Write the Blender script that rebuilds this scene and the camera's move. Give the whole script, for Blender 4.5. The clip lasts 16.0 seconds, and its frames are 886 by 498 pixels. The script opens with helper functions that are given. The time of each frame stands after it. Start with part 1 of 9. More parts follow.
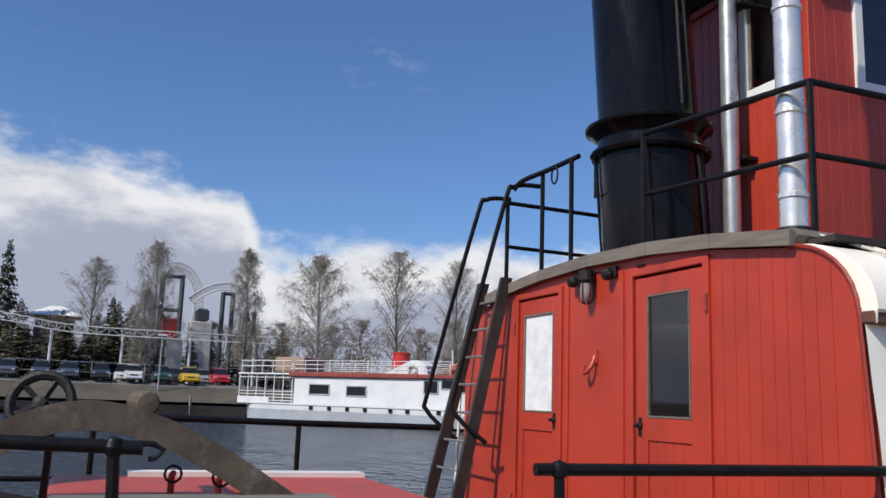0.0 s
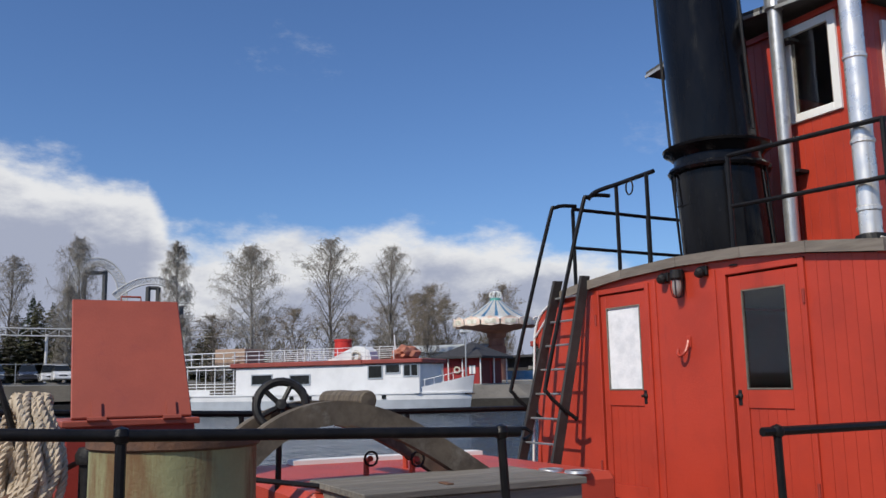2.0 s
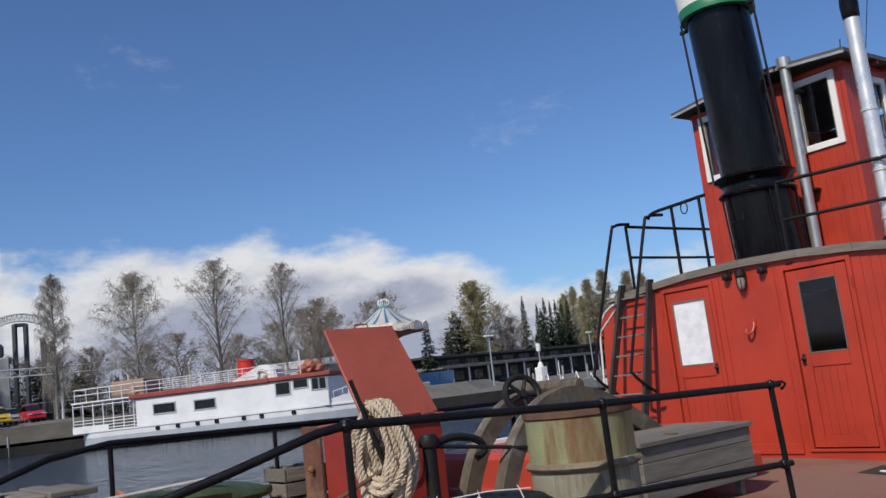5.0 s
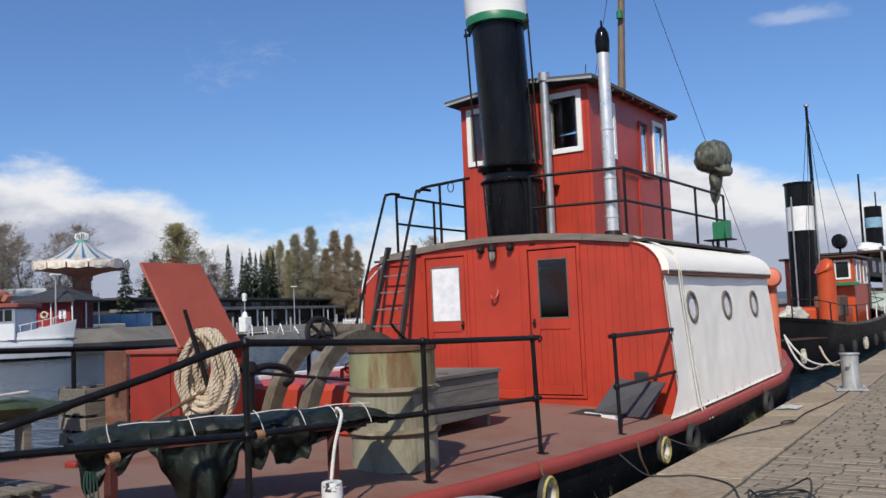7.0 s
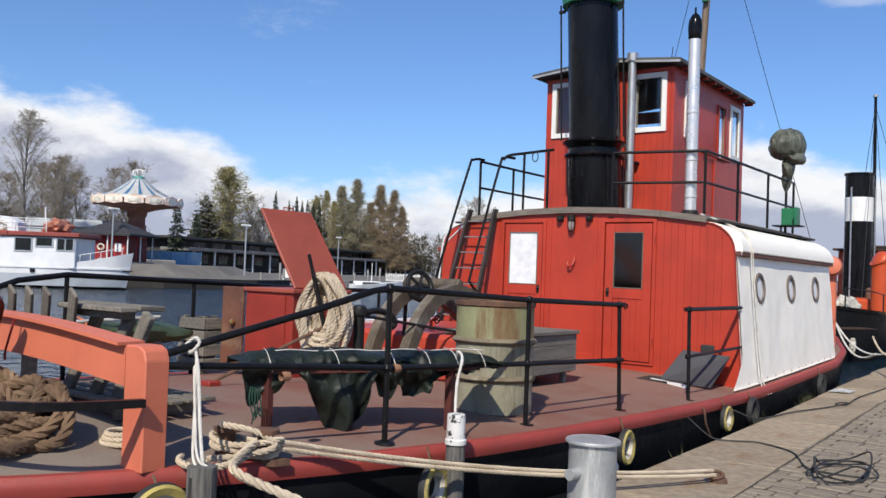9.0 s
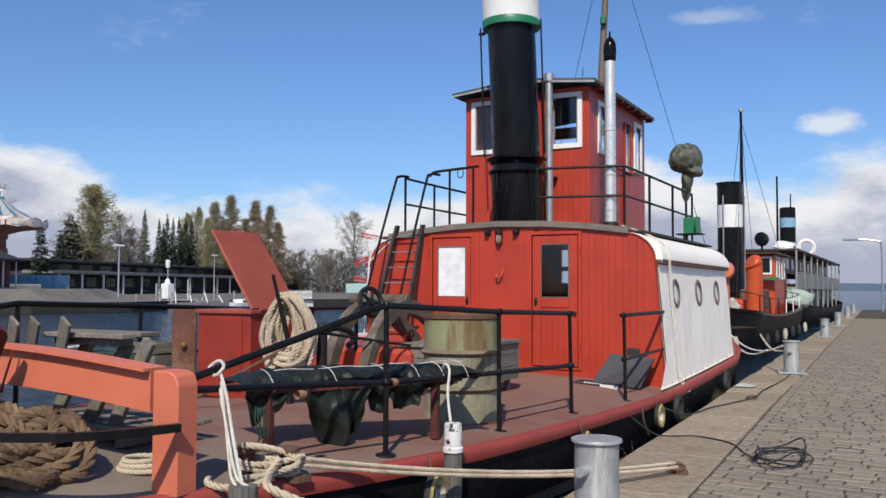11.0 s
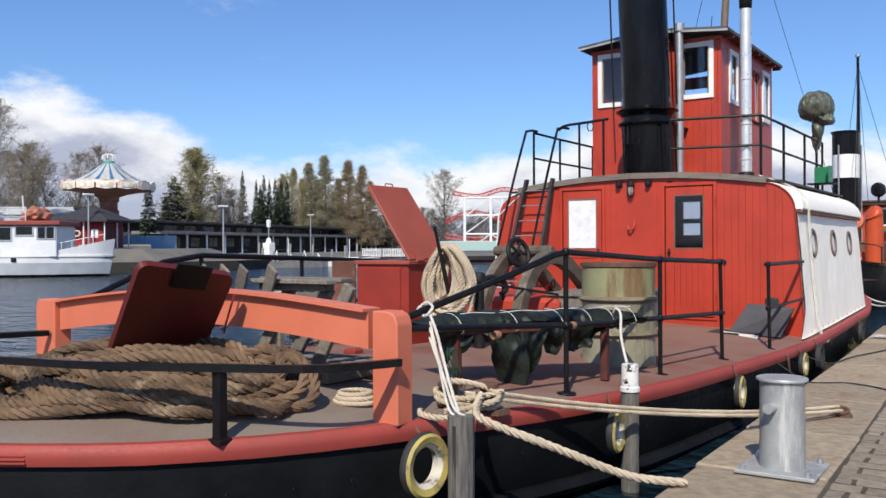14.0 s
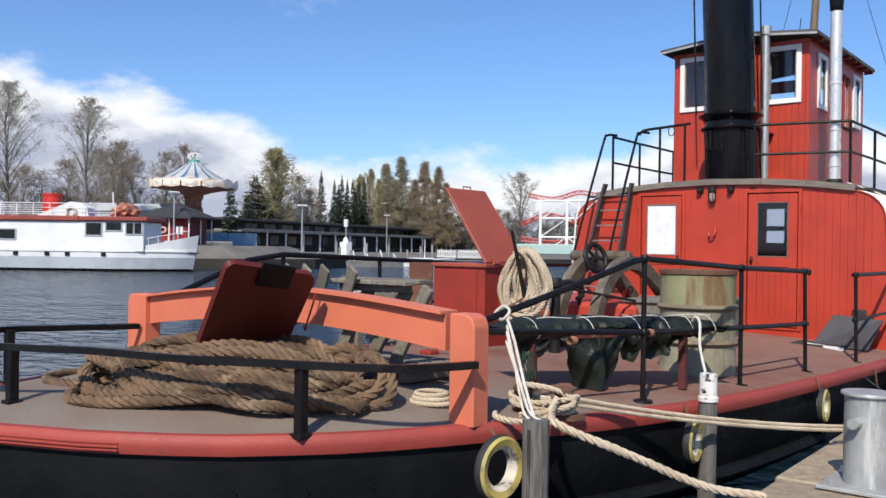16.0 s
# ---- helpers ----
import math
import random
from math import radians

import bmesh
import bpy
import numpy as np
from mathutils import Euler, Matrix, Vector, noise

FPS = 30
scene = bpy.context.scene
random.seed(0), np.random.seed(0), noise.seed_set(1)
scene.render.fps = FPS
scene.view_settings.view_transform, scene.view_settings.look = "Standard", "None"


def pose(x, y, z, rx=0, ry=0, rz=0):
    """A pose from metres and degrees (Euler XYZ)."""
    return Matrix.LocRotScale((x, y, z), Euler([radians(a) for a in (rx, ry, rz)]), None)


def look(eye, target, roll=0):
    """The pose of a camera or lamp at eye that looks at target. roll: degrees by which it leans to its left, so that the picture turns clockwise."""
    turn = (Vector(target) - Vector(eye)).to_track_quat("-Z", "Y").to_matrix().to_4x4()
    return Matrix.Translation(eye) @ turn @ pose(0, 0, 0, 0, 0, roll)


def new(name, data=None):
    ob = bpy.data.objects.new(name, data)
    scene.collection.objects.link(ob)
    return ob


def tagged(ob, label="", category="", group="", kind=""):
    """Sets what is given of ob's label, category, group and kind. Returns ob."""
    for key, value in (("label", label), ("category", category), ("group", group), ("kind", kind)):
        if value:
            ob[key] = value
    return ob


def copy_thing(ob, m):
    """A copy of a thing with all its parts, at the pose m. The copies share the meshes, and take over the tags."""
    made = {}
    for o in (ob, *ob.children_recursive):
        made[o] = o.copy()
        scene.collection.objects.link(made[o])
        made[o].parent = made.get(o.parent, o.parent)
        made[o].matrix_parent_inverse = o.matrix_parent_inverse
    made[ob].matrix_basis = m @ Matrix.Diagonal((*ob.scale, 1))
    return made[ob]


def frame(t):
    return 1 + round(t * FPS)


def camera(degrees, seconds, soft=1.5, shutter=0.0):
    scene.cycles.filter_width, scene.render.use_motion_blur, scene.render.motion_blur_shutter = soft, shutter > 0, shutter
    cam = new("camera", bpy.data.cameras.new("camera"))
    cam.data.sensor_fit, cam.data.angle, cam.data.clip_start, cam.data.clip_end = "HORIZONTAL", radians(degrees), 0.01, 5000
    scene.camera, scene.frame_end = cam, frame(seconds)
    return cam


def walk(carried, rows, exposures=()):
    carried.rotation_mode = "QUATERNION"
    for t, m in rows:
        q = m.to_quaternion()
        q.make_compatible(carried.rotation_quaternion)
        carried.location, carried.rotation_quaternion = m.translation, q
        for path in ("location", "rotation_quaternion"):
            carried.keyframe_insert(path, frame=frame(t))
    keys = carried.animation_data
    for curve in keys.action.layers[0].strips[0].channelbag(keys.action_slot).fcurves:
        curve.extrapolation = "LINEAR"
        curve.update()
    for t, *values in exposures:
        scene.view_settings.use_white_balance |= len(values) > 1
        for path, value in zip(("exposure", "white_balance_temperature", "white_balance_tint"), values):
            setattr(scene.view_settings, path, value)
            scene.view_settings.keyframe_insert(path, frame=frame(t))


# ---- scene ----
cam = camera(54.0, 16.0)
PATH = [
    (0, (-0.293, 0.703, 1.502), (-1.938, 1.362, 1.814), 2.0),
    (0.5, (-0.190, 0.215, 1.530), (-1.800, 0.978, 1.754), 1.2),
    (1, (-0.235, -0.262, 1.520), (-1.828, 0.545, 1.757), 0.9),
    (1.5, (-0.134, -0.770, 1.530), (-1.707, 0.064, 1.802), 0.4),
    (2, (-0.002, -1.217, 1.535), (-1.579, -0.395, 1.812), -1.1),
    (2.5, (0.140, -1.794, 1.539), (-1.453, -0.996, 1.792), -2.1),
    (3, (0.290, -2.311, 1.568), (-1.303, -1.510, 1.815), -3.0),
    (3.5, (0.392, -2.831, 1.587), (-1.165, -1.963, 1.830), -3.8),
    (5.8, (0.165, -5.422, 1.604), (-1.088, -4.154, 1.856), -5.9),
    (6, (0.198, -5.599, 1.606), (-0.986, -4.262, 1.836), -4.8),
    (6.5, (0.246, -5.961, 1.625), (-0.833, -4.529, 1.788), -3.5),
    (7, (0.357, -6.123, 1.584), (-0.643, -4.632, 1.715), -2.4),
    (7.5, (0.352, -6.351, 1.616), (-0.707, -4.899, 1.716), -1.5),
    (8, (0.287, -6.554, 1.598), (-0.750, -5.085, 1.682), -0.5),
    (8.5, (0.258, -6.788, 1.583), (-0.821, -5.348, 1.648), 1.1),
    (9, (0.279, -7.053, 1.568), (-0.791, -5.606, 1.618), 2.1),
    (9.5, (0.216, -7.239, 1.600), (-0.837, -5.780, 1.648), 3.1),
    (10, (0.163, -7.467, 1.621), (-0.815, -5.958, 1.692), 3.0),
    (10.2, (0.090, -7.531, 1.616), (-0.820, -5.979, 1.688), 2.6),
    (12.3, (-0.620, -8.159, 1.518), (-1.469, -6.574, 1.603), -1.3),
    (12.5, (-0.617, -8.229, 1.536), (-1.489, -6.655, 1.604), -1.1),
    (13, (-0.679, -8.323, 1.512), (-1.601, -6.779, 1.546), -1.1),
    (13.5, (-0.698, -8.354, 1.497), (-1.668, -6.838, 1.508), -0.7),
    (14, (-0.698, -8.374, 1.497), (-1.702, -6.880, 1.492), -0.3),
    (14.5, (-0.694, -8.397, 1.514), (-1.720, -6.918, 1.507), 0.2),
    (15, (-0.687, -8.403, 1.517), (-1.731, -6.937, 1.517), 0.5),
    (15.5, (-0.701, -8.409, 1.518), (-1.769, -6.961, 1.522), 0.9),
    (16, (-0.682, -8.436, 1.510), (-1.811, -7.033, 1.508), 0.8),
]
walk(cam, [(t, look(eye, target, roll)) for t, eye, target, roll in PATH], [(0.0, -0.05), (3.0, -0.17), (5.9, -0.20), (7.0, -0.02), (9.5, 0.15), (10.2, 0.1), (12.4, -0.1), (13.5, 0.1), (15.0, 0.25), (16.0, 0.25)])

# ---- world and sun ----
SUN_AZ = math.atan2(0.36, -0.93)
SUN_EL = radians(44)
sun_dir = Vector((math.sin(SUN_AZ) * math.cos(SUN_EL), math.cos(SUN_AZ) * math.cos(SUN_EL), math.sin(SUN_EL)))
sun = new("sun", bpy.data.lights.new("sun", "SUN"))
sun.data.energy, sun.data.angle, sun.data.color = 4.3, radians(0.55), (1.0, 0.925, 0.80)
sun.matrix_world = look(sun_dir * 50, (0, 0, 0))


def nd(tree, kind, **values):
    n = tree.nodes.new(kind)
    for k, v in values.items():
        n.inputs[k.replace("_", " ")].default_value = v
    return n


def mathn(tree, op, a, b=None, clamp=False):
    n = tree.nodes.new("ShaderNodeMath")
    n.operation, n.use_clamp = op, clamp
    for i, v in enumerate((a, b)):
        if v is None:
            continue
        if isinstance(v, (int, float)):
            n.inputs[i].default_value = v
        else:
            tree.links.new(v, n.inputs[i])
    return n.outputs[0]


def ramp(tree, src, lo, hi, a=0.0, b=1.0):
    n = tree.nodes.new("ShaderNodeMapRange")
    n.interpolation_type = "SMOOTHSTEP"
    tree.links.new(src, n.inputs["Value"])
    for k, v in (("From Min", lo), ("From Max", hi), ("To Min", a), ("To Max", b)):
        n.inputs[k].default_value = v
    return n.outputs[0]


def mixc(tree, fac, a, b, mode="MIX"):
    n = tree.nodes.new("ShaderNodeMix")
    n.data_type, n.blend_type = "RGBA", mode
    for i, v in ((0, fac), (6, a), (7, b)):
        if isinstance(v, (int, float)):
            n.inputs[i].default_value = v
        elif isinstance(v, tuple):
            n.inputs[i].default_value = (*v, 1)
        else:
            tree.links.new(v, n.inputs[i])
    return n.outputs[2]


world = bpy.data.worlds.new("sky")
scene.world = world
world.use_nodes = True
wt = world.node_tree
wt.nodes.clear()
sky = wt.nodes.new("ShaderNodeTexSky")
sky.sky_type, sky.sun_disc = "NISHITA", False
sky.sun_elevation, sky.sun_rotation = SUN_EL, SUN_AZ
sky.air_density, sky.dust_density, sky.ozone_density = 1.0, 0.6, 2.0
tc = wt.nodes.new("ShaderNodeTexCoord")
sep = wt.nodes.new("ShaderNodeSeparateXYZ")
wt.links.new(tc.outputs["Generated"], sep.inputs[0])
DX, DY, DZ = sep.outputs
# cumulus banks: their top follows the compass and a slow noise
flat = nd(wt, "ShaderNodeMapping")
flat.inputs["Scale"].default_value = (1, 1, 2.2)
wt.links.new(tc.outputs["Generated"], flat.inputs[0])
big = nd(wt, "ShaderNodeTexNoise", Scale=3.2, Detail=2.0, Roughness=0.5)
puff = nd(wt, "ShaderNodeTexNoise", Scale=11.0, Detail=9.0, Roughness=0.62)
wisp = nd(wt, "ShaderNodeTexNoise", Scale=5.0, Detail=6.0, Roughness=0.7)
for n in (big, puff, wisp):
    wt.links.new(flat.outputs[0], n.inputs["Vector"])
compass = mathn(wt, "DIVIDE", mathn(wt, "ARCTAN2", mathn(wt, "MULTIPLY", DX, -1.0), DY), 6.28318)
crest = wt.nodes.new("ShaderNodeValToRGB")
crest.color_ramp.interpolation = "EASE"
# height of the cloud bank's crest by compass: 0.5 is ahead along the quay, 0.75 across the basin
for k, (deg, h) in enumerate(((-179, 0.12), (-60, 0.16), (-20, 0.14), (1, 0.15), (6, 0.125), (11, 0.13), (18, 0.175), (30, 0.10), (38, 0.095), (44, 0.098), (48.5, 0.115), (53, 0.150), (59, 0.175), (72, 0.172), (80.2, 0.168), (81.3, 0.228), (86, 0.245), (91, 0.262), (100, 0.245), (140, 0.16), (179, 0.12))):
    el = crest.color_ramp.elements[k] if k < 2 else crest.color_ramp.elements.new(0.5 + deg / 360)
    el.position, el.color = 0.5 + deg / 360, (h, h, h, 1)
wt.links.new(mathn(wt, "ADD", compass, 0.5), crest.inputs[0])
top = mathn(wt, "ADD", crest.outputs[0], mathn(wt, "MULTIPLY", mathn(wt, "SUBTRACT", big.outputs[0], 0.5), 0.06))
top = mathn(wt, "ADD", top, mathn(wt, "MULTIPLY", mathn(wt, "SUBTRACT", puff.outputs[0], 0.5), 0.10))
below = mathn(wt, "SUBTRACT", top, DZ)
cloud = ramp(wt, below, -0.010, 0.030)
# two small clouds standing alone over the quay
for az_, el_, wa, we, full in ((4.1, 9.9, 1.9, 0.75, 0.75), (11.5, 16.9, 2.8, 0.5, 0.3)):
    da = mathn(wt, "DIVIDE", mathn(wt, "SUBTRACT", compass, az_ / 360), wa / 360)
    de = mathn(wt, "DIVIDE", mathn(wt, "SUBTRACT", DZ, math.sin(radians(el_))), we / 57.3)
    rr = mathn(wt, "SQRT", mathn(wt, "ADD", mathn(wt, "MULTIPLY", da, da), mathn(wt, "MULTIPLY", de, de)))
    rr = mathn(wt, "ADD", rr, mathn(wt, "MULTIPLY", mathn(wt, "SUBTRACT", puff.outputs[0], 0.5), 3.0))
    cloud = mathn(wt, "MAXIMUM", cloud, ramp(wt, rr, 0.35, 1.25, full, 0.0))
lumps = nd(wt, "ShaderNodeTexNoise", Scale=7.0, Detail=7.0, Roughness=0.58)
wt.links.new(flat.outputs[0], lumps.inputs["Vector"])
shade = ramp(wt, mathn(wt, "ADD", below, mathn(wt, "MULTIPLY", mathn(wt, "SUBTRACT", lumps.outputs[0], 0.5), 0.26)), 0.014, 0.105)
cloud_col = mixc(wt, shade, (9.0, 9.1, 9.3), (4.3, 4.7, 6.0))
thin = mathn(wt, "MULTIPLY", ramp(wt, wisp.outputs[0], 0.62, 0.84), 0.28)
blue = mixc(wt, 1.0, sky.outputs[0], (0.76, 1.00, 1.36), "MULTIPLY")
sky_col = mixc(wt, mathn(wt, "MAXIMUM", cloud, thin), blue, cloud_col)
bgn = wt.nodes.new("ShaderNodeBackground")
bgn.inputs["Strength"].default_value = 0.095
wt.links.new(sky_col, bgn.inputs[0])
won = wt.nodes.new("ShaderNodeOutputWorld")
wt.links.new(bgn.outputs[0], won.inputs[0])
scene.view_settings.exposure = 0.0


# ---- materials ----
def mat(name, col, col2=None, rough=0.5, metal=0.0, scale=6.0, bump=0.15, bscale=60.0, stain=None, stain_at=(0.55, 0.75), stain_scale=2.5,
        stretch=(1, 1, 1), rand=0.0, island=0.0, streak=False, coat=0.0, depth=0.01, spec=0.5):
    """Noise-varied surface: two tones, a stain layer with edges of its own, fine relief."""
    m = bpy.data.materials.new(name)
    m.use_nodes = True
    t = m.node_tree
    b = t.nodes["Principled BSDF"]
    c = t.nodes.new("ShaderNodeTexCoord")
    mp = t.nodes.new("ShaderNodeMapping")
    mp.inputs["Scale"].default_value = stretch
    t.links.new(c.outputs["Object"], mp.inputs[0])
    n1 = nd(t, "ShaderNodeTexNoise", Scale=scale, Detail=6.0, Roughness=0.6)
    t.links.new(mp.outputs[0], n1.inputs["Vector"])
    col2 = col2 or tuple(v * 0.78 for v in col)
    colour = mixc(t, ramp(t, n1.outputs[0], 0.35, 0.68), col, col2)
    if stain:
        n2 = nd(t, "ShaderNodeTexNoise", Scale=stain_scale, Detail=8.0, Roughness=0.68)
        if streak:
            m2 = t.nodes.new("ShaderNodeMapping")
            m2.inputs["Scale"].default_value = (1, 1, 0.14)
            t.links.new(c.outputs["Object"], m2.inputs[0])
            t.links.new(m2.outputs[0], n2.inputs["Vector"])
        else:
            t.links.new(c.outputs["Object"], n2.inputs["Vector"])
        colour = mixc(t, ramp(t, n2.outputs[0], *stain_at), colour, stain)
    for amount, node, out in ((rand, "ShaderNodeObjectInfo", "Random"), (island, "ShaderNodeNewGeometry", "Random Per Island")):
        if amount:
            r = t.nodes.new(node)
            k = mathn(t, "ADD", 1 - amount, mathn(t, "MULTIPLY", r.outputs[out], 2 * amount))
            g = t.nodes.new("ShaderNodeCombineColor")
            for i in range(3):
                t.links.new(k, g.inputs[i])
            colour = mixc(t, 1.0, colour, g.outputs[0], "MULTIPLY")
    t.links.new(colour, b.inputs["Base Color"])
    n3 = nd(t, "ShaderNodeTexNoise", Scale=bscale, Detail=5.0, Roughness=0.6)
    t.links.new(mp.outputs[0], n3.inputs["Vector"])
    bp = t.nodes.new("ShaderNodeBump")
    bp.inputs["Strength"].default_value, bp.inputs["Distance"].default_value = bump, depth
    t.links.new(n3.outputs[0], bp.inputs["Height"])
    t.links.new(bp.outputs[0], b.inputs["Normal"])
    t.links.new(ramp(t, n3.outputs[0], 0.3, 0.7, max(rough - 0.1, 0.02), min(rough + 0.1, 1)), b.inputs["Roughness"])
    b.inputs["Metallic"].default_value = metal
    b.inputs["Coat Weight"].default_value = coat
    b.inputs["Specular IOR Level"].default_value = spec
    return m


RED = mat("red_paint", (0.45, 0.046, 0.022), (0.37, 0.038, 0.019), rough=0.4, scale=2.2, stain=(0.27, 0.032, 0.02), stain_at=(0.54, 0.78), stain_scale=4.0, streak=True, bump=0.2, bscale=45)
RED_DK = mat("dark_red_paint", (0.30, 0.032, 0.019), (0.24, 0.027, 0.017), rough=0.5, scale=3, stain=(0.18, 0.03, 0.02), bump=0.2)
RED_LID = mat("hatch_red_paint", (0.33, 0.072, 0.043), (0.275, 0.06, 0.037), rough=0.55, scale=2, stain=(0.24, 0.05, 0.04), bump=0.15)
# Lid red darkened so that the underside's shade sits in the base colour.
LID_SHADE_RED = mat("shaded_lid_red", (0.12, 0.014, 0.010), (0.095, 0.011, 0.008), rough=0.5, scale=2, stain=(0.12, 0.02, 0.015), bump=0.2)
BATTEN = mat("brown_red_batten", (0.17, 0.065, 0.045), (0.11, 0.045, 0.033), rough=0.7, scale=5, stretch=(1, 0.2, 1))
RED_RIM = mat("faded_red_paint", (0.33, 0.048, 0.035), (0.27, 0.042, 0.032), rough=0.64, scale=2.5, stain=(0.22, 0.075, 0.055), stain_at=(0.58, 0.72), stain_scale=5, bump=0.12)
SALMON = mat("salmon_red_lead_paint", (0.64, 0.175, 0.095), (0.56, 0.15, 0.082), rough=0.55, scale=1.8, stain=(0.52, 0.14, 0.08), stain_at=(0.6, 0.8), bump=0.12)
CASING = mat("casing_red_paint", (0.47, 0.062, 0.034), (0.40, 0.052, 0.03), rough=0.45, scale=2.5, stain=(0.35, 0.06, 0.045), bump=0.15)
BLACK = mat("black_gloss_paint", (0.004, 0.004, 0.005), (0.008, 0.008, 0.009), rough=0.20, scale=5, bump=0.10, bscale=14, stretch=(1, 1, 0.3), spec=0.18)
RAIL = mat("black_rail_paint", (0.006, 0.006, 0.007), (0.012, 0.011, 0.011), rough=0.38, scale=14, stain=(0.05, 0.035, 0.028), stain_at=(0.66, 0.74), stain_scale=14, bump=0.4, bscale=90, depth=0.004, spec=0.2)
HULL = mat("black_hull_paint", (0.0065, 0.007, 0.008), (0.011, 0.0115, 0.013), rough=0.5, scale=1.6, spec=0.10, stain=(0.032, 0.028, 0.024), stain_at=(0.62, 0.85), stain_scale=4, streak=True, bump=0.25, bscale=12, depth=0.03)
DECK = mat("worn_deck_paint", (0.165, 0.078, 0.058), (0.205, 0.135, 0.105), rough=0.72, scale=2.4, stain=(0.225, 0.185, 0.148), stain_at=(0.42, 0.58), stain_scale=0.8, bump=0.5, bscale=40)
dt = DECK.node_tree
dsep = dt.nodes.new("ShaderNodeSeparateXYZ")
dtc = dt.nodes.new("ShaderNodeTexCoord")
dt.links.new(dtc.outputs["Object"], dsep.inputs[0])
dns = nd(dt, "ShaderNodeTexNoise", Scale=1.4, Detail=6.0)
dt.links.new(dtc.outputs["Object"], dns.inputs["Vector"])
dbs = dt.nodes["Principled BSDF"].inputs["Base Color"]
dold = dbs.links[0].from_socket
dfac = ramp(dt, mathn(dt, "ADD", dsep.outputs[1], mathn(dt, "MULTIPLY", dns.outputs[0], 3.0)), -6.6, -4.6)
dt.links.new(mixc(dt, dfac, mixc(dt, 0.65, dold, (0.20, 0.165, 0.13)), mixc(dt, 0.55, dold, (0.215, 0.080, 0.054))), dbs)
WHITE = mat("white_paint", (0.80, 0.80, 0.78), (0.74, 0.74, 0.71), rough=0.45, scale=3, stain=(0.55, 0.52, 0.46), stain_at=(0.66, 0.9), streak=True, bump=0.1)
CANVAS = mat("white_tarpaulin", (0.97, 0.92, 0.82), (0.94, 0.89, 0.78), rough=0.5, scale=2, stain=(0.68, 0.64, 0.55), stain_at=(0.72, 0.95), stain_scale=2.2, streak=True, bump=0.3, bscale=3.5, depth=0.03)
GREYWOOD = mat("weathered_grey_wood", (0.20, 0.18, 0.145), (0.125, 0.11, 0.09), rough=0.85, scale=5, stretch=(6, 0.7, 6), bump=0.6, bscale=14, rand=0.18, depth=0.006)
BOXWOOD = mat("grey_stained_boards", (0.19, 0.175, 0.15), (0.125, 0.115, 0.10), rough=0.8, scale=4, stretch=(6, 0.6, 6), bump=0.5, bscale=14, rand=0.12, depth=0.006)
ARCHWOOD = mat("weathered_timber", (0.125, 0.10, 0.07), (0.07, 0.055, 0.04), rough=0.8, scale=4, stretch=(5, 1, 1), stain=(0.21, 0.19, 0.155), stain_at=(0.52, 0.7), bump=0.6, bscale=16, depth=0.008)
ROOFWOOD = mat("roof_edge_board", (0.20, 0.175, 0.145), (0.14, 0.12, 0.10), rough=0.8, scale=4, stretch=(0.7, 6, 6), bump=0.5, bscale=14, rand=0.1, depth=0.006)
ROOFFELT = mat("roof_felt", (0.10, 0.10, 0.10), (0.07, 0.07, 0.07), rough=0.9, scale=3, bump=0.4)
STEEL = mat("galvanised_steel", (0.52, 0.53, 0.53), (0.43, 0.44, 0.45), rough=0.42, metal=0.75, scale=9, stain=(0.33, 0.33, 0.33), stain_at=(0.56, 0.66), stain_scale=7, bump=0.1)
FLUE = mat("stainless_flue", (0.86, 0.83, 0.77), (0.76, 0.73, 0.68), rough=0.34, metal=0.65, scale=5, bump=0.08, bscale=8)
GREYPAINT = mat("galvanised_bollard_steel", (0.43, 0.44, 0.43), (0.31, 0.32, 0.315), metal=0.35, rough=0.5, scale=6, stain=(0.58, 0.58, 0.56), stain_at=(0.56, 0.66), stain_scale=5, streak=True, bump=0.25)
ROPE = mat("manila_rope", (0.55, 0.46, 0.34), (0.41, 0.33, 0.235), rough=0.9, scale=5, stain=(0.17, 0.11, 0.065), stain_at=(0.56, 0.74), stain_scale=3.5, bump=0.6, bscale=120, depth=0.004)
# Pale stain and dark second tone paint highlights and shaded gaps into the rope.
ROPE_BR = mat("old_brown_rope", (0.172, 0.108, 0.062), (0.066, 0.040, 0.023), rough=0.92, scale=3.2, stain=(0.31, 0.225, 0.145), stain_at=(0.55, 0.72), stain_scale=2.5, bump=0.6, bscale=120, depth=0.004)
ROPE_WH = mat("white_nylon_rope", (0.66, 0.63, 0.57), (0.52, 0.49, 0.43), rough=0.8, scale=9, bump=0.5, bscale=120, depth=0.004)
TARP = mat("dark_green_tarpaulin", (0.034, 0.046, 0.035), (0.016, 0.022, 0.018), rough=0.46, scale=5, stain=(0.095, 0.112, 0.098), stain_at=(0.58, 0.74), bump=0.6, bscale=9, depth=0.03)
TARP2 = mat("olive_tarpaulin", (0.065, 0.095, 0.040), (0.04, 0.06, 0.03), rough=0.5, scale=5, bump=0.7, bscale=9, depth=0.03)
# Dark streaks on the lower shell are dirt plus shade put into the colour.
BARREL_LOW = mat("dirty_shaded_drum_paint", (0.30, 0.285, 0.205), (0.22, 0.205, 0.14), rough=0.65, scale=4, stain=(0.11, 0.085, 0.05), stain_at=(0.50, 0.66), stain_scale=3.2, streak=True, bump=0.3)
BARREL = mat("pale_green_drum_paint", (0.295, 0.30, 0.16), (0.235, 0.235, 0.125), rough=0.6, scale=3, stain=(0.165, 0.088, 0.038), stain_at=(0.50, 0.64), stain_scale=2.6, streak=True, bump=0.3)
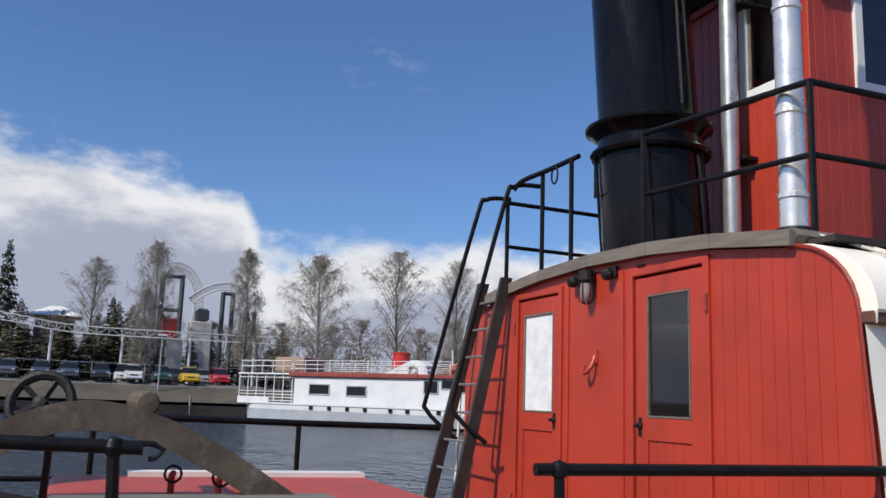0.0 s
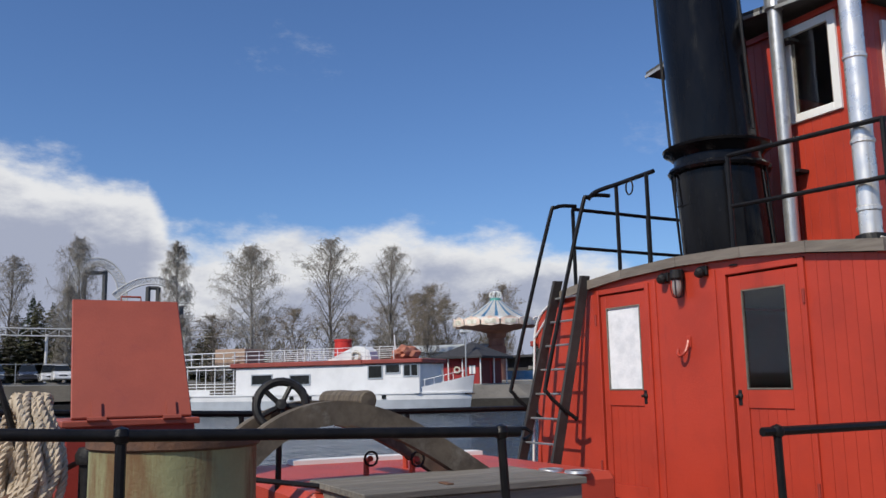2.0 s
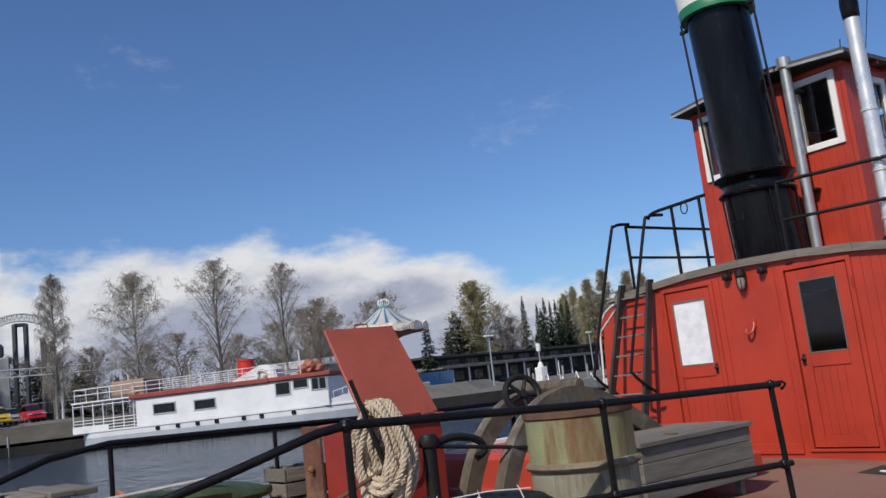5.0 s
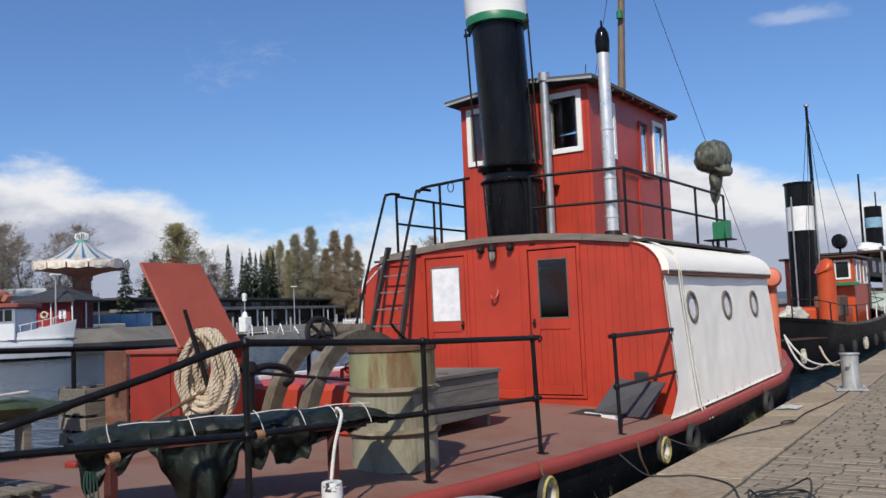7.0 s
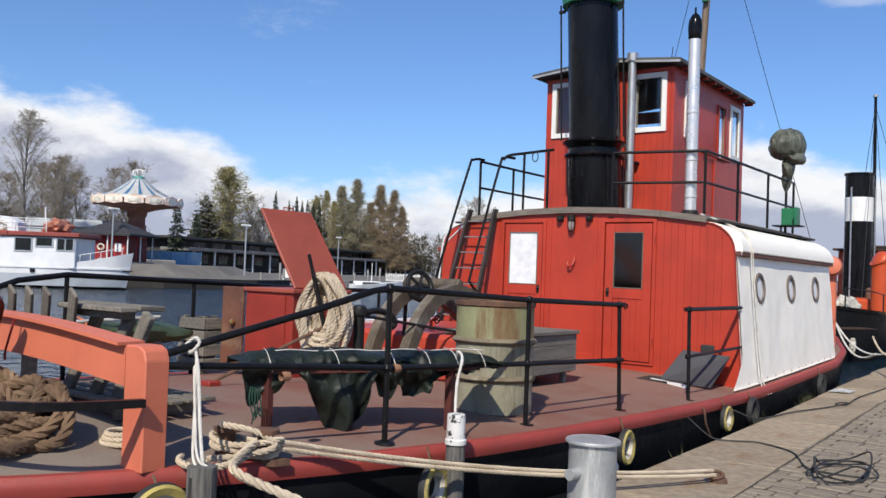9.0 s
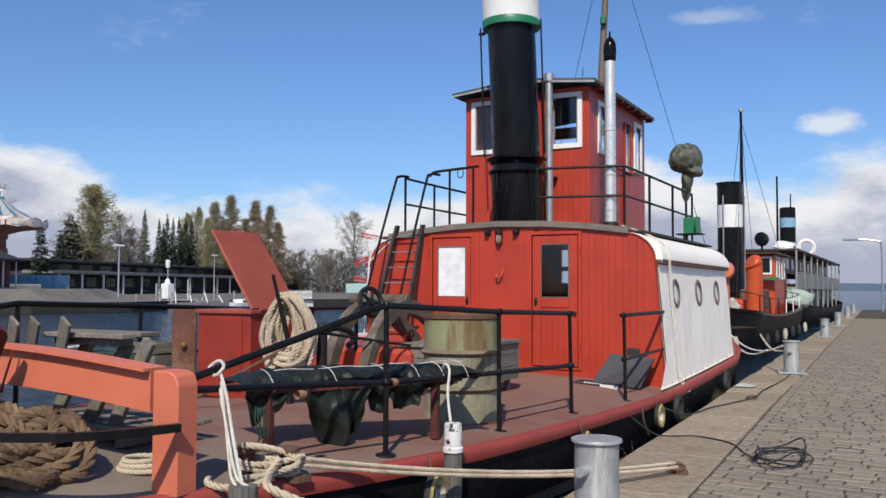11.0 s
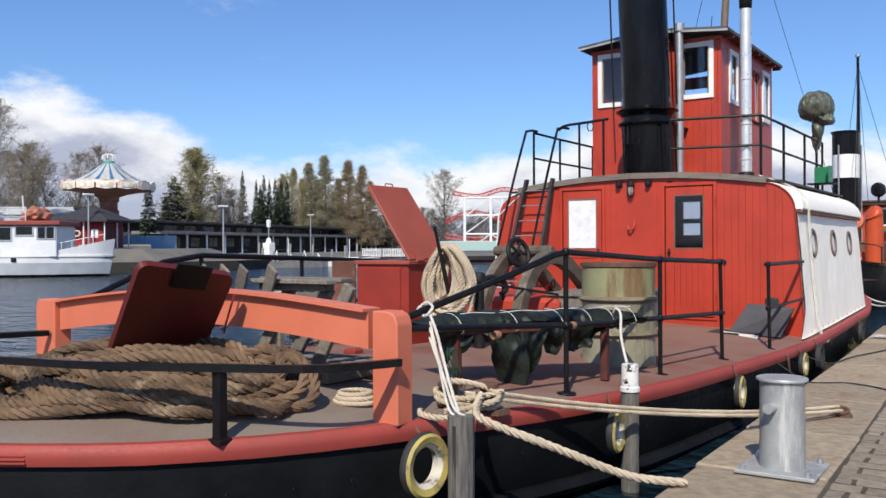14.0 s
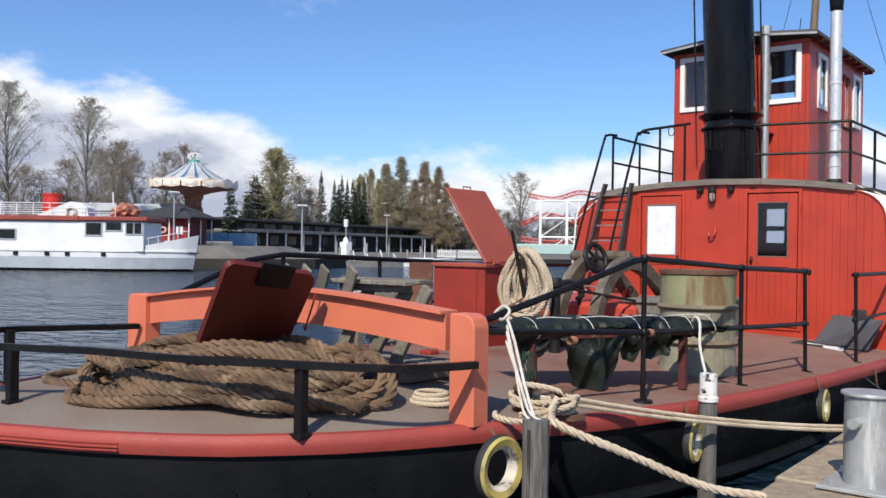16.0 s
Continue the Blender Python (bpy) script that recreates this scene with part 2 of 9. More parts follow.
BAG = mat("silvery_olive_plastic", (0.115, 0.125, 0.095), (0.06, 0.068, 0.052), rough=0.26, scale=5, stretch=(3, 3, 0.6), bump=0.9, bscale=7, depth=0.05)
ZINC = mat("pale_zinc_sheet", (0.46, 0.47, 0.47), (0.36, 0.37, 0.37), rough=0.45, metal=0.4, scale=4, bump=0.15)
RUST = mat("rusty_iron", (0.14, 0.07, 0.04), (0.09, 0.05, 0.035), rough=0.85, scale=9, stain=(0.20, 0.105, 0.05), bump=0.5)
IRON = mat("dark_cast_iron", (0.010, 0.010, 0.011), (0.020, 0.018, 0.017), rough=0.5, spec=0.25, scale=9, bump=0.5, bscale=40)
YELLOW = mat("yellow_tyre_paint", (0.50, 0.39, 0.10), (0.36, 0.29, 0.10), rough=0.65, scale=5, stain=(0.12, 0.10, 0.06), stain_at=(0.54, 0.66), stain_scale=9, bump=0.3)
TYREWHITE = mat("white_tyre_paint", (0.62, 0.58, 0.48), (0.46, 0.42, 0.35), rough=0.7, scale=6, stain=(0.12, 0.11, 0.10), stain_at=(0.52, 0.64), stain_scale=8, bump=0.3)
RUBBER = mat("black_rubber", (0.02, 0.02, 0.02), (0.03, 0.03, 0.03), rough=0.75, scale=9, bump=0.4)
GREENP = mat("green_paint", (0.022, 0.19, 0.085), (0.018, 0.15, 0.07), rough=0.4, scale=4, bump=0.1)
POSTWOOD = mat("split_grey_pile", (0.155, 0.145, 0.13), (0.085, 0.08, 0.072), rough=0.9, scale=7, stretch=(7, 7, 0.7), bump=0.8, bscale=14, depth=0.012)
STONE = mat("quay_edge_stone", (0.335, 0.268, 0.185), (0.225, 0.178, 0.124), rough=0.9, scale=11, stain=(0.21, 0.108, 0.046), stain_at=(0.53, 0.68), stain_scale=1.9, bump=0.8, bscale=55, rand=0.16, depth=0.010)
SETT = mat("granite_sett", (0.26, 0.217, 0.16), (0.185, 0.153, 0.113), rough=0.85, scale=14, stain=(0.30, 0.247, 0.178), stain_at=(0.55, 0.70), stain_scale=1.3, bump=0.9, bscale=40, rand=0.13, island=0.13, depth=0.006)
JOINT = mat("sandy_joint", (0.085, 0.068, 0.048), (0.045, 0.038, 0.028), rough=0.95, scale=5, bump=0.6, bscale=60)
CONCRETE = mat("weathered_concrete", (0.30, 0.29, 0.265), (0.22, 0.21, 0.195), rough=0.9, scale=0.5, stain=(0.14, 0.13, 0.115), bump=0.4, bscale=9)


def glass(name, tint=(0.9, 0.93, 0.95), alpha=None):
    m = bpy.data.materials.new(name)
    m.use_nodes = True
    b = m.node_tree.nodes["Principled BSDF"]
    b.inputs["Base Color"].default_value = (*tint, 1)
    b.inputs["Roughness"].default_value = 0.03
    b.inputs["Transmission Weight"].default_value = 1.0
    b.inputs["IOR"].default_value = 1.45
    return m


GLASS = glass("window_glass")
DARKGLASS = mat("dim_window_pane", (0.010, 0.012, 0.012), (0.018, 0.02, 0.02), rough=0.06, scale=3, bump=0.02, spec=0.3)
CURTAIN = mat("white_curtain", (0.80, 0.81, 0.82), (0.66, 0.68, 0.70), rough=0.8, scale=7, bump=0.5, bscale=9, depth=0.02)
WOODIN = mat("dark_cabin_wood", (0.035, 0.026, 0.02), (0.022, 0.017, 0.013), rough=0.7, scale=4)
# Near-black colour puts the shade inside cabins and hatchway into the surface.
DARKIN = mat("interior_shade", (0.03, 0.027, 0.025), (0.02, 0.018, 0.018), rough=0.9)

water_m = bpy.data.materials.new("harbour_water")
water_m.use_nodes = True
t_ = water_m.node_tree
b_ = t_.nodes["Principled BSDF"]
b_.inputs["Base Color"].default_value = (0.007, 0.017, 0.027, 1)
b_.inputs["Roughness"].default_value = 0.08
b_.inputs["IOR"].default_value = 1.33
c_ = t_.nodes.new("ShaderNodeTexCoord")
w1 = nd(t_, "ShaderNodeTexNoise", Scale=1.6, Detail=4.0, Roughness=0.55)
w2 = nd(t_, "ShaderNodeTexNoise", Scale=0.35, Detail=2.0)
m1 = t_.nodes.new("ShaderNodeMapping")
m1.inputs["Scale"].default_value = (1.0, 1.8, 1.0)
m1.inputs["Rotation"].default_value = (0, 0, 0.6)
t_.links.new(c_.outputs["Object"], m1.inputs[0])
for w in (w1, w2):
    t_.links.new(m1.outputs[0], w.inputs["Vector"])
bw = t_.nodes.new("ShaderNodeBump")
bw.inputs["Strength"].default_value, bw.inputs["Distance"].default_value = 0.72, 0.35
t_.links.new(mathn(t_, "ADD", w1.outputs[0], w2.outputs[0]), bw.inputs["Height"])
t_.links.new(bw.outputs[0], b_.inputs["Normal"])
WATER = water_m


# ---- building helpers ----
def thing(name, at, label, category, group="", kind=""):
    e = new(name)
    e.location = at
    e.empty_display_size = 0.1
    return tagged(e, label, category, group, kind)


def origin(ob):
    p = Vector((0, 0, 0))
    while ob is not None:
        p += ob.location
        ob = ob.parent
    return p


def part(name, bm, material, parent=None, label="", smooth=False):
    """Links a bmesh, given in world places, as one mesh object under a thing or a part."""
    bmesh.ops.recalc_face_normals(bm, faces=bm.faces)
    me = bpy.data.meshes.new(name)
    bm.to_mesh(me)
    bm.free()
    if parent is not None:
        me.transform(Matrix.Translation(-origin(parent)))
    me.materials.append(material)
    if smooth:
        me.polygons.foreach_set("use_smooth", [True] * len(me.polygons))
        me.set_sharp_from_angle(angle=radians(38))
    ob = new(name, me)
    ob.parent = parent
    if label:
        ob["label"] = label
    return ob


def solo(name, bm, material, label, category, group="", kind="", smooth=False, at=None):
    """A thing of one mesh; its origin goes to at."""
    ob = part(name, bm, material, None, "", smooth)
    if at is not None:
        ob.data.transform(Matrix.Translation(-Vector(at)))
        ob.location = at
    return tagged(ob, label, category, group, kind)


def box(x0, x1, y0, y1, z0, z1, bev=0.006, bm=None, m=None):
    b = bmesh.new()
    bmesh.ops.create_cube(b, size=1)
    for v in b.verts:
        v.co = Vector(((x0 + x1) / 2 + v.co.x * (x1 - x0), (y0 + y1) / 2 + v.co.y * (y1 - y0), (z0 + z1) / 2 + v.co.z * (z1 - z0)))
    if bev:
        bmesh.ops.bevel(b, geom=b.edges[:], offset=min(bev, 0.45 * min(x1 - x0, y1 - y0, z1 - z0)), segments=1, affect="EDGES")
    if m is not None:
        b.transform(m)
    if bm is None:
        return b
    join(bm, b)
    return bm


def join(bm, other):
    me = bpy.data.meshes.new("tmp")
    other.to_mesh(me)
    other.free()
    bm.from_mesh(me)
    bpy.data.meshes.remove(me)


def tube(pts, r, seg=8, cyclic=False, bm=None, caps=True):
    """A pipe along points; r is a radius or one for each point."""
    bm = bm or bmesh.new()
    pts = [Vector(p) for p in pts]
    n = len(pts)
    rs = r if isinstance(r, (list, tuple)) else [r] * n
    prev, rings = None, []
    for i, p in enumerate(pts):
        if cyclic:
            d = pts[(i + 1) % n] - pts[i - 1]
        else:
            d = pts[min(i + 1, n - 1)] - pts[max(i - 1, 0)]
        d.normalize()
        if prev is None:
            u = d.orthogonal().normalized()
        else:
            u = prev - d * prev.dot(d)
            u = u.normalized() if u.length > 1e-6 else d.orthogonal().normalized()
        prev = u
        w = d.cross(u)
        rings.append([bm.verts.new(p + (u * math.cos(a) + w * math.sin(a)) * rs[i]) for a in (2 * math.pi * k / seg for k in range(seg))])
    for i in range(n if cyclic else n - 1):
        a, b = rings[i], rings[(i + 1) % n]
        for k in range(seg):
            bm.faces.new((a[k], a[(k + 1) % seg], b[(k + 1) % seg], b[k]))
    if caps and not cyclic:
        bm.faces.new(rings[0][::-1])
        bm.faces.new(rings[-1])
    return bm


def lathe(profile, at=(0, 0, 0), seg=24, axis=None, bm=None):
    """Turns (radius, height) pairs round the z axis at a place, or round another axis through it."""
    b = bmesh.new()
    rings = []
    for r, z in profile:
        rings.append([b.verts.new((r * math.cos(2 * math.pi * k / seg), r * math.sin(2 * math.pi * k / seg), z)) for k in range(seg)] if r > 1e-5 else [b.verts.new((0, 0, z))])
    for p, q in zip(rings, rings[1:]):
        for k in range(seg):
            j = (k + 1) % seg
            if len(p) == 1 and len(q) == 1:
                continue
            if len(p) == 1:
                b.faces.new((p[0], q[j], q[k]))
            elif len(q) == 1:
                b.faces.new((p[k], p[j], q[0]))
            else:
                b.faces.new((p[k], p[j], q[j], q[k]))
    m = Matrix.Translation(at)
    if axis is not None:
        m = m @ Vector(axis).to_track_quat("Z", "Y").to_matrix().to_4x4()
    b.transform(m)
    if bm is None:
        return b
    join(bm, b)
    return bm


def prism(poly, axis, a, b, bm=None):
    """A polygon in the plane across axis ('x', 'y' or 'z'), drawn out from a to b."""
    bm = bm or bmesh.new()

    def put(p, h):
        return {"x": (h, p[0], p[1]), "y": (p[0], h, p[1]), "z": (p[0], p[1], h)}[axis]
    lo = [bm.verts.new(put(p, a)) for p in poly]
    hi = [bm.verts.new(put(p, b)) for p in poly]
    bm.faces.new(lo)
    bm.faces.new(hi)
    for i in range(len(poly)):
        j = (i + 1) % len(poly)
        bm.faces.new((lo[i], lo[j], hi[j], hi[i]))
    return bm


def loft(rings, closed=True, caps=True, bm=None):
    bm = bm or bmesh.new()
    vs = [[bm.verts.new(p) for p in ring] for ring in rings]
    n = len(vs[0])
    for a, b in zip(vs, vs[1:]):
        for k in range(n if closed else n - 1):
            j = (k + 1) % n
            bm.faces.new((a[k], a[j], b[j], b[k]))
    if caps and closed:
        bm.faces.new(vs[0])
        bm.faces.new(vs[-1])
    return bm


def smoothline(pts, n=8, cyclic=False):
    """A rounded line through points (Catmull-Rom)."""
    p = [Vector(q) for q in pts]
    out = []
    m = len(p)
    for i in range(m if cyclic else m - 1):
        if cyclic:
            a, b, c, d = p[i - 1], p[i], p[(i + 1) % m], p[(i + 2) % m]
        else:
            a, b, c, d = p[max(i - 1, 0)], p[i], p[i + 1], p[min(i + 2, m - 1)]
        for k in range(n):
            t = k / n
            out.append(0.5 * ((2 * b) + (c - a) * t + (2 * a - 5 * b + 4 * c - d) * t * t + (3 * b - a - 3 * c + d) * t ** 3))
    if not cyclic:
        out.append(p[-1])
    return out


def rope(pts, r, bm=None, cyclic=False, pitch=3.2, seg=6):
    """A three-strand rope along a line: three thin strands wound round it."""
    bm = bm or bmesh.new()
    p = [Vector(q) for q in pts]
    if cyclic:
        p = p + [p[0]]
    # even steps
    lens = [0.0]
    for a, b in zip(p, p[1:]):
        lens.append(lens[-1] + (b - a).length)
    step = r * min(0.8, pitch * 2 / 9)
    n = max(int(lens[-1] / step), 4)
    q, j = [], 0
    for i in range(n + 1):
        s = lens[-1] * i / n
        while j < len(p) - 2 and lens[j + 1] < s:
            j += 1
        f = (s - lens[j]) / max(lens[j + 1] - lens[j], 1e-9)
        q.append(p[j].lerp(p[j + 1], f))
    prev, frames = None, []
    for i in range(len(q)):
        d = (q[min(i + 1, n)] - q[max(i - 1, 0)])
        d = d.normalized() if d.length > 1e-9 else Vector((0, 0, 1))
        u = d.orthogonal().normalized() if prev is None else (prev - d * prev.dot(d)).normalized()
        prev = u
        frames.append((u, d.cross(u)))
    for s in range(3):
        line = []
        for i in range(len(q)):
            a = 2 * math.pi * (s / 3 + i * step / (pitch * 2 * r))
            u, w = frames[i]
            line.append(q[i] + (u * math.cos(a) + w * math.sin(a)) * r * 0.5)
        tube(line, r * 0.56, 5, bm=bm)
    return bm


# ---- water, quay, far ground ----
WZ = -0.36
bm = bmesh.new()
ringv = []
for r_ in (0, 40, 160, 700, 2600):
    ringv.append([bm.verts.new((-20 + r_ * math.cos(a), 30 + r_ * math.sin(a), WZ)) for a in (2 * math.pi * k / 32 for k in range(32))] if r_ else [bm.verts.new((-20, 30, WZ))])
for p, q in zip(ringv, ringv[1:]):
    for k in range(32):
        if len(p) == 1:
            bm.faces.new((p[0], q[k], q[(k + 1) % 32]))
        else:
            bm.faces.new((p[k], q[k], q[(k + 1) % 32], p[(k + 1) % 32]))
solo("water", bm, WATER, "dark blue rippled harbour water", "water", kind="structure", at=(0, 0, WZ))


def edge_x(y):
    return -2.60 - 0.026 * (y + 2)


# quay body with a sloping line of face; its top lies under stones and setts
Q0, Q1 = -30.0, 72.0
bm = prism([(edge_x(Q0) + 0.03, Q0), (edge_x(Q1) + 0.03, Q1), (40, Q1), (40, Q0)], "z", -3.0, -0.02)
quay = solo("quay", bm, CONCRETE, "long stone harbour quay with worn edge", "quay", kind="structure")
bm = prism([(edge_x(Q0) + 0.84, Q0), (edge_x(Q1) + 0.84, Q1), (40, Q1), (40, Q0)], "z", -0.02, -0.004)
pavement = solo("pavement", bm, JOINT, "sett-paved quay surface with sandy joints", "pavement", kind="structure")

# ---- the tug: form lines ----
CX = -5.6


def lerp_tab(tab, v):
    for (a, p), (b, q) in zip(tab, tab[1:]):
        if v <= b:
            f = min(max((v - a) / (b - a), 0), 1)
            return p + (q - p) * f
    return tab[-1][1]


# quay-side edge of the deck by y, and the height of the gunwale
EDGE = [(-6.24, -6.62), (-6.21, -6.40), (-6.13, -6.15), (-6.03, -5.93), (-5.83, -5.47), (-5.70, -5.25), (-5.52, -4.98), (-5.33, -4.74), (-5.10, -4.53), (-4.86, -4.33), (-4.58, -4.15), (-4.26, -3.98), (-3.86, -3.81), (-3.46, -3.66), (-2.93, -3.50), (-2.31, -3.36), (-1.51, -3.25), (-0.75, -3.19), (0.9, -3.11),
        (2.5, -3.05), (4.0, -3.02), (8.7, -3.04), (10.0, -3.20), (11.5, -3.65), (13.0, -4.45), (14.2, -5.52)]
RIM = [(-6.2, 0.405), (-4.0, 0.40), (-2.4, 0.36), (-0.75, 0.31), (0.9, 0.27), (2.5, 0.24), (4.0, 0.23), (6.0, 0.27), (8.7, 0.34), (11.0, 0.52), (14.3, 0.95)]


MIDLINE = [(-6.24, -6.64), (-6.0, -6.46), (-5.4, -6.18), (-4.7, -5.99), (-4.0, -5.87), (-3.0, -5.76), (-2.0, -5.68), (-1.0, -5.62), (0.0, CX)]


def centre(y):
    return lerp_tab(MIDLINE, y)


def half(y):
    return max(lerp_tab(EDGE, y) - centre(y), 0.01)


def rimz(y):
    return lerp_tab(RIM, y)


def deckz(x, y):
    h = max(half(y), 0.2)
    return rimz(y) + 0.13 * max(0, 1 - ((x - centre(y)) / h) ** 2) * min(1, (y + 6.4) / 1.5)


OUT = [(y, x - centre(y)) for y, x in EDGE[:14]]
yy_ = -2.93
while yy_ < 14.15:
    OUT.append((yy_, half(yy_)))
    yy_ += 0.48
OUT.append((14.2, 0.08))


def rim_ring(dz, inset):
    """The deck edge all round, moved inwards by inset along its normals."""
    side = []
    for i, (y, h) in enumerate(OUT):
        a, b = OUT[max(i - 1, 0)], OUT[min(i + 1, len(OUT) - 1)]
        if i == 0:
            nx, ny = 0.0, 1.0
        else:
            dy, dh = b[0] - a[0], b[1] - a[1]
            n = math.hypot(dy, dh)
            nx, ny = -dy / n, dh / n
        side.append((max(h + nx * inset, 0.004), y + ny * inset, rimz(y) + dz, y))
    return [(centre(y) + k, yy, z) for k, yy, z, y in side] + [(centre(y) - k, yy, z) for k, yy, z, y in side[::-1][:-1]]


boat = thing("tugboat", (CX, 4.0, WZ), "old red and black steam tug moored beside the quay", "boat")
part("hull", loft([rim_ring(-0.08, 0.03), rim_ring(-0.14, 0.02), rim_ring(-0.45, 0.06), rim_ring(-0.75, 0.16), rim_ring(-1.05, 0.36), rim_ring(-1.5, 0.8)], caps=False), HULL, boat, "black painted riveted steel hull", smooth=True)
part("rubbing_strake", loft([rim_ring(-0.095, 0.035), rim_ring(-0.10, -0.015), rim_ring(-0.05, -0.03), rim_ring(-0.005, -0.022), rim_ring(0.015, 0.0), rim_ring(0.015, 0.06), rim_ring(-0.02, 0.08)], caps=False), RED_RIM, boat, "faded red rounded gunwale", smooth=True)
part("fender_strake", loft([rim_ring(-0.57, 0.10), rim_ring(-0.565, 0.03), rim_ring(-0.62, 0.0), rim_ring(-0.67, 0.04), rim_ring(-0.68, 0.14)], caps=False), HULL, boat, "black lower rubbing strake", smooth=True)
# seam of the stern plate on the gunwale
for dz in (-0.078, -0.058, -0.036):
    row_ = rim_ring(dz, -0.030)
    part("strake_seam", tube(row_[-5:] + row_[:6], 0.006, 5), RED_RIM, boat, "raised seam on the stern gunwale")
for k in range(60):
    y = -5.3 + 0.31 * k
    part("rivet", lathe([(0, 0.006), (0.009, 0.003), (0.011, 0)], (centre(y) + half(y) - 0.012, y, rimz(y) - 0.30 + 0.0), 6, (1, 0, 0)), HULL, boat)
bm = bmesh.new()
rows_ = []
for y, h in OUT:
    rows_.append([bm.verts.new((centre(y) + s * max(h - 0.04, 0.003), y + 0.04 * (y < -6.15), deckz(centre(y) + s * h, y) + 0.004)) for s in (k / 8 for k in range(-8, 9))])
for a, b in zip(rows_, rows_[1:]):
    for k in range(16):
        bm.faces.new((a[k], a[k + 1], b[k + 1], b[k]))
part("deck", bm, DECK, boat, "worn brown-red steel deck with grey patches", smooth=True)

# ---- the deckhouse ----
WY = 4.0            # aft wall
HL, HR = -7.86, -3.30   # its sides at mid height
HY1 = 8.9


def shoulder(x_in, z_top, x_out, z_low, n=8):
    """Quarter round from the roof down to the side."""
    return [(x_in + (x_out - x_in) * math.sin(math.pi / 2 * k / n), z_low + (z_top - z_low) * math.cos(math.pi / 2 * k / n)) for k in range(n + 1)]


def roof_z(x):
    return 2.505 - 0.14 * ((x - CX) / 1.9) ** 2


right_sh = shoulder(-3.74, 2.355, HR, 1.97)
left_sh = [(2 * CX - x, z) for x, z in right_sh]
section = [(-3.17, 0.24), (HR, 1.97)] + right_sh[::-1][1:] + [(CX + 1.0, roof_z(CX + 1)), (CX, roof_z(CX)), (CX - 1.0, roof_z(CX - 1))] + left_sh + [(2 * CX + 3.17, 0.24)]
house = thing("deckhouse", (CX, 6.4, 0.3), "red wooden deckhouse with two narrow doors and rounded roof", "deckhouse")
# aft wall: a shell with both door openings left in it
D1, D2 = (-6.80, -6.03), (-5.15, -4.34)
DZ0, DZ1 = 0.43, 2.405


def wall_strip(x0, x1, z0=None, z1=None, t=0.07):
    """A piece of aft wall between two x, up to the section line."""
    def top_at(x):
        for (a, za), (b, zb) in zip(section[1:], section[2:]):
            lo, hi = min(a, b), max(a, b)
            if lo - 1e-6 <= x <= hi + 1e-6 and hi - lo > 1e-6:
                return za + (zb - za) * (x - a) / (b - a)
        return 2.0
    xs = sorted({x0, x1, *[p[0] for p in section[1:-1] if x0 < p[0] < x1]})
    poly = [(x, z0 if z0 is not None else deckz(x, WY) - 0.02) for x in (x0, x1)] + [(x, z1 if z1 is not None else top_at(x) - 0.004) for x in xs[::-1]]
    return prism(poly, "y", WY, WY + t)


part("wall", wall_strip(HL + 0.02, D1[0]), RED, house, "red painted aft wall")
part("wall", wall_strip(D1[1], D2[0]), RED, house)
for d in (D1, D2):
    part("wall", wall_strip(d[0], d[1], z0=DZ1), RED, house)
    part("door_sill", wall_strip(d[0], d[1], z1=DZ0), RED, house)
# vertical boards on the quay-side part of the aft wall
xs = [D2[1] + 0.0]
while xs[-1] < HR - 0.12:
    xs.append(xs[-1] + 0.098 + random.uniform(-0.004, 0.004))
xs[-1] = HR + 0.10
for a, b in zip(xs, xs[1:]):
    b_ = wall_strip(a + 0.0015, min(b - 0.0015, HR - 0.002), t=0.05) if a < HR - 0.02 else None
    if b_ is None:
        continue
    part("plank", b_, RED, house)
part("wall_backing", wall_strip(D2[1], HR - 0.01, t=0.05), RED, house).location.y += 0.008
# lower corner of the side, where the wall widens to the gunwale
part("wall", prism([(HR - 0.012, 2.0), (HR - 0.005, 2.0), (-3.17, 0.26), (-3.32, 0.24), (HR - 0.02, 0.24)], "y", WY + 0.002, WY + 0.05), RED, house)
part("corner_trim", tube([(-3.165, WY - 0.006, 0.25), (HR + 0.004, WY - 0.006, 2.0)] + [(x + 0.004, WY - 0.006, z) for x, z in right_sh[::-1]], 0.012, 6), RED_DK, house)
part("corner_trim", tube([(2 * CX + 3.165, WY - 0.006, 0.25), (2 * CX - HR - 0.004, WY - 0.006, 2.0)] + [(x - 0.004, WY - 0.006, z) for x, z in left_sh], 0.014, 6), WHITE, house)

# sides, front and roof
part("side_wall", loft([[(-3.165, y, rimz(y)) , (HR - 0.0, y, 2.02), (HR - 0.06, y, 2.02), (-3.22, y, rimz(y))] for y in (WY + 0.05, 6.0, 7.5, HY1)]), WHITE, house, "white side wall under the tarpaulin")
part("side_wall", loft([[(2 * CX + 3.165, y, rimz(y)), (2 * CX - HR, y, 2.02), (2 * CX - HR + 0.06, y, 2.02), (2 * CX + 3.22, y, rimz(y))] for y in (WY + 0.05, 6.0, 7.5, HY1)]), RED, house)
FW = (-6.45, -6.10, 1.70, 2.43)


def clip_x(poly, limit, keep_left):
    """The part of a flat outline on one side of x = limit."""
    out = []
    for (xa, za), (xb, zb) in zip(poly, poly[1:] + poly[:1]):
        ia, ib = (xa <= limit) == keep_left, (xb <= limit) == keep_left
        if ia:
            out.append((xa, za))
        if ia != ib:
            f = (limit - xa) / (xb - xa)
            out.append((limit, za + f * (zb - za)))
    return out


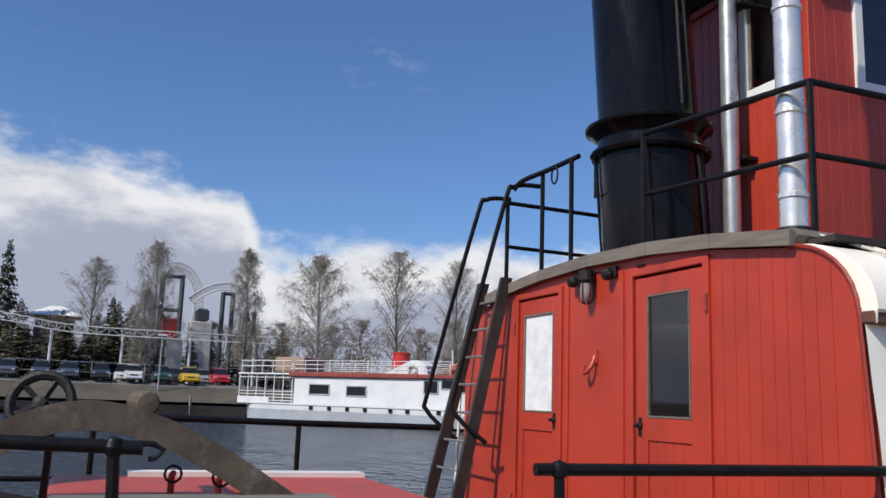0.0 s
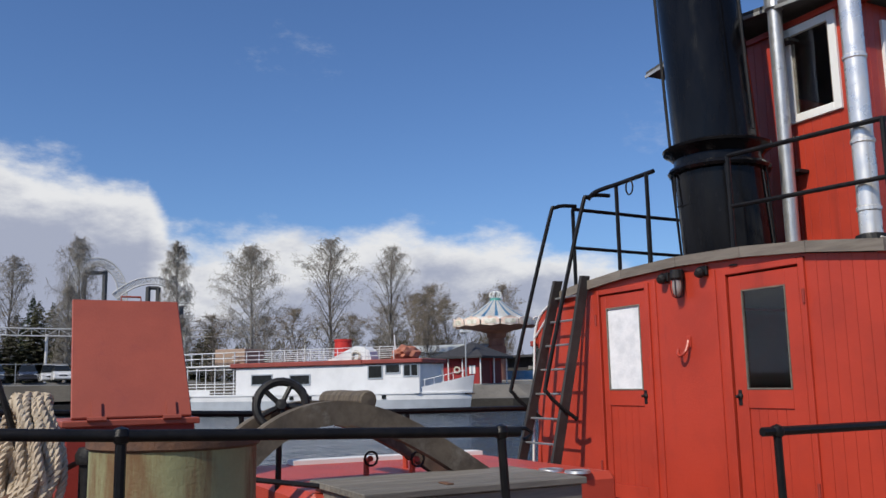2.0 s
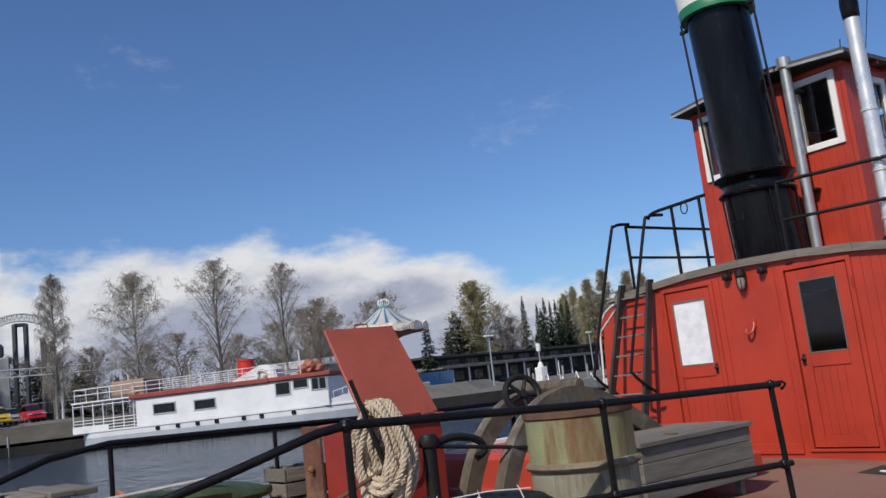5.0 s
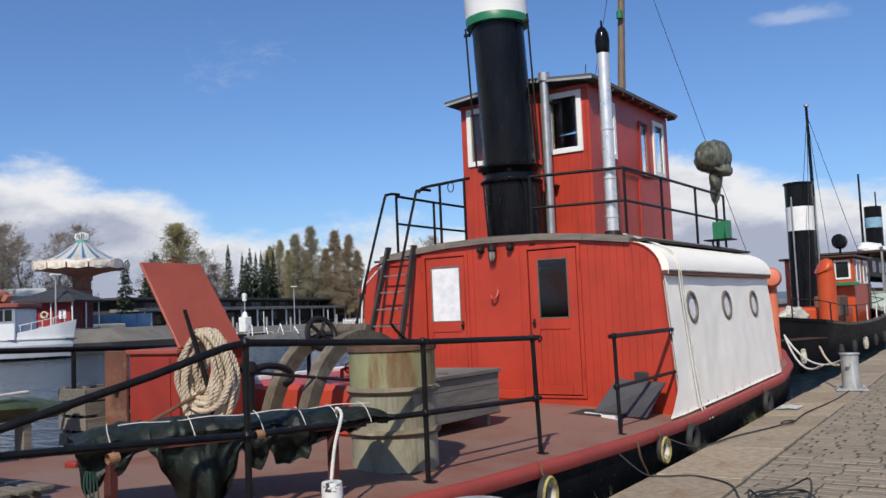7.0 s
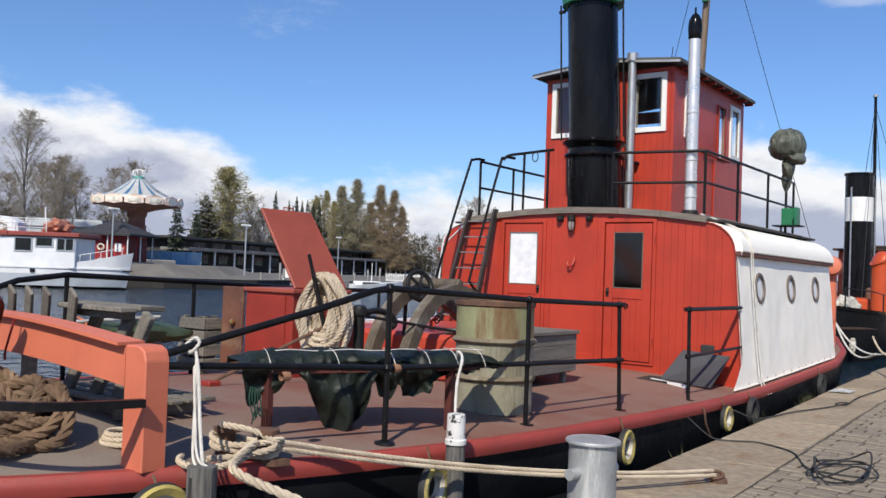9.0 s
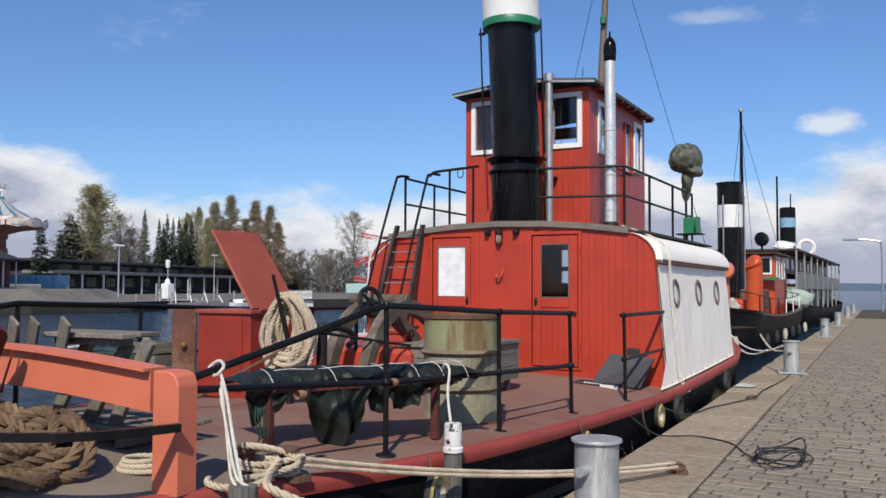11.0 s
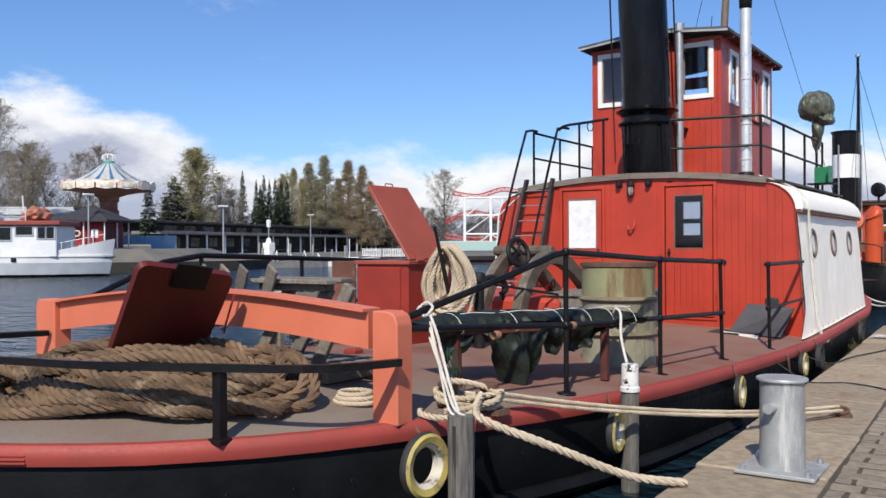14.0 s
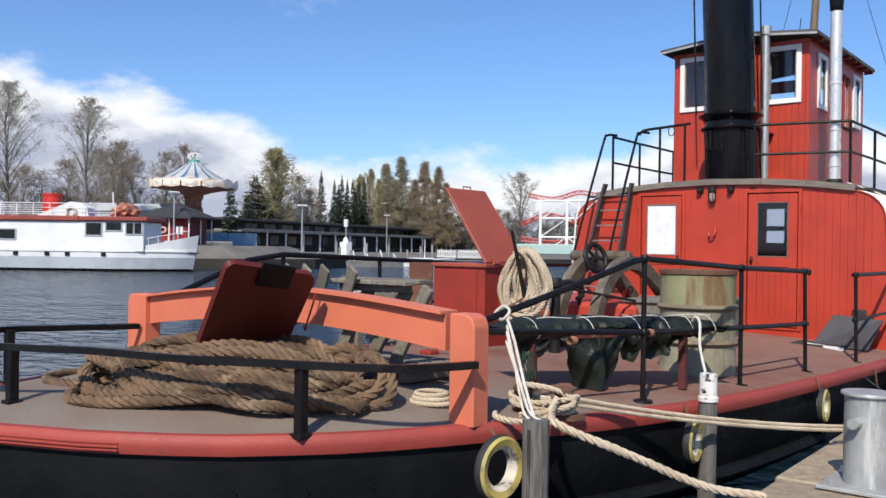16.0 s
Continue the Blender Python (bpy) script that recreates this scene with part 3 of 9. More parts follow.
front = [(x, z - 0.006) for x, z in section]
part("front_wall", prism(clip_x(front, FW[0], True), "y", HY1 - 0.06, HY1), RED, house)
part("front_wall", prism(clip_x(front, FW[1], False), "y", HY1 - 0.06, HY1), RED, house)
middle = clip_x(clip_x(front, FW[0], False), FW[1], True)
zlo, zhi = min(z for x, z in middle), max(z for x, z in middle) - 0.03
part("front_wall", box(FW[0], FW[1], HY1 - 0.06, HY1, zlo, FW[2], 0), RED, house)
part("front_wall", box(FW[0], FW[1], HY1 - 0.06, HY1, FW[3], zhi, 0), RED, house)
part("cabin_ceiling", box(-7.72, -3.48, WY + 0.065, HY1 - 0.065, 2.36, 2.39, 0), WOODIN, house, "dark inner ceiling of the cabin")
fwin = part("front_window", box(FW[0], FW[1], HY1 - 0.03, HY1 - 0.025, FW[2], FW[3], 0), GLASS, house, "clear window in the front of the deckhouse")
part("glazing_bar", box(FW[0], FW[1], HY1 - 0.055, HY1 - 0.032, FW[2] + 0.32 * (FW[3] - FW[2]), FW[2] + 0.45 * (FW[3] - FW[2]), 0.004), WOODIN, fwin)
rx_ = [-3.80 - 3.60 * k / 12 for k in range(13)]
part("roof", prism([(x, roof_z(x) + 0.002) for x in rx_] + [(x, roof_z(x) + 0.06) for x in rx_[::-1]], "y", WY - 0.015, HY1 + 0.05), ROOFFELT, house, "dark felted deckhouse roof")
for s in (1, -1):
    sh = shoulder(-3.74, 2.36, HR + 0.098, 1.985, 10) if s == 1 else left_sh
    part("roof_shoulder", loft([[(x + s * 0.004, y, z + 0.004) for x, z in sh] + [(x - s * 0.03, y, z - 0.03) for x, z in sh[::-1]] for y in (WY + 0.006, 5.2, 6.4, 7.6, HY1 + 0.06)]), CANVAS if s == 1 else RED, house, "white fabric over the rounded roof edge" if s == 1 else "", smooth=True)
    xo = HR + 0.012 if s == 1 else 2 * CX - HR - 0.012
    part("gutter_strip", box(min(xo, xo + s * 0.078), max(xo, xo + s * 0.078), WY - 0.012, HY1 + 0.06, 1.922, 1.982, 0.008), BATTEN if s == 1 else RED_RIM, house, "brown wooden batten under the roof edge")
flap = shoulder(-3.74, 2.36, HR + 0.098, 1.985, 10)
part("fabric_end", prism(right_sh + [(HR + 0.012, 1.925), (HR + 0.09, 1.925)] + flap[::-1], "y", WY + 0.002, WY + 0.012), CANVAS, house, "turned-in end of the white fabric")
# weathered board along the aft edge of the roof
for a, b in ((-7.52, -7.0), (-7.0, -6.35), (-6.35, -5.62), (-5.62, -4.9), (-4.9, -4.28), (-4.28, -3.66)):
    za, zb = roof_z(a), roof_z(b)
    part("roof_board", prism([(a + 0.002, za - 0.012), (b - 0.002, zb - 0.012), (b - 0.002, zb + 0.072), (a + 0.002, za + 0.072)], "y", WY - 0.055, WY - 0.018), ROOFWOOD, house, "grey weathered roof-edge board")
part("roof_board", loft([[(-3.70, WY - 0.01, 2.45), (-3.65, WY - 0.01, 2.405), (-3.69, WY - 0.01, 2.36), (-3.76, WY - 0.01, 2.42)], [(-3.74, HY1, 2.46), (-3.65, HY1, 2.405), (-3.69, HY1, 2.36), (-3.80, HY1, 2.42)]]), ROOFWOOD, house)


def house_door(x0, x1, curtain):
    """Narrow cabin door: frame, stiles and rails round a pane above, boards below."""
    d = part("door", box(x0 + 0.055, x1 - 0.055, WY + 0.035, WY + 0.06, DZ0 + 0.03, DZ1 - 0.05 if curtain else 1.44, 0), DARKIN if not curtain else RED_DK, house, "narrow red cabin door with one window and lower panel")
    f = 0.05
    for a, b, c, e in ((x0, x0 + f, DZ0, DZ1), (x1 - f, x1, DZ0, DZ1), (x0 + f, x1 - f, DZ1 - f, DZ1), (x0 + f, x1 - f, DZ0, DZ0 + 0.03)):
        part("door_frame", box(a, b, WY - 0.022, WY + 0.06, c, e, 0.005), RED, d)
    i0, i1, w0, w1 = x0 + 0.065, x1 - 0.065, 1.47, 2.21
    st = 0.078 if curtain else 0.125
    y0 = WY - 0.004
    for a, b, c, e in ((i0, i0 + st, DZ0 + 0.045, DZ1 - 0.065), (i1 - st, i1, DZ0 + 0.045, DZ1 - 0.065), (i0 + st, i1 - st, w1 + 0.012, DZ1 - 0.065), (i0 + st, i1 - st, w0 - 0.16, w0 - 0.02), (i0 + st, i1 - st, DZ0 + 0.045, DZ0 + 0.17)):
        part("rail", box(a + 0.001, b - 0.001, y0, y0 + 0.04, c, e, 0.003), RED, d)
    n = 5
    for k in range(n):
        w = (i1 - i0 - 2 * st) / n
        part("board", box(i0 + st + k * w + 0.0014, i0 + st + (k + 1) * w - 0.0014, y0 + 0.012, y0 + 0.03, DZ0 + 0.171, w0 - 0.161, 0.0012), RED, d)
    # thin bead round the pane
    for a, b, c, e in ((i0 + st, i0 + st + 0.013, w0 - 0.02, w1 + 0.012), (i1 - st - 0.013, i1 - st, w0 - 0.02, w1 + 0.012), (i0 + st + 0.013, i1 - st - 0.013, w1, w1 + 0.012), (i0 + st + 0.013, i1 - st - 0.013, w0 - 0.02, w0 - 0.006)):
        part("glazing_bead", box(a, b, y0 - 0.004, y0 + 0.02, c, e, 0.002), GREYWOOD, d)
    pane = part("pane", box(i0 + st + 0.012, i1 - st - 0.012, y0 + 0.012, y0 + 0.016, w0 - 0.008, w1 + 0.002, 0), CURTAIN if curtain else GLASS, d, "pane backed by a white curtain" if curtain else "clear pane into the dark cabin")
    hx = i1 - 0.05 if curtain else i0 + 0.05
    h = part("door_handle", lathe([(0.0, -0.05), (0.012, -0.048), (0.012, -0.02), (0.026, -0.012), (0.026, 0.0)], (hx, y0, 1.40), 10, (0, 1, 0)), IRON, d)
    part("escutcheon", box(hx - 0.018, hx + 0.018, y0 - 0.006, y0, 1.33, 1.45, 0.002), IRON, d)
    for z in (0.75, 2.12):
        hx2 = x0 + 0.01 if curtain else x1 - 0.01
        part("hinge", tube([(hx2, WY - 0.03, z - 0.05), (hx2, WY - 0.03, z + 0.05)], 0.011, 6), RED_DK, d)
    return d


house_door(*D1, True)
house_door(*D2, False)
# plank seams' cover strips beside the doors
for x in (-5.24, -5.96):
    part("cover_strip", box(x - 0.02, x + 0.02, WY - 0.012, WY - 0.0, 0.42, 2.42, 0.003), RED, house)
part("base_board", box(-5.95, -5.22, WY - 0.02, WY, 0.41, 0.52, 0.004), RED, house)


def bulkhead_lamp():
    e = thing("bulkhead_lamp", (-5.60, WY - 0.06, 2.38), "small caged deck lamp on the red wall", "lamp")
    part("lamp_base", lathe([(0.0, 0.07), (0.055, 0.068), (0.06, 0.0), (0.045, -0.02), (0, -0.02)], (-5.60, WY - 0.065, 2.39), 14), IRON, e)
    part("lamp_globe", lathe([(0.04, 0.0), (0.046, -0.06), (0.038, -0.11), (0.015, -0.135), (0, -0.137)], (-5.60, WY - 0.065, 2.37), 14), mat("smoky_lamp_glass", (0.34, 0.29, 0.27), rough=0.15, scale=5), e, "dull glass globe", smooth=True)
    for k in range(6):
        a = k * math.pi / 3
        part("cage_bar", tube([(-5.60 + r * math.cos(a), WY - 0.065 + r * math.sin(a), z) for r, z in ((0.055, 2.39), (0.058, 2.31), (0.045, 2.24), (0.01, 2.22))], 0.004, 5), IRON, e)
    part("bracket", box(-5.63, -5.57, WY - 0.06, WY, 2.40, 2.45, 0.004), IRON, e)


bulkhead_lamp()
for x in (-5.80, -5.34):
    e = thing("roof_bracket", (x, WY - 0.05, 2.42), "small black iron bracket under the roof edge", "bracket", "iron brackets")
    part("plate", box(x - 0.05, x + 0.05, WY - 0.03, WY, 2.38, 2.46, 0.006), IRON, e)
    part("knob", lathe([(0, 0.0), (0.035, 0.005), (0.045, 0.03), (0.03, 0.06), (0, 0.065)], (x, WY - 0.03, 2.41), 10, (0, -1, -0.3)), IRON, e)
e = thing("wall_hook", (-5.60, WY, 1.8), "red painted iron hook on the wall", "hook")
part("hook", tube(smoothline([(-5.565, WY - 0.012, 1.86), (-5.56, WY - 0.03, 1.81), (-5.565, WY - 0.055, 1.765), (-5.60, WY - 0.075, 1.735), (-5.635, WY - 0.07, 1.75), (-5.645, WY - 0.05, 1.79)], 5), 0.014, 7), RED, e, smooth=True)
part("eye_plate", box(-5.59, -5.54, WY - 0.016, WY, 1.80, 1.90, 0.004), RED, e)


# tarpaulin hung over the quay side, with three round openings for the portholes
canvas = thing("side_tarpaulin", (-3.2, 6.4, 0.3), "white tarpaulin hung over the deckhouse side", "tarpaulin")
PORTS = (4.89, 6.42, 7.87)
bm = bmesh.new()
NY, NZ = 120, 44
grid = []
for i in range(NY + 1):
    u_ = i / NY
    row = []
    for j in range(NZ + 1):
        f = j / NZ
        y = WY - 0.005 + (HY1 + 0.03 - WY) * u_ - 0.42 * max(0, 1 - f / 0.24) ** 1.6 * (1 - u_) ** 6
        z = rimz(y) + 0.035 + (1.955 - rimz(y) - 0.035) * f
        if j == NZ:
            z -= 0.03 + 0.022 * math.sin(y * 9.0) + 0.015 * math.sin(y * 23)
        x = -3.135 + (HR + 0.03 + 3.135) * f
        x += 0.016 * noise.noise((y * 1.1, z * 0.8, 3)) + 0.007 * noise.noise((y * 3.6, z * 3.2, 8)) + 0.0016 * math.sin(y * 14 + 5 * z + 4 * noise.noise((y, z, 0))) * (1 - f)
        row.append(bm.verts.new((x, y, z)))
    grid.append(row)
for i in range(NY):
    for j in range(NZ):
        q = (grid[i][j], grid[i + 1][j], grid[i + 1][j + 1], grid[i][j + 1])
        c = sum((v.co for v in q), Vector()) / 4
        if any((c.y - py) ** 2 + (c.z - 1.52) ** 2 < 0.185 ** 2 for py in PORTS):
            continue
        bm.faces.new(q)
part("sheet", bm, CANVAS, canvas, smooth=True)
part("hem", tube([(-3.118, y, rimz(y) + 0.045) for y in (WY - 0.40 + 0.2 * k for k in range(27))], 0.010, 6), CANVAS, canvas, "rope-edged lower hem", smooth=True)
for k in range(13):
    y = WY + 0.12 + 0.395 * k
    part("eyelet", lathe([(0.008, 0), (0.012, 0.004), (0.019, 0.003), (0.020, 0)], (-3.112, y, rimz(y) + 0.085), 10, (1, 0, 0)), STEEL, canvas, "metal eyelet")
PORTRIM = mat("dull_brown_rim", (0.17, 0.135, 0.115), (0.12, 0.095, 0.08), rough=0.7)
for py in PORTS:
    xp = HR + 0.05
    pr = thing("porthole", (xp, py, 1.52), "round porthole with dull brown rim in white tarpaulin", "porthole", "deckhouse portholes")
    part("rim", lathe([(0.160, 0.0), (0.162, 0.030), (0.198, 0.034), (0.212, 0.022), (0.212, -0.02)], (xp + 0.0, py, 1.52), 28, (1, 0, 0.075)), PORTRIM, pr, "dull brown rim", smooth=True)
    part("pane", lathe([(0, 0.0), (0.162, 0.0), (0.162, -0.01)], (xp + 0.004, py, 1.52), 28, (1, 0, 0.075)), CURTAIN, pr, "pane with white blind behind")
# lashing lines on the tarpaulin
for y, dy in ((4.32, 0.30), (4.40, 0.34)):
    pts = [(-3.80, y - 0.2, 2.47), (-3.56, y - 0.1, 2.375), (-3.30, y, 2.235), (HR + 0.112, y + 0.02, 1.99), (HR + 0.105, y + 0.03, 1.92), (-3.175, y + dy * 0.5, 1.2), (-3.10, y + dy * 0.7, 0.36), (-3.0, y + dy * 0.9, 0.15)]
    solo("lashing_line", tube(smoothline(pts, 5), 0.009, 5), ROPE_WH, "thin pale lashing line over the white tarpaulin", "line", "lashing lines")

# ---- wheelhouse ----
wh = thing("wheelhouse", (CX - 0.04, 6.7, 2.55), "tall red boarded wheelhouse with white-framed windows", "wheelhouse")
WX0, WX1, WY0, WY1, WHZ0, WHZ1 = -6.71, -4.58, 5.06, 8.25, 2.53, 4.72
part("core", box(WX0 + 0.05, WX1 - 0.05, WY0 + 0.05, WY1 - 0.05, WHZ0, 3.6, 0), RED_DK, wh)


def wh_openings(face):
    if face == "aft":
        return [(-5.21, -4.72, 3.80, 4.62), (-6.57, -6.08, 3.80, 4.62)]
    if face == "side":
        return [(5.50, 5.92, 3.76, 4.55), (6.95, 7.25, 3.62, 4.45), (7.55, 7.98, 3.70, 4.55)]
    return []


def boards(face, a0, a1, fixed, thick, outward):
    """Vertical boards over a face, cut round its windows."""
    n = int((a1 - a0) / 0.092)
    w = (a1 - a0) / n
    for k in range(n):
        lo, hi = a0 + k * w + 0.001, a0 + (k + 1) * w - 0.001
        spans = [(WHZ0, WHZ1)]
        for o in wh_openings(face):
            if hi > o[0] and lo < o[1]:
                spans = [(WHZ0, o[2]), (o[3], WHZ1)]
                for p_, q_ in ((lo, o[0]), (o[1], hi)):
                    if q_ - p_ > 0.004:
                        f0, f1 = sorted((fixed, fixed + outward * thick))
                        part("board", box(p_, q_, f0, f1, o[2], o[3], 0) if face == "aft" else box(f0, f1, p_, q_, o[2], o[3], 0), RED, wh)
        for z0, z1 in spans:
            f0, f1 = sorted((fixed, fixed + outward * thick))
            b = box(lo, hi, f0, f1, z0, z1, 0.0025) if face in ("aft", "front") else box(f0, f1, lo, hi, z0, z1, 0.0025)
            part("board", b, RED, wh)


boards("aft", WX0 + 0.055, WX1 - 0.055, WY0, 0.04, 1)
boards("side", WY0 + 0.055, WY1 - 0.055, WX1, 0.04, -1)
for x in (WX0, WX1):
    for y in (WY0, WY1):
        part("corner_post", box(min(x, x + (0.055 if x == WX0 else -0.055)), max(x, x + (0.055 if x == WX0 else -0.055)), min(y, y + (0.055 if y == WY0 else -0.055)), max(y, y + (0.055 if y == WY0 else -0.055)), WHZ0, WHZ1, 0.006), RED, wh)
part("wall", box(WX0, WX0 + 0.04, WY0 + 0.056, WY1 - 0.056, WHZ0, WHZ1, 0), RED, wh)
part("wall", box(WX0 + 0.056, WX1 - 0.056, WY1 - 0.04, WY1, WHZ0, 3.7, 0), RED, wh)
part("wall", box(WX0 + 0.056, WX1 - 0.056, WY1 - 0.04, WY1, 4.5, WHZ1, 0), RED, wh)
part("front_post", box(-5.75, -5.5, WY1 - 0.04, WY1, 3.7, 4.5, 0), RED, wh)
part("floor_lining", box(WX0 + 0.06, WX1 - 0.06, WY0 + 0.06, WY1 - 0.06, 3.60, 3.62, 0), DARKIN, wh)


def framed(parent, face, o, fixed, out, white=True):
    """A window: white frame pieces round a pane, and a sash inside."""
    a0, a1, z0, z1 = o
    w = part("window", (box(a0, a1, fixed + 0.012, fixed + 0.018, z0, z1, 0) if face == "aft" else box(fixed - 0.018, fixed - 0.012, a0, a1, z0, z1, 0)), GLASS, parent, "white-framed wheelhouse window" if white else "plain side window")
    w.visible_shadow = False
    f = 0.075 if white else 0.03
    for p, q, c, e in ((a0 - 0.03, a0 + f - 0.03, z0 - 0.03, z1 + 0.03), (a1 + 0.03 - f, a1 + 0.03, z0 - 0.03, z1 + 0.03), (a0 + f - 0.03, a1 + 0.03 - f, z1 + 0.03 - f, z1 + 0.03), (a0 + f - 0.03, a1 + 0.03 - f, z0 - 0.03, z0 - 0.03 + f)):
        b = box(p, q, fixed - 0.028, fixed + 0.008, c, e, 0.004) if face == "aft" else box(fixed - 0.008, fixed + 0.028, p, q, c, e, 0.004)
        part("frame", b, WHITE if white else RED_DK, w)
    g = 0.022
    for p, q, c, e in ((a0 + f - 0.03, a0 + f - 0.03 + g, z0 + f - 0.03, z1 - f + 0.03), (a1 + 0.03 - f - g, a1 + 0.03 - f, z0 + f - 0.03, z1 - f + 0.03)):
        b = box(p, q, fixed - 0.006, fixed + 0.012, c, e, 0.002) if face == "aft" else box(fixed - 0.012, fixed + 0.006, p, q, c, e, 0.002)
        part("sash", b, GREYWOOD, w)


for o in wh_openings("aft"):
    framed(wh, "aft", o, WY0, -1)
for k, o in enumerate(wh_openings("side")):
    framed(wh, "side", o, WX1, 1, k != 1)
part("side_door", box(WX1 - 0.0, WX1 + 0.022, 6.78, 7.42, 2.62, 3.55, 0.004), RED, wh, "sliding door leaf of red boards")
part("door_track", tube([(WX1 + 0.03, 6.2, 3.60), (WX1 + 0.03, 7.5, 3.60)], 0.012, 6), IRON, wh)
# roof with overhang, slightly peaked
part("roof", prism([(-6.86, 4.735), (CX - 0.04, 4.86), (-4.42, 4.735), (-4.42, 4.785), (CX - 0.04, 4.91), (-6.86, 4.785)], "y", WY0 - 0.22, WY1 + 0.12), ROOFFELT, wh, "dark felted roof with overhang")
part("fascia", prism([(-6.865, 4.715), (CX - 0.04, 4.84), (-4.415, 4.715), (-4.415, 4.745), (CX - 0.04, 4.87), (-6.865, 4.745)], "y", WY0 - 0.235, WY0 - 0.222), ZINC, wh, "pale folded sheet-metal roof edge")
for k in range(9):
    y = WY0 + 0.15 + k * 0.38
    part("rafter_end", box(-4.57, -4.43, y, y + 0.05, 4.69, 4.732, 0.003), RED_DK, wh)
part("eave_strip", box(WX0, WX1, WY0 - 0.03, WY0 - 0.001, 4.66, 4.715, 0.004), RED, wh)
solo("aerial", tube([(-5.0, 5.9, 4.86), (-4.97, 5.92, 5.25)], 0.007, 5), IRON, "thin bent wire aerial on the wheelhouse roof", "aerial")

# ---- funnel ----
fn = thing("funnel", (-5.5, 4.47, 2.55), "tall black steam funnel with white and green bands", "funnel")
FA = (-5.5, 4.47, 0)


def fun(profile, seg=36):
    b = lathe(profile, (0, 0, 0), seg)
    for v in b.verts:
        z = v.co.z
        v.co = Vector((FA[0] + v.co.x - 0.02 * (z - 2.55), FA[1] + v.co.y - 0.055 * (z - 2.55), z))
    return b


part("casing", fun([(0.385, 2.50), (0.39, 2.55), (0.385, 3.33)]), BLACK, fn, "black lower casing", smooth=True)
part("collar_ring", fun([(0.385, 3.31), (0.43, 3.32), (0.445, 3.345), (0.43, 3.37), (0.385, 3.385), (0.38, 3.45)]), BLACK, fn, smooth=True)
part("collar", fun([(0.38, 3.45), (0.42, 3.50), (0.465, 3.525), (0.47, 3.545), (0.44, 3.56), (0.366, 3.585)]), BLACK, fn, "flared weather collar", smooth=True)
part("upper_tube", fun([(0.365, 3.55), (0.362, 5.56)]), BLACK, fn, "black upper stack", smooth=True)
part("green_band", fun([(0.36, 5.53), (0.435, 5.535), (0.44, 5.64), (0.437, 5.645)]), GREENP, fn, "green painted band", smooth=True)
part("white_band", fun([(0.438, 5.645), (0.438, 6.06)]), WHITE, fn, "white painted band", smooth=True)
part("green_band", fun([(0.437, 6.06), (0.44, 6.065), (0.44, 6.17), (0.36, 6.18)]), GREENP, fn, "green painted band", smooth=True)
part("top", fun([(0.365, 6.17), (0.365, 6.42), (0.39, 6.43), (0.39, 6.46), (0.33, 6.46), (0.31, 6.2)]), BLACK, fn, smooth=True)
for a in (2.3, 3.9, 5.6, 0.4):
    part("strap", tube([(-5.5 + 0.405 * math.cos(a), 4.47 + 0.405 * math.sin(a), 2.56), (-5.515 + 0.41 * math.cos(a), 4.425 + 0.41 * math.sin(a), 3.37)], 0.012, 5), BLACK, fn)
part("inspection_frame", tube([(-5.60 + dx, 4.062, z) for dx, z in ((-0.09, 3.03), (0.09, 3.03), (0.09, 3.37), (-0.09, 3.37))], 0.011, 5, cyclic=True), IRON, fn)
for sx in (-1, 1):
    part("stay_pipe", tube([(-5.53 + sx * 0.50, 4.35, 3.6), (-5.565 + sx * 0.50, 4.27, 5.62)], 0.014, 6), IRON, fn)
    part("stay_clip", box(-5.57 + sx * 0.47 - 0.05, -5.57 + sx * 0.47 + 0.05, 4.25, 4.29, 5.50, 5.54, 0.003), IRON, fn)

# ---- flues ----
fl = thing("stove_flue", (-4.02, 4.33, 2.53), "shiny steel stove flue with black cowl", "flue pipe")
part("pipe", lathe([(0.078, 2.45), (0.078, 4.86)], (-4.02, 4.33, 0), 20), FLUE, fl, smooth=True)
for z in (2.72, 3.22, 3.86):
    part("joint_band", lathe([(0.079, z - 0.02), (0.086, z - 0.012), (0.086, z + 0.012), (0.079, z + 0.02)], (-4.02, 4.33, 0), 20), FLUE, fl)
part("foot_flange", lathe([(0.17, 2.36), (0.17, 2.455), (0.12, 2.47), (0.105, 2.53), (0.078, 2.54)], (-4.02, 4.33, 0), 20), IRON, fl, "black foot flange")
part("cowl", lathe([(0.07, 4.84), (0.088, 4.88), (0.095, 5.02), (0.085, 5.12), (0.05, 5.19), (0.015, 5.22), (0.012, 5.30), (0, 5.30)], (-4.02, 4.33, 0), 18), BLACK, fl, "black onion-shaped cowl", smooth=True)
fl = thing("steam_pipe", (-5.16, 4.86, 2.53), "slim steel escape pipe behind the funnel", "pipe")
part("pipe", lathe([(0.062, 2.56), (0.062, 4.86)], (-5.17, 4.88, 0), 16), STEEL, fl, smooth=True)
part("mouth", lathe([(0.062, 4.80), (0.085, 4.81), (0.085, 4.93), (0.07, 4.93), (0.06, 4.86)], (-5.17, 4.88, 0), 16), STEEL, fl)
for z in (4.5, 3.3):
    part("clamp", box(-5.25, -5.09, 4.93, 5.07, z, z + 0.03, 0.003), IRON, fl)

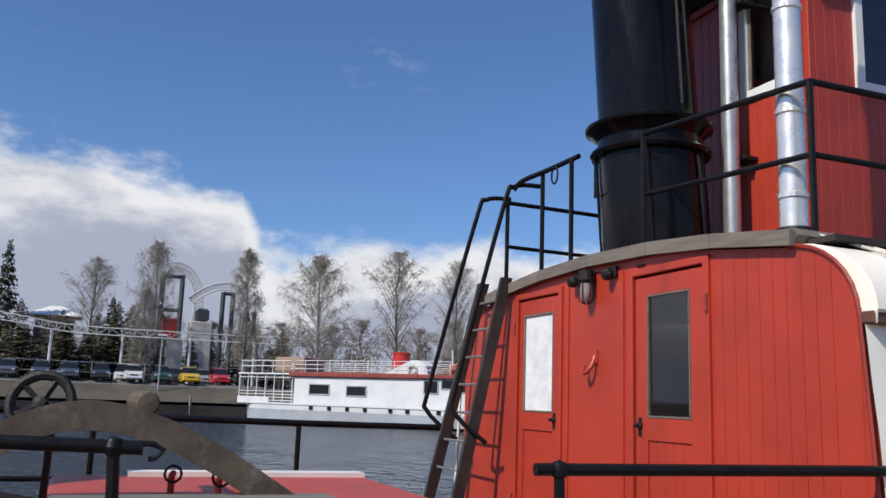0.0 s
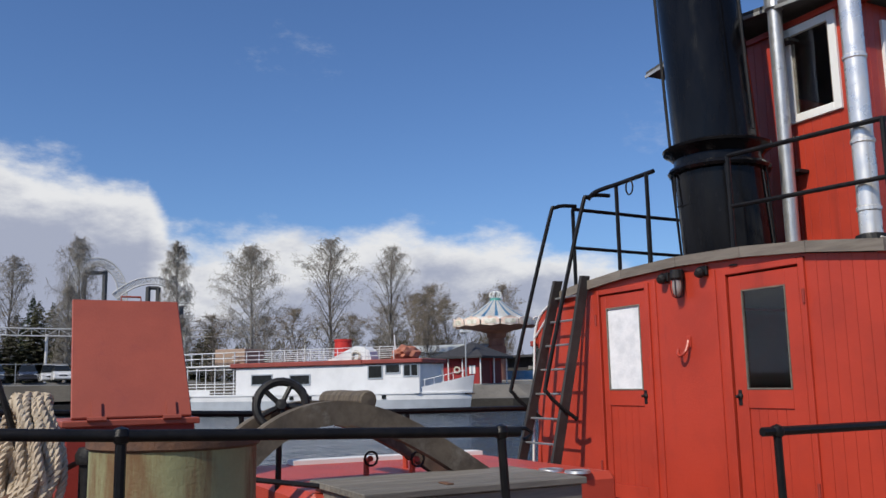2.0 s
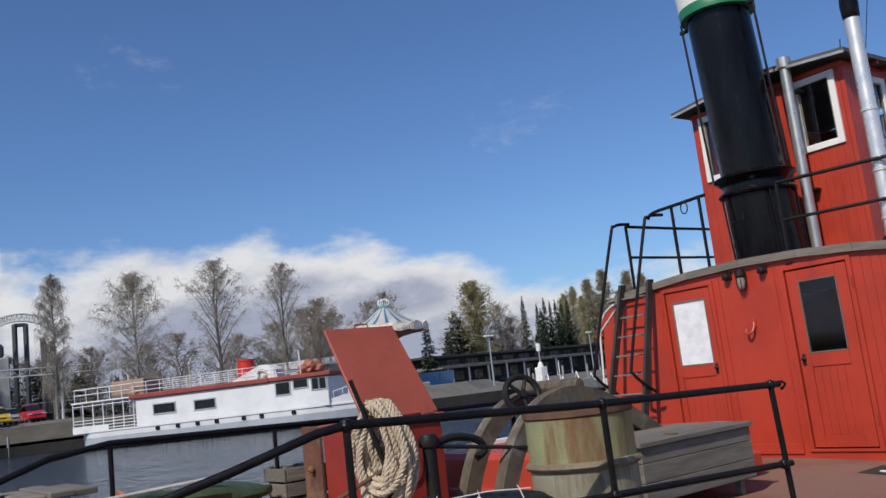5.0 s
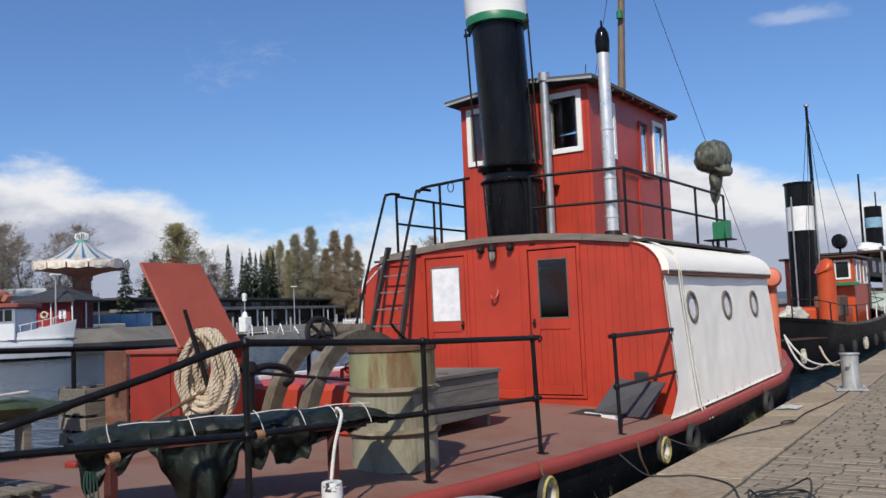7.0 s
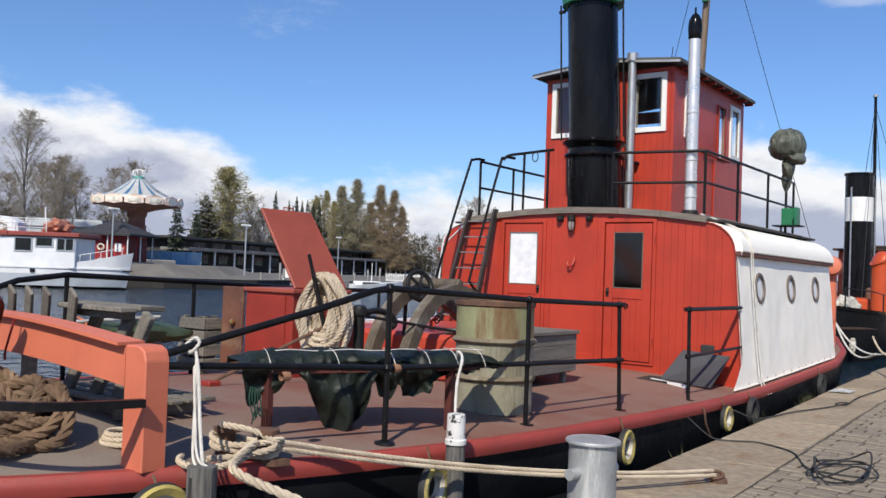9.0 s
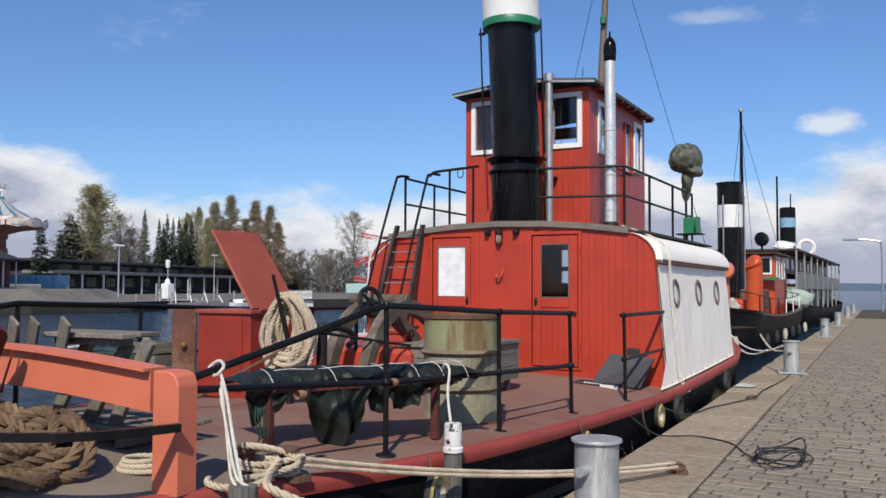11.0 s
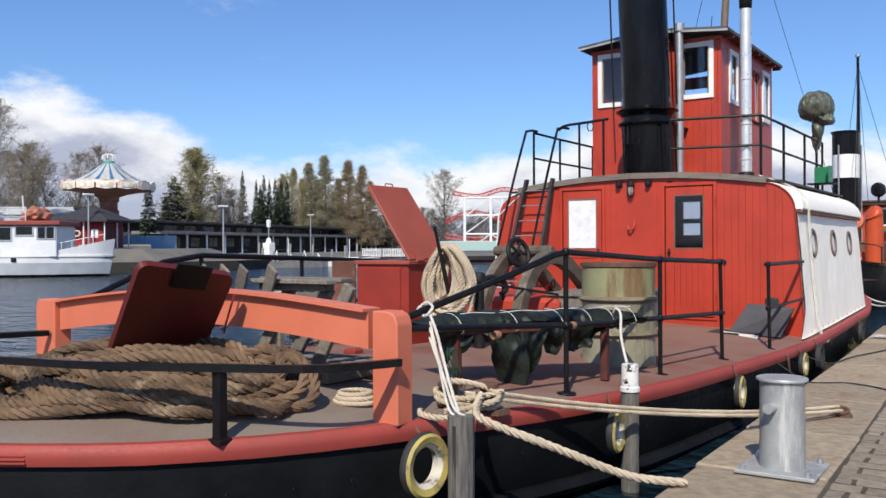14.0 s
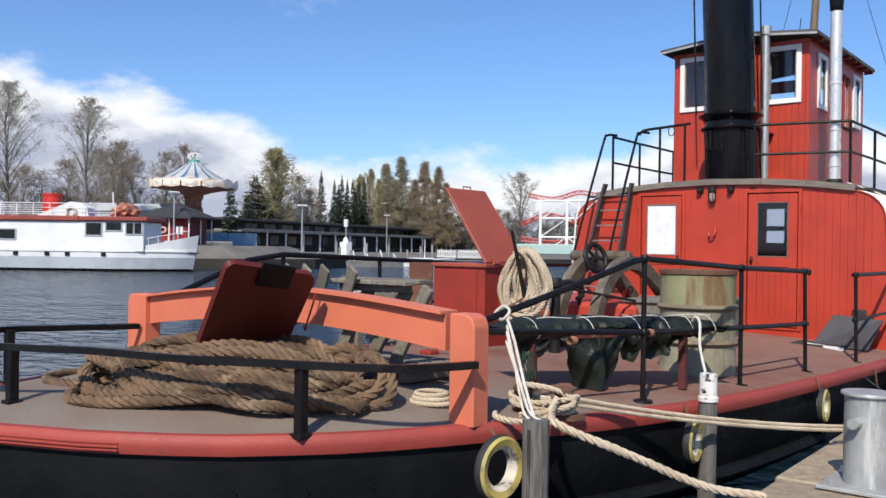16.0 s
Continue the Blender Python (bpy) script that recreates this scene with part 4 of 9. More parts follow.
# ---- mast behind the wheelhouse ----
ms = thing("mast", (CX + 0.1, 9.3, 2.5), "varnished wooden mast with wire stays", "mast")
part("pole", tube([(CX - 0.33, 9.3, 2.4), (CX - 0.13, 9.2, 5.5), (CX + 0.12, 9.1, 9.4)], [0.085, 0.075, 0.05], 12), mat("varnished_mast", (0.20, 0.14, 0.09), (0.14, 0.10, 0.065), rough=0.5, stretch=(6, 6, 0.6)), ms, smooth=True)
part("stay", tube([(CX + 0.10, 9.1, 9.0), (-3.4, 10.0, 0.9)], 0.006, 4), IRON, ms)
part("stay", tube([(CX + 0.10, 9.1, 9.0), (-7.8, 10.0, 0.9)], 0.006, 4), IRON, ms)
part("mast_lamp", lathe([(0, 0), (0.06, 0.01), (0.06, 0.14), (0.03, 0.18), (0, 0.18)], (CX - 0.02, 9.05, 6.92), 12), GREENP, ms)

# ---- roof rails and ladder ----
rr = thing("roof_railing", (CX, 4.1, 2.52), "black painted pipe railing round the deckhouse roof", "railing", "roof railings")


def rail_run(parent, posts, z_top, z_mid, r=0.020, foot=2.5):
    part("top_rail", tube([(x, y, z_top) for x, y in posts], r, 8), RAIL, parent, smooth=True)
    part("middle_rail", tube([(x, y, z_mid) for x, y in posts], r * 0.9, 8), RAIL, parent, smooth=True)
    for x, y in posts:
        part("post", tube([(x, y, foot), (x, y, z_top)], r, 8), RAIL, parent, smooth=True)
        part("post_foot", lathe([(0.05, 0), (0.05, 0.012), (0.024, 0.02)], (x, y, foot + 0.03), 10), RAIL, parent)


rail_run(rr, [(-5.02, 4.02), (-3.80, 4.26), (-3.78, 5.55), (-3.77, 7.0), (-3.76, 8.45)], 3.325, 2.905, foot=2.39)
rr2 = thing("roof_railing", (-7.3, 5.5, 2.5), "black painted pipe railing on the water side of the roof", "railing", "roof railings")
rail_run(rr2, [(-7.33, 4.15), (-7.38, 5.2), (-7.40, 6.6), (-7.40, 8.4)], 3.33, 2.92, foot=2.39)
part("top_rail", tube(smoothline([(-6.77, 3.93, 3.30), (-6.70, 3.97, 3.37), (-6.40, 4.05, 3.405), (-6.02, 4.12, 3.44)], 5), 0.021, 8), RAIL, rr2, smooth=True)
for x, y, z in ((-6.48, 4.05, 3.40), (-6.10, 4.10, 3.43)):
    part("post", tube([(x, y, 2.5), (x, y, z)], 0.019, 8), RAIL, rr2)
part("snap_ring", tube([(-6.30 + 0.05 * math.cos(a), 4.06, 3.34 + 0.07 * math.sin(a)) for a in (k * 0.52 for k in range(12))], 0.008, 5, cyclic=True), IRON, rr2)
ld = thing("deck_ladder", (-7.15, 3.85, 0.85), "steep black wooden ladder with pipe handrails against the red wall", "ladder")
for x0, x1 in ((-7.66, -7.34), (-7.04, -6.88)):
    part("stringer", loft([[(x - 0.02, y - 0.05, z), (x + 0.02, y - 0.05, z), (x + 0.02, y + 0.05, z), (x - 0.02, y + 0.05, z)] for x, y, z in ((x0 - 0.03, 3.56, 0.45), (x1, 3.93, 2.56))]), mat("black_ladder_wood", (0.03, 0.028, 0.027), (0.05, 0.045, 0.042), rough=0.7, scale=6, bump=0.4), ld)
for k in range(7):
    f = (k + 0.6) / 7.2
    part("rung", tube([(-7.62 + 0.28 * f, 3.62 + 0.31 * f, 0.8 + 1.72 * f), (-7.02 + 0.14 * f, 3.62 + 0.31 * f, 0.8 + 1.72 * f)], 0.011, 6), STEEL, ld)
for x0, x1, x2 in ((-7.62, -7.66, -7.33), (-7.0, -7.05, -6.77)):
    part("handrail", tube(smoothline([(x0 + 0.08, 3.80, 1.18), (x0 - 0.02, 3.55, 1.42), (x1 + 0.03, 3.56, 1.65), (x2 - 0.03, 3.85, 3.15), (x2 + 0.01, 3.93, 3.33), (x2 + 0.06, 4.15, 3.35)], 6), 0.02, 8), RAIL, ld, smooth=True)

# wrapped lamp and green box on the roof
wl = thing("wrapped_searchlight", (-3.80, 8.15, 2.5), "searchlight wrapped in crumpled silvery olive plastic on a stand", "searchlight")
part("stand", tube([(-3.80, 8.15, 2.38), (-3.80, 8.15, 3.45)], 0.022, 8), RAIL, wl)
b = bmesh.new()
bmesh.ops.create_icosphere(b, subdivisions=4, radius=0.30)
for v in b.verts:
    d = v.co.normalized()
    k = 1 + 0.10 * noise.noise(d * 3) + 0.045 * math.sin(17 * math.atan2(d.y, d.x) + 3 * noise.noise(d * 2)) * (0.45 + 0.55 * abs(d.z))
    if d.z < -0.5:
        k *= 1 - 0.5 * (-d.z - 0.5)
    v.co = Vector((-3.80, 8.15, 3.92)) + v.co * k
part("wrapping", b, BAG, wl, "crumpled silvery olive plastic", smooth=True)
b = bmesh.new()
bmesh.ops.create_icosphere(b, subdivisions=3, radius=0.14)
for v in b.verts:
    v.co = Vector((-3.76, 8.13, 3.56)) + Vector((v.co.x * 0.8, v.co.y * 0.8, v.co.z * 1.3)) * (1 + 0.3 * noise.noise(v.co * 12))
part("wrapping_neck", b, BAG, wl, smooth=True)
b = bmesh.new()
bmesh.ops.create_icosphere(b, subdivisions=3, radius=0.15)
for v in b.verts:
    v.co = Vector((-3.62, 8.08, 3.70)) + Vector((v.co.x * 1.1, v.co.y, v.co.z * 0.7)) * (1 + 0.4 * noise.noise(v.co * 9))
part("loose_fold", b, BAG, wl, smooth=True)
part("hanging_end", loft([[(-3.80 + dx * w, 8.12 + dy * w, z) for dx, dy in ((-0.09, 0.03), (0.0, -0.05), (0.1, 0.02), (0.02, 0.06))] for w, z in ((0.6, 3.50), (1.0, 3.38), (0.7, 3.24), (0.15, 3.14))]), BAG, wl, smooth=True)
gb = thing("green_navigation_lamp_box", (-3.63, 7.78, 2.53), "green painted wooden side-lamp box on the roof edge", "lamp box")
part("back", box(-3.76, -3.47, 7.74, 7.78, 2.55, 2.84, 0.005), GREENP, gb)
part("side", box(-3.51, -3.47, 7.55, 7.74, 2.55, 2.84, 0.005), GREENP, gb)
part("base", box(-3.84, -3.40, 7.5, 7.82, 2.53, 2.55, 0.004), RAIL, gb)
for y in (7.54, 7.78):
    part("bracket", box(-3.72, -3.69, y - 0.015, y + 0.015, 2.33, 2.53, 0.003), RAIL, gb)
# cowl vent on the foredeck
cv = thing("cowl_vent", (-3.5, 10.3, 0.5), "orange-red cowl ventilator on the foredeck", "ventilator")
part("trunk", lathe([(0.12, 0.3), (0.12, 1.85)], (-3.55, 10.3, 0), 16), SALMON, cv, smooth=True)
part("cowl", lathe([(0.10, -0.12), (0.17, -0.02), (0.19, 0.10), (0.15, 0.20), (0, 0.24)], (-3.52, 10.25, 1.95), 16, (0.3, -1, 0.1)), SALMON, cv, smooth=True)


# ---- deck rails ----
def deck_rail(name, label, group):
    return thing(name, (-3.4, 0, 0.3), label, "railing", group)


SR = deck_rail("deck_railing", "black painted pipe railing along the quay side of the deck", "deck railings")
SP = [(-3.58, -2.43, 0.37, 1.45, 0.90), (-3.45, -0.77, 0.31, 1.37, 0.84), (-3.37, 0.81, 0.27, 1.323, 0.785)]
part("top_rail", tube([(-3.95, -3.98, 1.045), (-3.72, -3.0, 1.30), (-3.60, -2.58, 1.43)] + [(x, y, t) for x, y, b, t, m in SP] + [(-3.365, 0.90, 1.32)], 0.0235, 10), RAIL, SR, smooth=True)
part("middle_rail", tube([(-3.90, -3.98, 0.985), (-3.69, -3.0, 0.935)] + [(x, y, m) for x, y, b, t, m in SP] + [(-3.36, 0.89, 0.783)], 0.022, 8), RAIL, SR, smooth=True)
for x, y, b, t, m in SP:
    lean = 0.06 if y > 0 else 0.0
    part("stanchion", tube([(x, y + lean, b - 0.02), (x, y, t)], 0.0205, 8), RAIL, SR, smooth=True)
    part("foot_plate", lathe([(0.075, 0), (0.07, 0.014), (0.03, 0.022)], (x, y + lean, b + 0.012), 12), RAIL, SR)
    for z in (m, t):
        part("joint_ball", lathe([(0, -0.036), (0.026, -0.026), (0.036, 0), (0.026, 0.026), (0, 0.036)], (x, y, z), 10), RAIL, SR, smooth=True)
part("end_shackle", tube([(-3.365, 0.88, 1.335), (-3.36, 0.93, 1.335), (-3.355, 0.965, 1.315), (-3.36, 0.94, 1.29), (-3.365, 0.92, 1.285)], 0.010, 6), RAIL, SR, "small iron shackle on the rail end")
SR2 = deck_rail("deck_railing", "short black pipe railing beside the white tarpaulin", "deck railings")
part("top_rail", tube([(-3.27, 2.30, 1.265), (-3.265, 2.40, 1.265), (-3.20, 4.0, 1.27)], 0.024, 8), RAIL, SR2, smooth=True)
part("middle_rail", tube([(-3.265, 2.40, 0.74), (-3.20, 4.0, 0.77)], 0.019, 8), RAIL, SR2, smooth=True)
part("stanchion", tube([(-3.25, 2.40, 0.22), (-3.265, 2.40, 1.265)], 0.021, 8), RAIL, SR2, smooth=True)
part("foot_plate", lathe([(0.07, 0), (0.065, 0.014), (0.03, 0.02)], (-3.25, 2.40, 0.245), 12), RAIL, SR2)
for z in (0.74, 1.265):
    part("joint_ball", lathe([(0, -0.038), (0.03, -0.025), (0.038, 0), (0.03, 0.025), (0, 0.038)], (-3.265, 2.40, z), 10), RAIL, SR2, smooth=True)
PR = thing("deck_railing", (-7.7, 0, 0.3), "black painted pipe railing along the water side of the deck", "railing", "deck railings")
PP = [(-7.62, -2.45, 1.42), (-7.72, -0.88, 1.37), (-7.80, 0.80, 1.31), (-7.86, 2.45, 1.28)]
part("top_rail", tube([(-7.38, -3.90, 1.06), (-7.58, -2.95, 1.36)] + PP + [(-7.88, 3.9, 1.27)], 0.028, 8), RAIL, PR, smooth=True)
part("middle_rail", tube([(-7.40, -3.90, 0.86)] + [(x, y, 0.82) for x, y, z in PP], 0.02, 8), RAIL, PR, smooth=True)
for x, y, z in PP:
    part("stanchion", tube([(x, y, 0.25), (x, y, z)], 0.023, 8), RAIL, PR, smooth=True)

# low bar round the stern, from gallows post to gallows post
ST = thing("stern_railing", (CX, -5.9, 0.5), "low black iron bar round the stern on short posts", "railing")
bar_ = smoothline([(-3.84, -4.17, 0.80), (-3.99, -4.70, 0.815), (-4.45, -5.04, 0.825), (-5.16, -5.35, 0.825), (-5.88, -5.52, 0.825), (-6.42, -5.78, 0.825), (-6.85, -5.92, 0.83), (-7.26, -5.76, 0.835), (-7.53, -5.35, 0.835), (-7.57, -4.78, 0.81), (-7.52, -4.17, 0.79)], 5)
part("bar", tube(bar_, 0.032, 4), RAIL, ST, "flat black iron bar with worn edges")
for x, y, top in ((-4.47, -5.02, 0.81), (-6.42, -5.77, 0.82), (-7.53, -5.28, 0.83)):
    part("post", box(x - 0.032, x + 0.032, y - 0.032, y + 0.032, 0.40, top, 0.006), RAIL, ST)
    part("post_foot", box(x - 0.05, x + 0.05, y - 0.05, y + 0.05, deckz(x, y) - 0.01, deckz(x, y) + 0.022, 0.005), RAIL, ST)

# ---- gallows ----
ga = thing("towing_gallows", (CX - 0.2, -4.05, 0.42), "arched salmon-red steel beam on two posts across the stern", "gallows")


def gpost(x0, x1, out):
    poly = [(x0, 0.40), (x1, 0.40), (x1, 1.02), (x1 - 0.02, 1.075), (x1 - 0.07, 1.10), (x0, 1.10)] if out > 0 else [(x0, 0.40), (x1, 0.40), (x1, 1.07), (x0 + 0.06, 1.07), (x0 + 0.015, 1.05), (x0, 1.0)]
    b = prism(poly, "y", -4.145, -3.985)
    bmesh.ops.bevel(b, geom=b.edges[:], offset=0.008, segments=1, affect="EDGES")
    return b


part("post", gpost(-4.075, -3.88, 1), SALMON, ga)
part("post", gpost(-7.74, -7.47, -1), SALMON, ga)


def beam_z(x):
    f = (x + 7.5) / 3.35
    return 1.045 + 0.045 * f + 0.115 * math.sin(math.pi * min(max(f, 0), 1))


xs_ = [-7.46 + 3.32 * k / 22 for k in range(23)]
part("beam", loft([[(x, -4.10, beam_z(x) - 0.235), (x, -4.02, beam_z(x) - 0.235), (x, -4.02, beam_z(x)), (x, -4.10, beam_z(x))] for x in xs_]), SALMON, ga)
part("beam_flange", loft([[(x, -4.155, beam_z(x) - 0.001), (x, -3.975, beam_z(x) - 0.001), (x, -3.975, beam_z(x) + 0.018), (x, -4.155, beam_z(x) + 0.018)] for x in xs_]), SALMON, ga)
part("hook_rod", tube([(-5.28, -4.16, beam_z(-5.28)), (-5.36, -4.17, 0.96), (-5.40, -4.15, 0.90), (-5.43, -4.14, 0.93)], 0.008, 5), RED_DK, ga)

# open hatch lid at the stern with its coaming
hl = thing("stern_hatch", (-5.7, -4.5, 0.5), "open stern hatch with dark red lid tilted up over the rope", "hatch")
c4 = [Vector(p) for p in ((-5.85, -4.86, 0.62), (-5.82, -4.12, 0.55), (-5.16, -4.29, 1.335), (-5.15, -5.05, 1.43))]
nrm = (c4[1] - c4[0]).cross(c4[3] - c4[0]).normalized() * 0.045
if nrm.x < 0:
    nrm = -nrm
b = loft([[p for p in c4], [p + nrm for p in c4]])
bmesh.ops.bevel(b, geom=[e_ for e_ in b.edges if abs((e_.verts[0].co - e_.verts[1].co).length - nrm.length) < 0.01], offset=0.07, segments=5, profile=0.5, affect="EDGES")
part("lid", b, LID_SHADE_RED, hl, "dark red underside of the lid, shade in its colour")
u_, v_ = (c4[2] - c4[3]).normalized(), (c4[0] - c4[3]).normalized()
o_ = c4[3].lerp(c4[2], 0.34) + nrm * 1.05 - v_ * 0.055
part("gasket_patch", loft([[o_, o_ + u_ * 0.28, o_ + u_ * 0.28 + v_ * 0.20, o_ + v_ * 0.20], [q + nrm * 0.35 for q in (o_, o_ + u_ * 0.28, o_ + u_ * 0.28 + v_ * 0.20, o_ + v_ * 0.20)]]), RAIL, hl, "black rubber patch")
part("coaming", box(-6.5, -5.72, -4.86, -4.3, 0.45, 0.60, 0.01), RED_DK, hl)

# ---- companion hatch amidships ----
ch = thing("companion_hatch", (-6.65, -0.35, 0.45), "red steel companion hatch box with its lid thrown open", "hatch")
part("box", box(-7.0, -6.28, -0.75, 0.08, 0.42, 1.34, 0.012), RED_DK, ch)
part("coaming_lip", box(-7.03, -6.25, -0.78, 0.11, 1.30, 1.345, 0.008), RED_LID, ch)
l0 = [Vector(p) for p in ((-6.28, -0.72, 1.36), (-6.28, 0.06, 1.36), (-6.87, 0.05, 2.205), (-6.87, -0.70, 2.205))]
nn = (l0[1] - l0[0]).cross(l0[3] - l0[0]).normalized() * 0.03
b = loft([l0, [p - nn for p in l0]])
bmesh.ops.bevel(b, geom=b.edges[:], offset=0.006, segments=1, affect="EDGES")
part("lid", b, RED_LID, ch, "faded red sheet-steel lid")
for f in (0.2, 0.82):
    p = l0[0].lerp(l0[1], f)
    part("hinge", tube([p + Vector((0.03, -0.06, -0.01)), p + Vector((0.03, 0.06, -0.01))], 0.018, 6), RED_LID, ch)
    part("hinge_strap", loft([[p + Vector((0.012, -0.03, 0)), p + Vector((0.012, 0.03, 0)), p + (l0[3] - l0[0]) * 0.12 + Vector((0.012, 0.03, 0)), p + (l0[3] - l0[0]) * 0.12 + Vector((0.012, -0.03, 0))], [p + Vector((0.022, -0.03, 0.004)), p + Vector((0.022, 0.03, 0.004)), p + (l0[3] - l0[0]) * 0.12 + Vector((0.022, 0.03, 0.004)), p + (l0[3] - l0[0]) * 0.12 + Vector((0.022, -0.03, 0.004))]]), RED_LID, ch)
part("door", box(-7.34, -7.004, -0.79, -0.75, 0.46, 1.34, 0.008), mat("rusty_brown_door", (0.16, 0.062, 0.036), (0.10, 0.042, 0.028), rough=0.75, scale=4, stain=(0.21, 0.12, 0.075), stain_at=(0.5, 0.66)), ch, "worn rust-brown door leaf, open")
part("door_knob", lathe([(0, 0.06), (0.03, 0.05), (0.035, 0.03), (0.015, 0.01), (0.015, 0)], (-7.13, -0.79, 0.96), 10, (0, -1, 0)), mat("brass", (0.55, 0.36, 0.14), rough=0.35, metal=0.8), ch)
part("porthole_rim", lathe([(0.10, 0), (0.105, 0.02), (0.145, 0.022), (0.15, 0)], (-6.285, -0.33, 0.90), 24, (1, 0, 0)), RED_DK, ch, smooth=True)
part("porthole_pane", lathe([(0, 0.008), (0.102, 0.008), (0.102, 0)], (-6.282, -0.33, 0.90), 24, (1, 0, 0)), CURTAIN, ch, "white-backed porthole pane")
part("aft_panel", box(-6.92, -6.38, -0.765, -0.752, 0.50, 1.27, 0.004), RED_DK, ch)
part("lid_grip", tube([(-6.885, -0.36, 2.195), (-6.89, -0.36, 2.232), (-6.89, -0.22, 2.232), (-6.885, -0.22, 2.195)], 0.008, 5), RED_LID, ch)

# ---- engine casing with two timber towing bows and a handwheel ----
ec = thing("engine_casing", (-6.2, 1.9, 0.45), "low red steel engine casing with rounded edges", "casing")
b = box(-7.28, -5.12, 0.52, 2.84, 0.42, 0.90, 0.05)
part("top_box", b, CASING, ec)
part("plinth", box(-7.34, -4.98, 0.44, 2.90, 0.42, 0.60, 0.02), CASING, ec)
for x, y in ((-5.39, 2.44), (-5.18, 2.52)):
    part("deck_light", lathe([(0.06, 0.012), (0.07, 0.02), (0.09, 0.018), (0.095, 0)], (x, y, 0.90), 20), STEEL, ec, "round steel-rimmed deck light", smooth=True)
    part("lens", lathe([(0, 0.008), (0.062, 0.008), (0.062, 0)], (x, y, 0.90), 20), DARKGLASS, ec, "dark round lens")
for k, (x, y) in enumerate(((-6.0, 1.25), (-5.75, 1.5), (-6.3, 1.7))):
    part("valve", tube([(x, y, 0.86), (x, y, 1.0), (x + 0.08, y, 1.02)], 0.022, 7), CASING, ec)
    part("valve_wheel", tube([(x + 0.09, y + 0.05 * math.cos(a), 1.02 + 0.05 * math.sin(a)) for a in (j * 0.63 for j in range(10))], 0.009, 5, cyclic=True), IRON, ec)


pk = thing("pale_plank", (-7.5, 2.0, 0.9), "long pale painted plank lying along the casing edge", "plank")
part("board", loft([[(x - 0.09, y, 0.90), (x + 0.09, y, 0.90), (x + 0.09, y, 0.935), (x - 0.09, y, 0.935)] for x, y in ((-7.16, 1.05), (-7.10, 2.80))]), WHITE, pk)


def bow_timber(x, w=0.11, t=0.15):
    prof = [(-0.13, 0.48), (-0.02, 0.80), (0.15, 1.08), (0.41, 1.29), (0.73, 1.37), (1.08, 1.305), (1.43, 1.14), (1.83, 0.89)]
    line = smoothline([(p[0], p[1], 0) for p in prof], 5)
    rings = []
    for i, p in enumerate(line):
        d = (line[min(i + 1, len(line) - 1)] - line[max(i - 1, 0)]).normalized()
        nx, nz = -d.y, d.x
        h = t / 2
        rings.append([(x - w / 2, p.x + nx * h, p.y + nz * h), (x + w / 2, p.x + nx * h, p.y + nz * h), (x + w / 2, p.x - nx * h, p.y - nz * h), (x - w / 2, p.x - nx * h, p.y - nz * h)])
    b = loft(rings)
    return b


for k, x in enumerate((-5.31, -5.78)):
    tb = thing("towing_bow", (x, 0.7, 0.45), "curved weathered timber towing bow over the casing", "towing bow", "towing bows")
    part("timber", bow_timber(x), ARCHWOOD, tb)
    if k == 1:
        part("cross_log", lathe([(0, -0.42), (0.055, -0.415), (0.066, -0.39), (0.07, -0.1), (0.064, 0.15), (0.068, 0.35), (0.056, 0.375), (0, 0.38)], (x - 0.03, 1.03, 1.44), 12, (1, 0.02, 0)), ARCHWOOD, tb, "worn log laid across the bow")
    part("foot_shoe", box(x - 0.08, x + 0.08, -0.23, -0.01, 0.43, 0.52, 0.01), IRON, tb)
hw = thing("handwheel", (-5.60, 0.50, 1.1), "black cast-iron spoked handwheel", "handwheel")
wc = Vector((-5.60, 0.49, 1.42))
ax = Vector((0.93, -0.25, 0.28)).normalized()
ux = ax.orthogonal().normalized()
vx = ax.cross(ux)
part("wheel_ring", tube([wc + (ux * math.cos(a) + vx * math.sin(a)) * 0.160 for a in (2 * math.pi * k / 28 for k in range(28))], 0.029, 8, cyclic=True), IRON, hw, smooth=True)
part("hub", lathe([(0, 0.04), (0.035, 0.035), (0.04, -0.03), (0, -0.04)], wc, 12, ax), IRON, hw)
for k in range(5):
    a = 2 * math.pi * k / 5 + 0.3
    part("spoke", tube([wc, wc + (ux * math.cos(a) + vx * math.sin(a)) * 0.16], 0.018, 6), IRON, hw)
part("spindle", tube([wc, wc - ax * 0.25, (-5.84, 0.54, 0.6)], 0.022, 6), IRON, hw)

# ---- towing hook post and the coil hung on it ----
tp = thing("towing_post", (-5.42, -0.68, 0.45), "black iron towing post with hook and stay rods", "towing post")
part("post", tube([(-5.42, -0.68, 0.42), (-5.42, -0.68, 1.16)], 0.055, 10), IRON, tp, smooth=True)
part("cap", lathe([(0, 0.07), (0.06, 0.06), (0.08, 0.02), (0.075, -0.03), (0.05, -0.04)], (-5.42, -0.68, 1.16), 12), IRON, tp, smooth=True)
part("hook_arm", tube(smoothline([(-5.42, -0.68, 1.12), (-5.42, -0.45, 1.17), (-5.40, -0.22, 1.12), (-5.40, -0.16, 1.03), (-5.41, -0.24, 0.98)], 5), 0.032, 8), IRON, tp, smooth=True)
part("stay_rod", tube([(-5.50, -0.74, 1.13), (-6.07, -1.93, 0.50)], 0.016, 6), RUST, tp, "rusty stay rod")
part("rod_foot", box(-6.14, -6.0, -2.0, -1.86, deckz(-6.07, -1.93), 0.52, 0.01), RED_DK, tp)
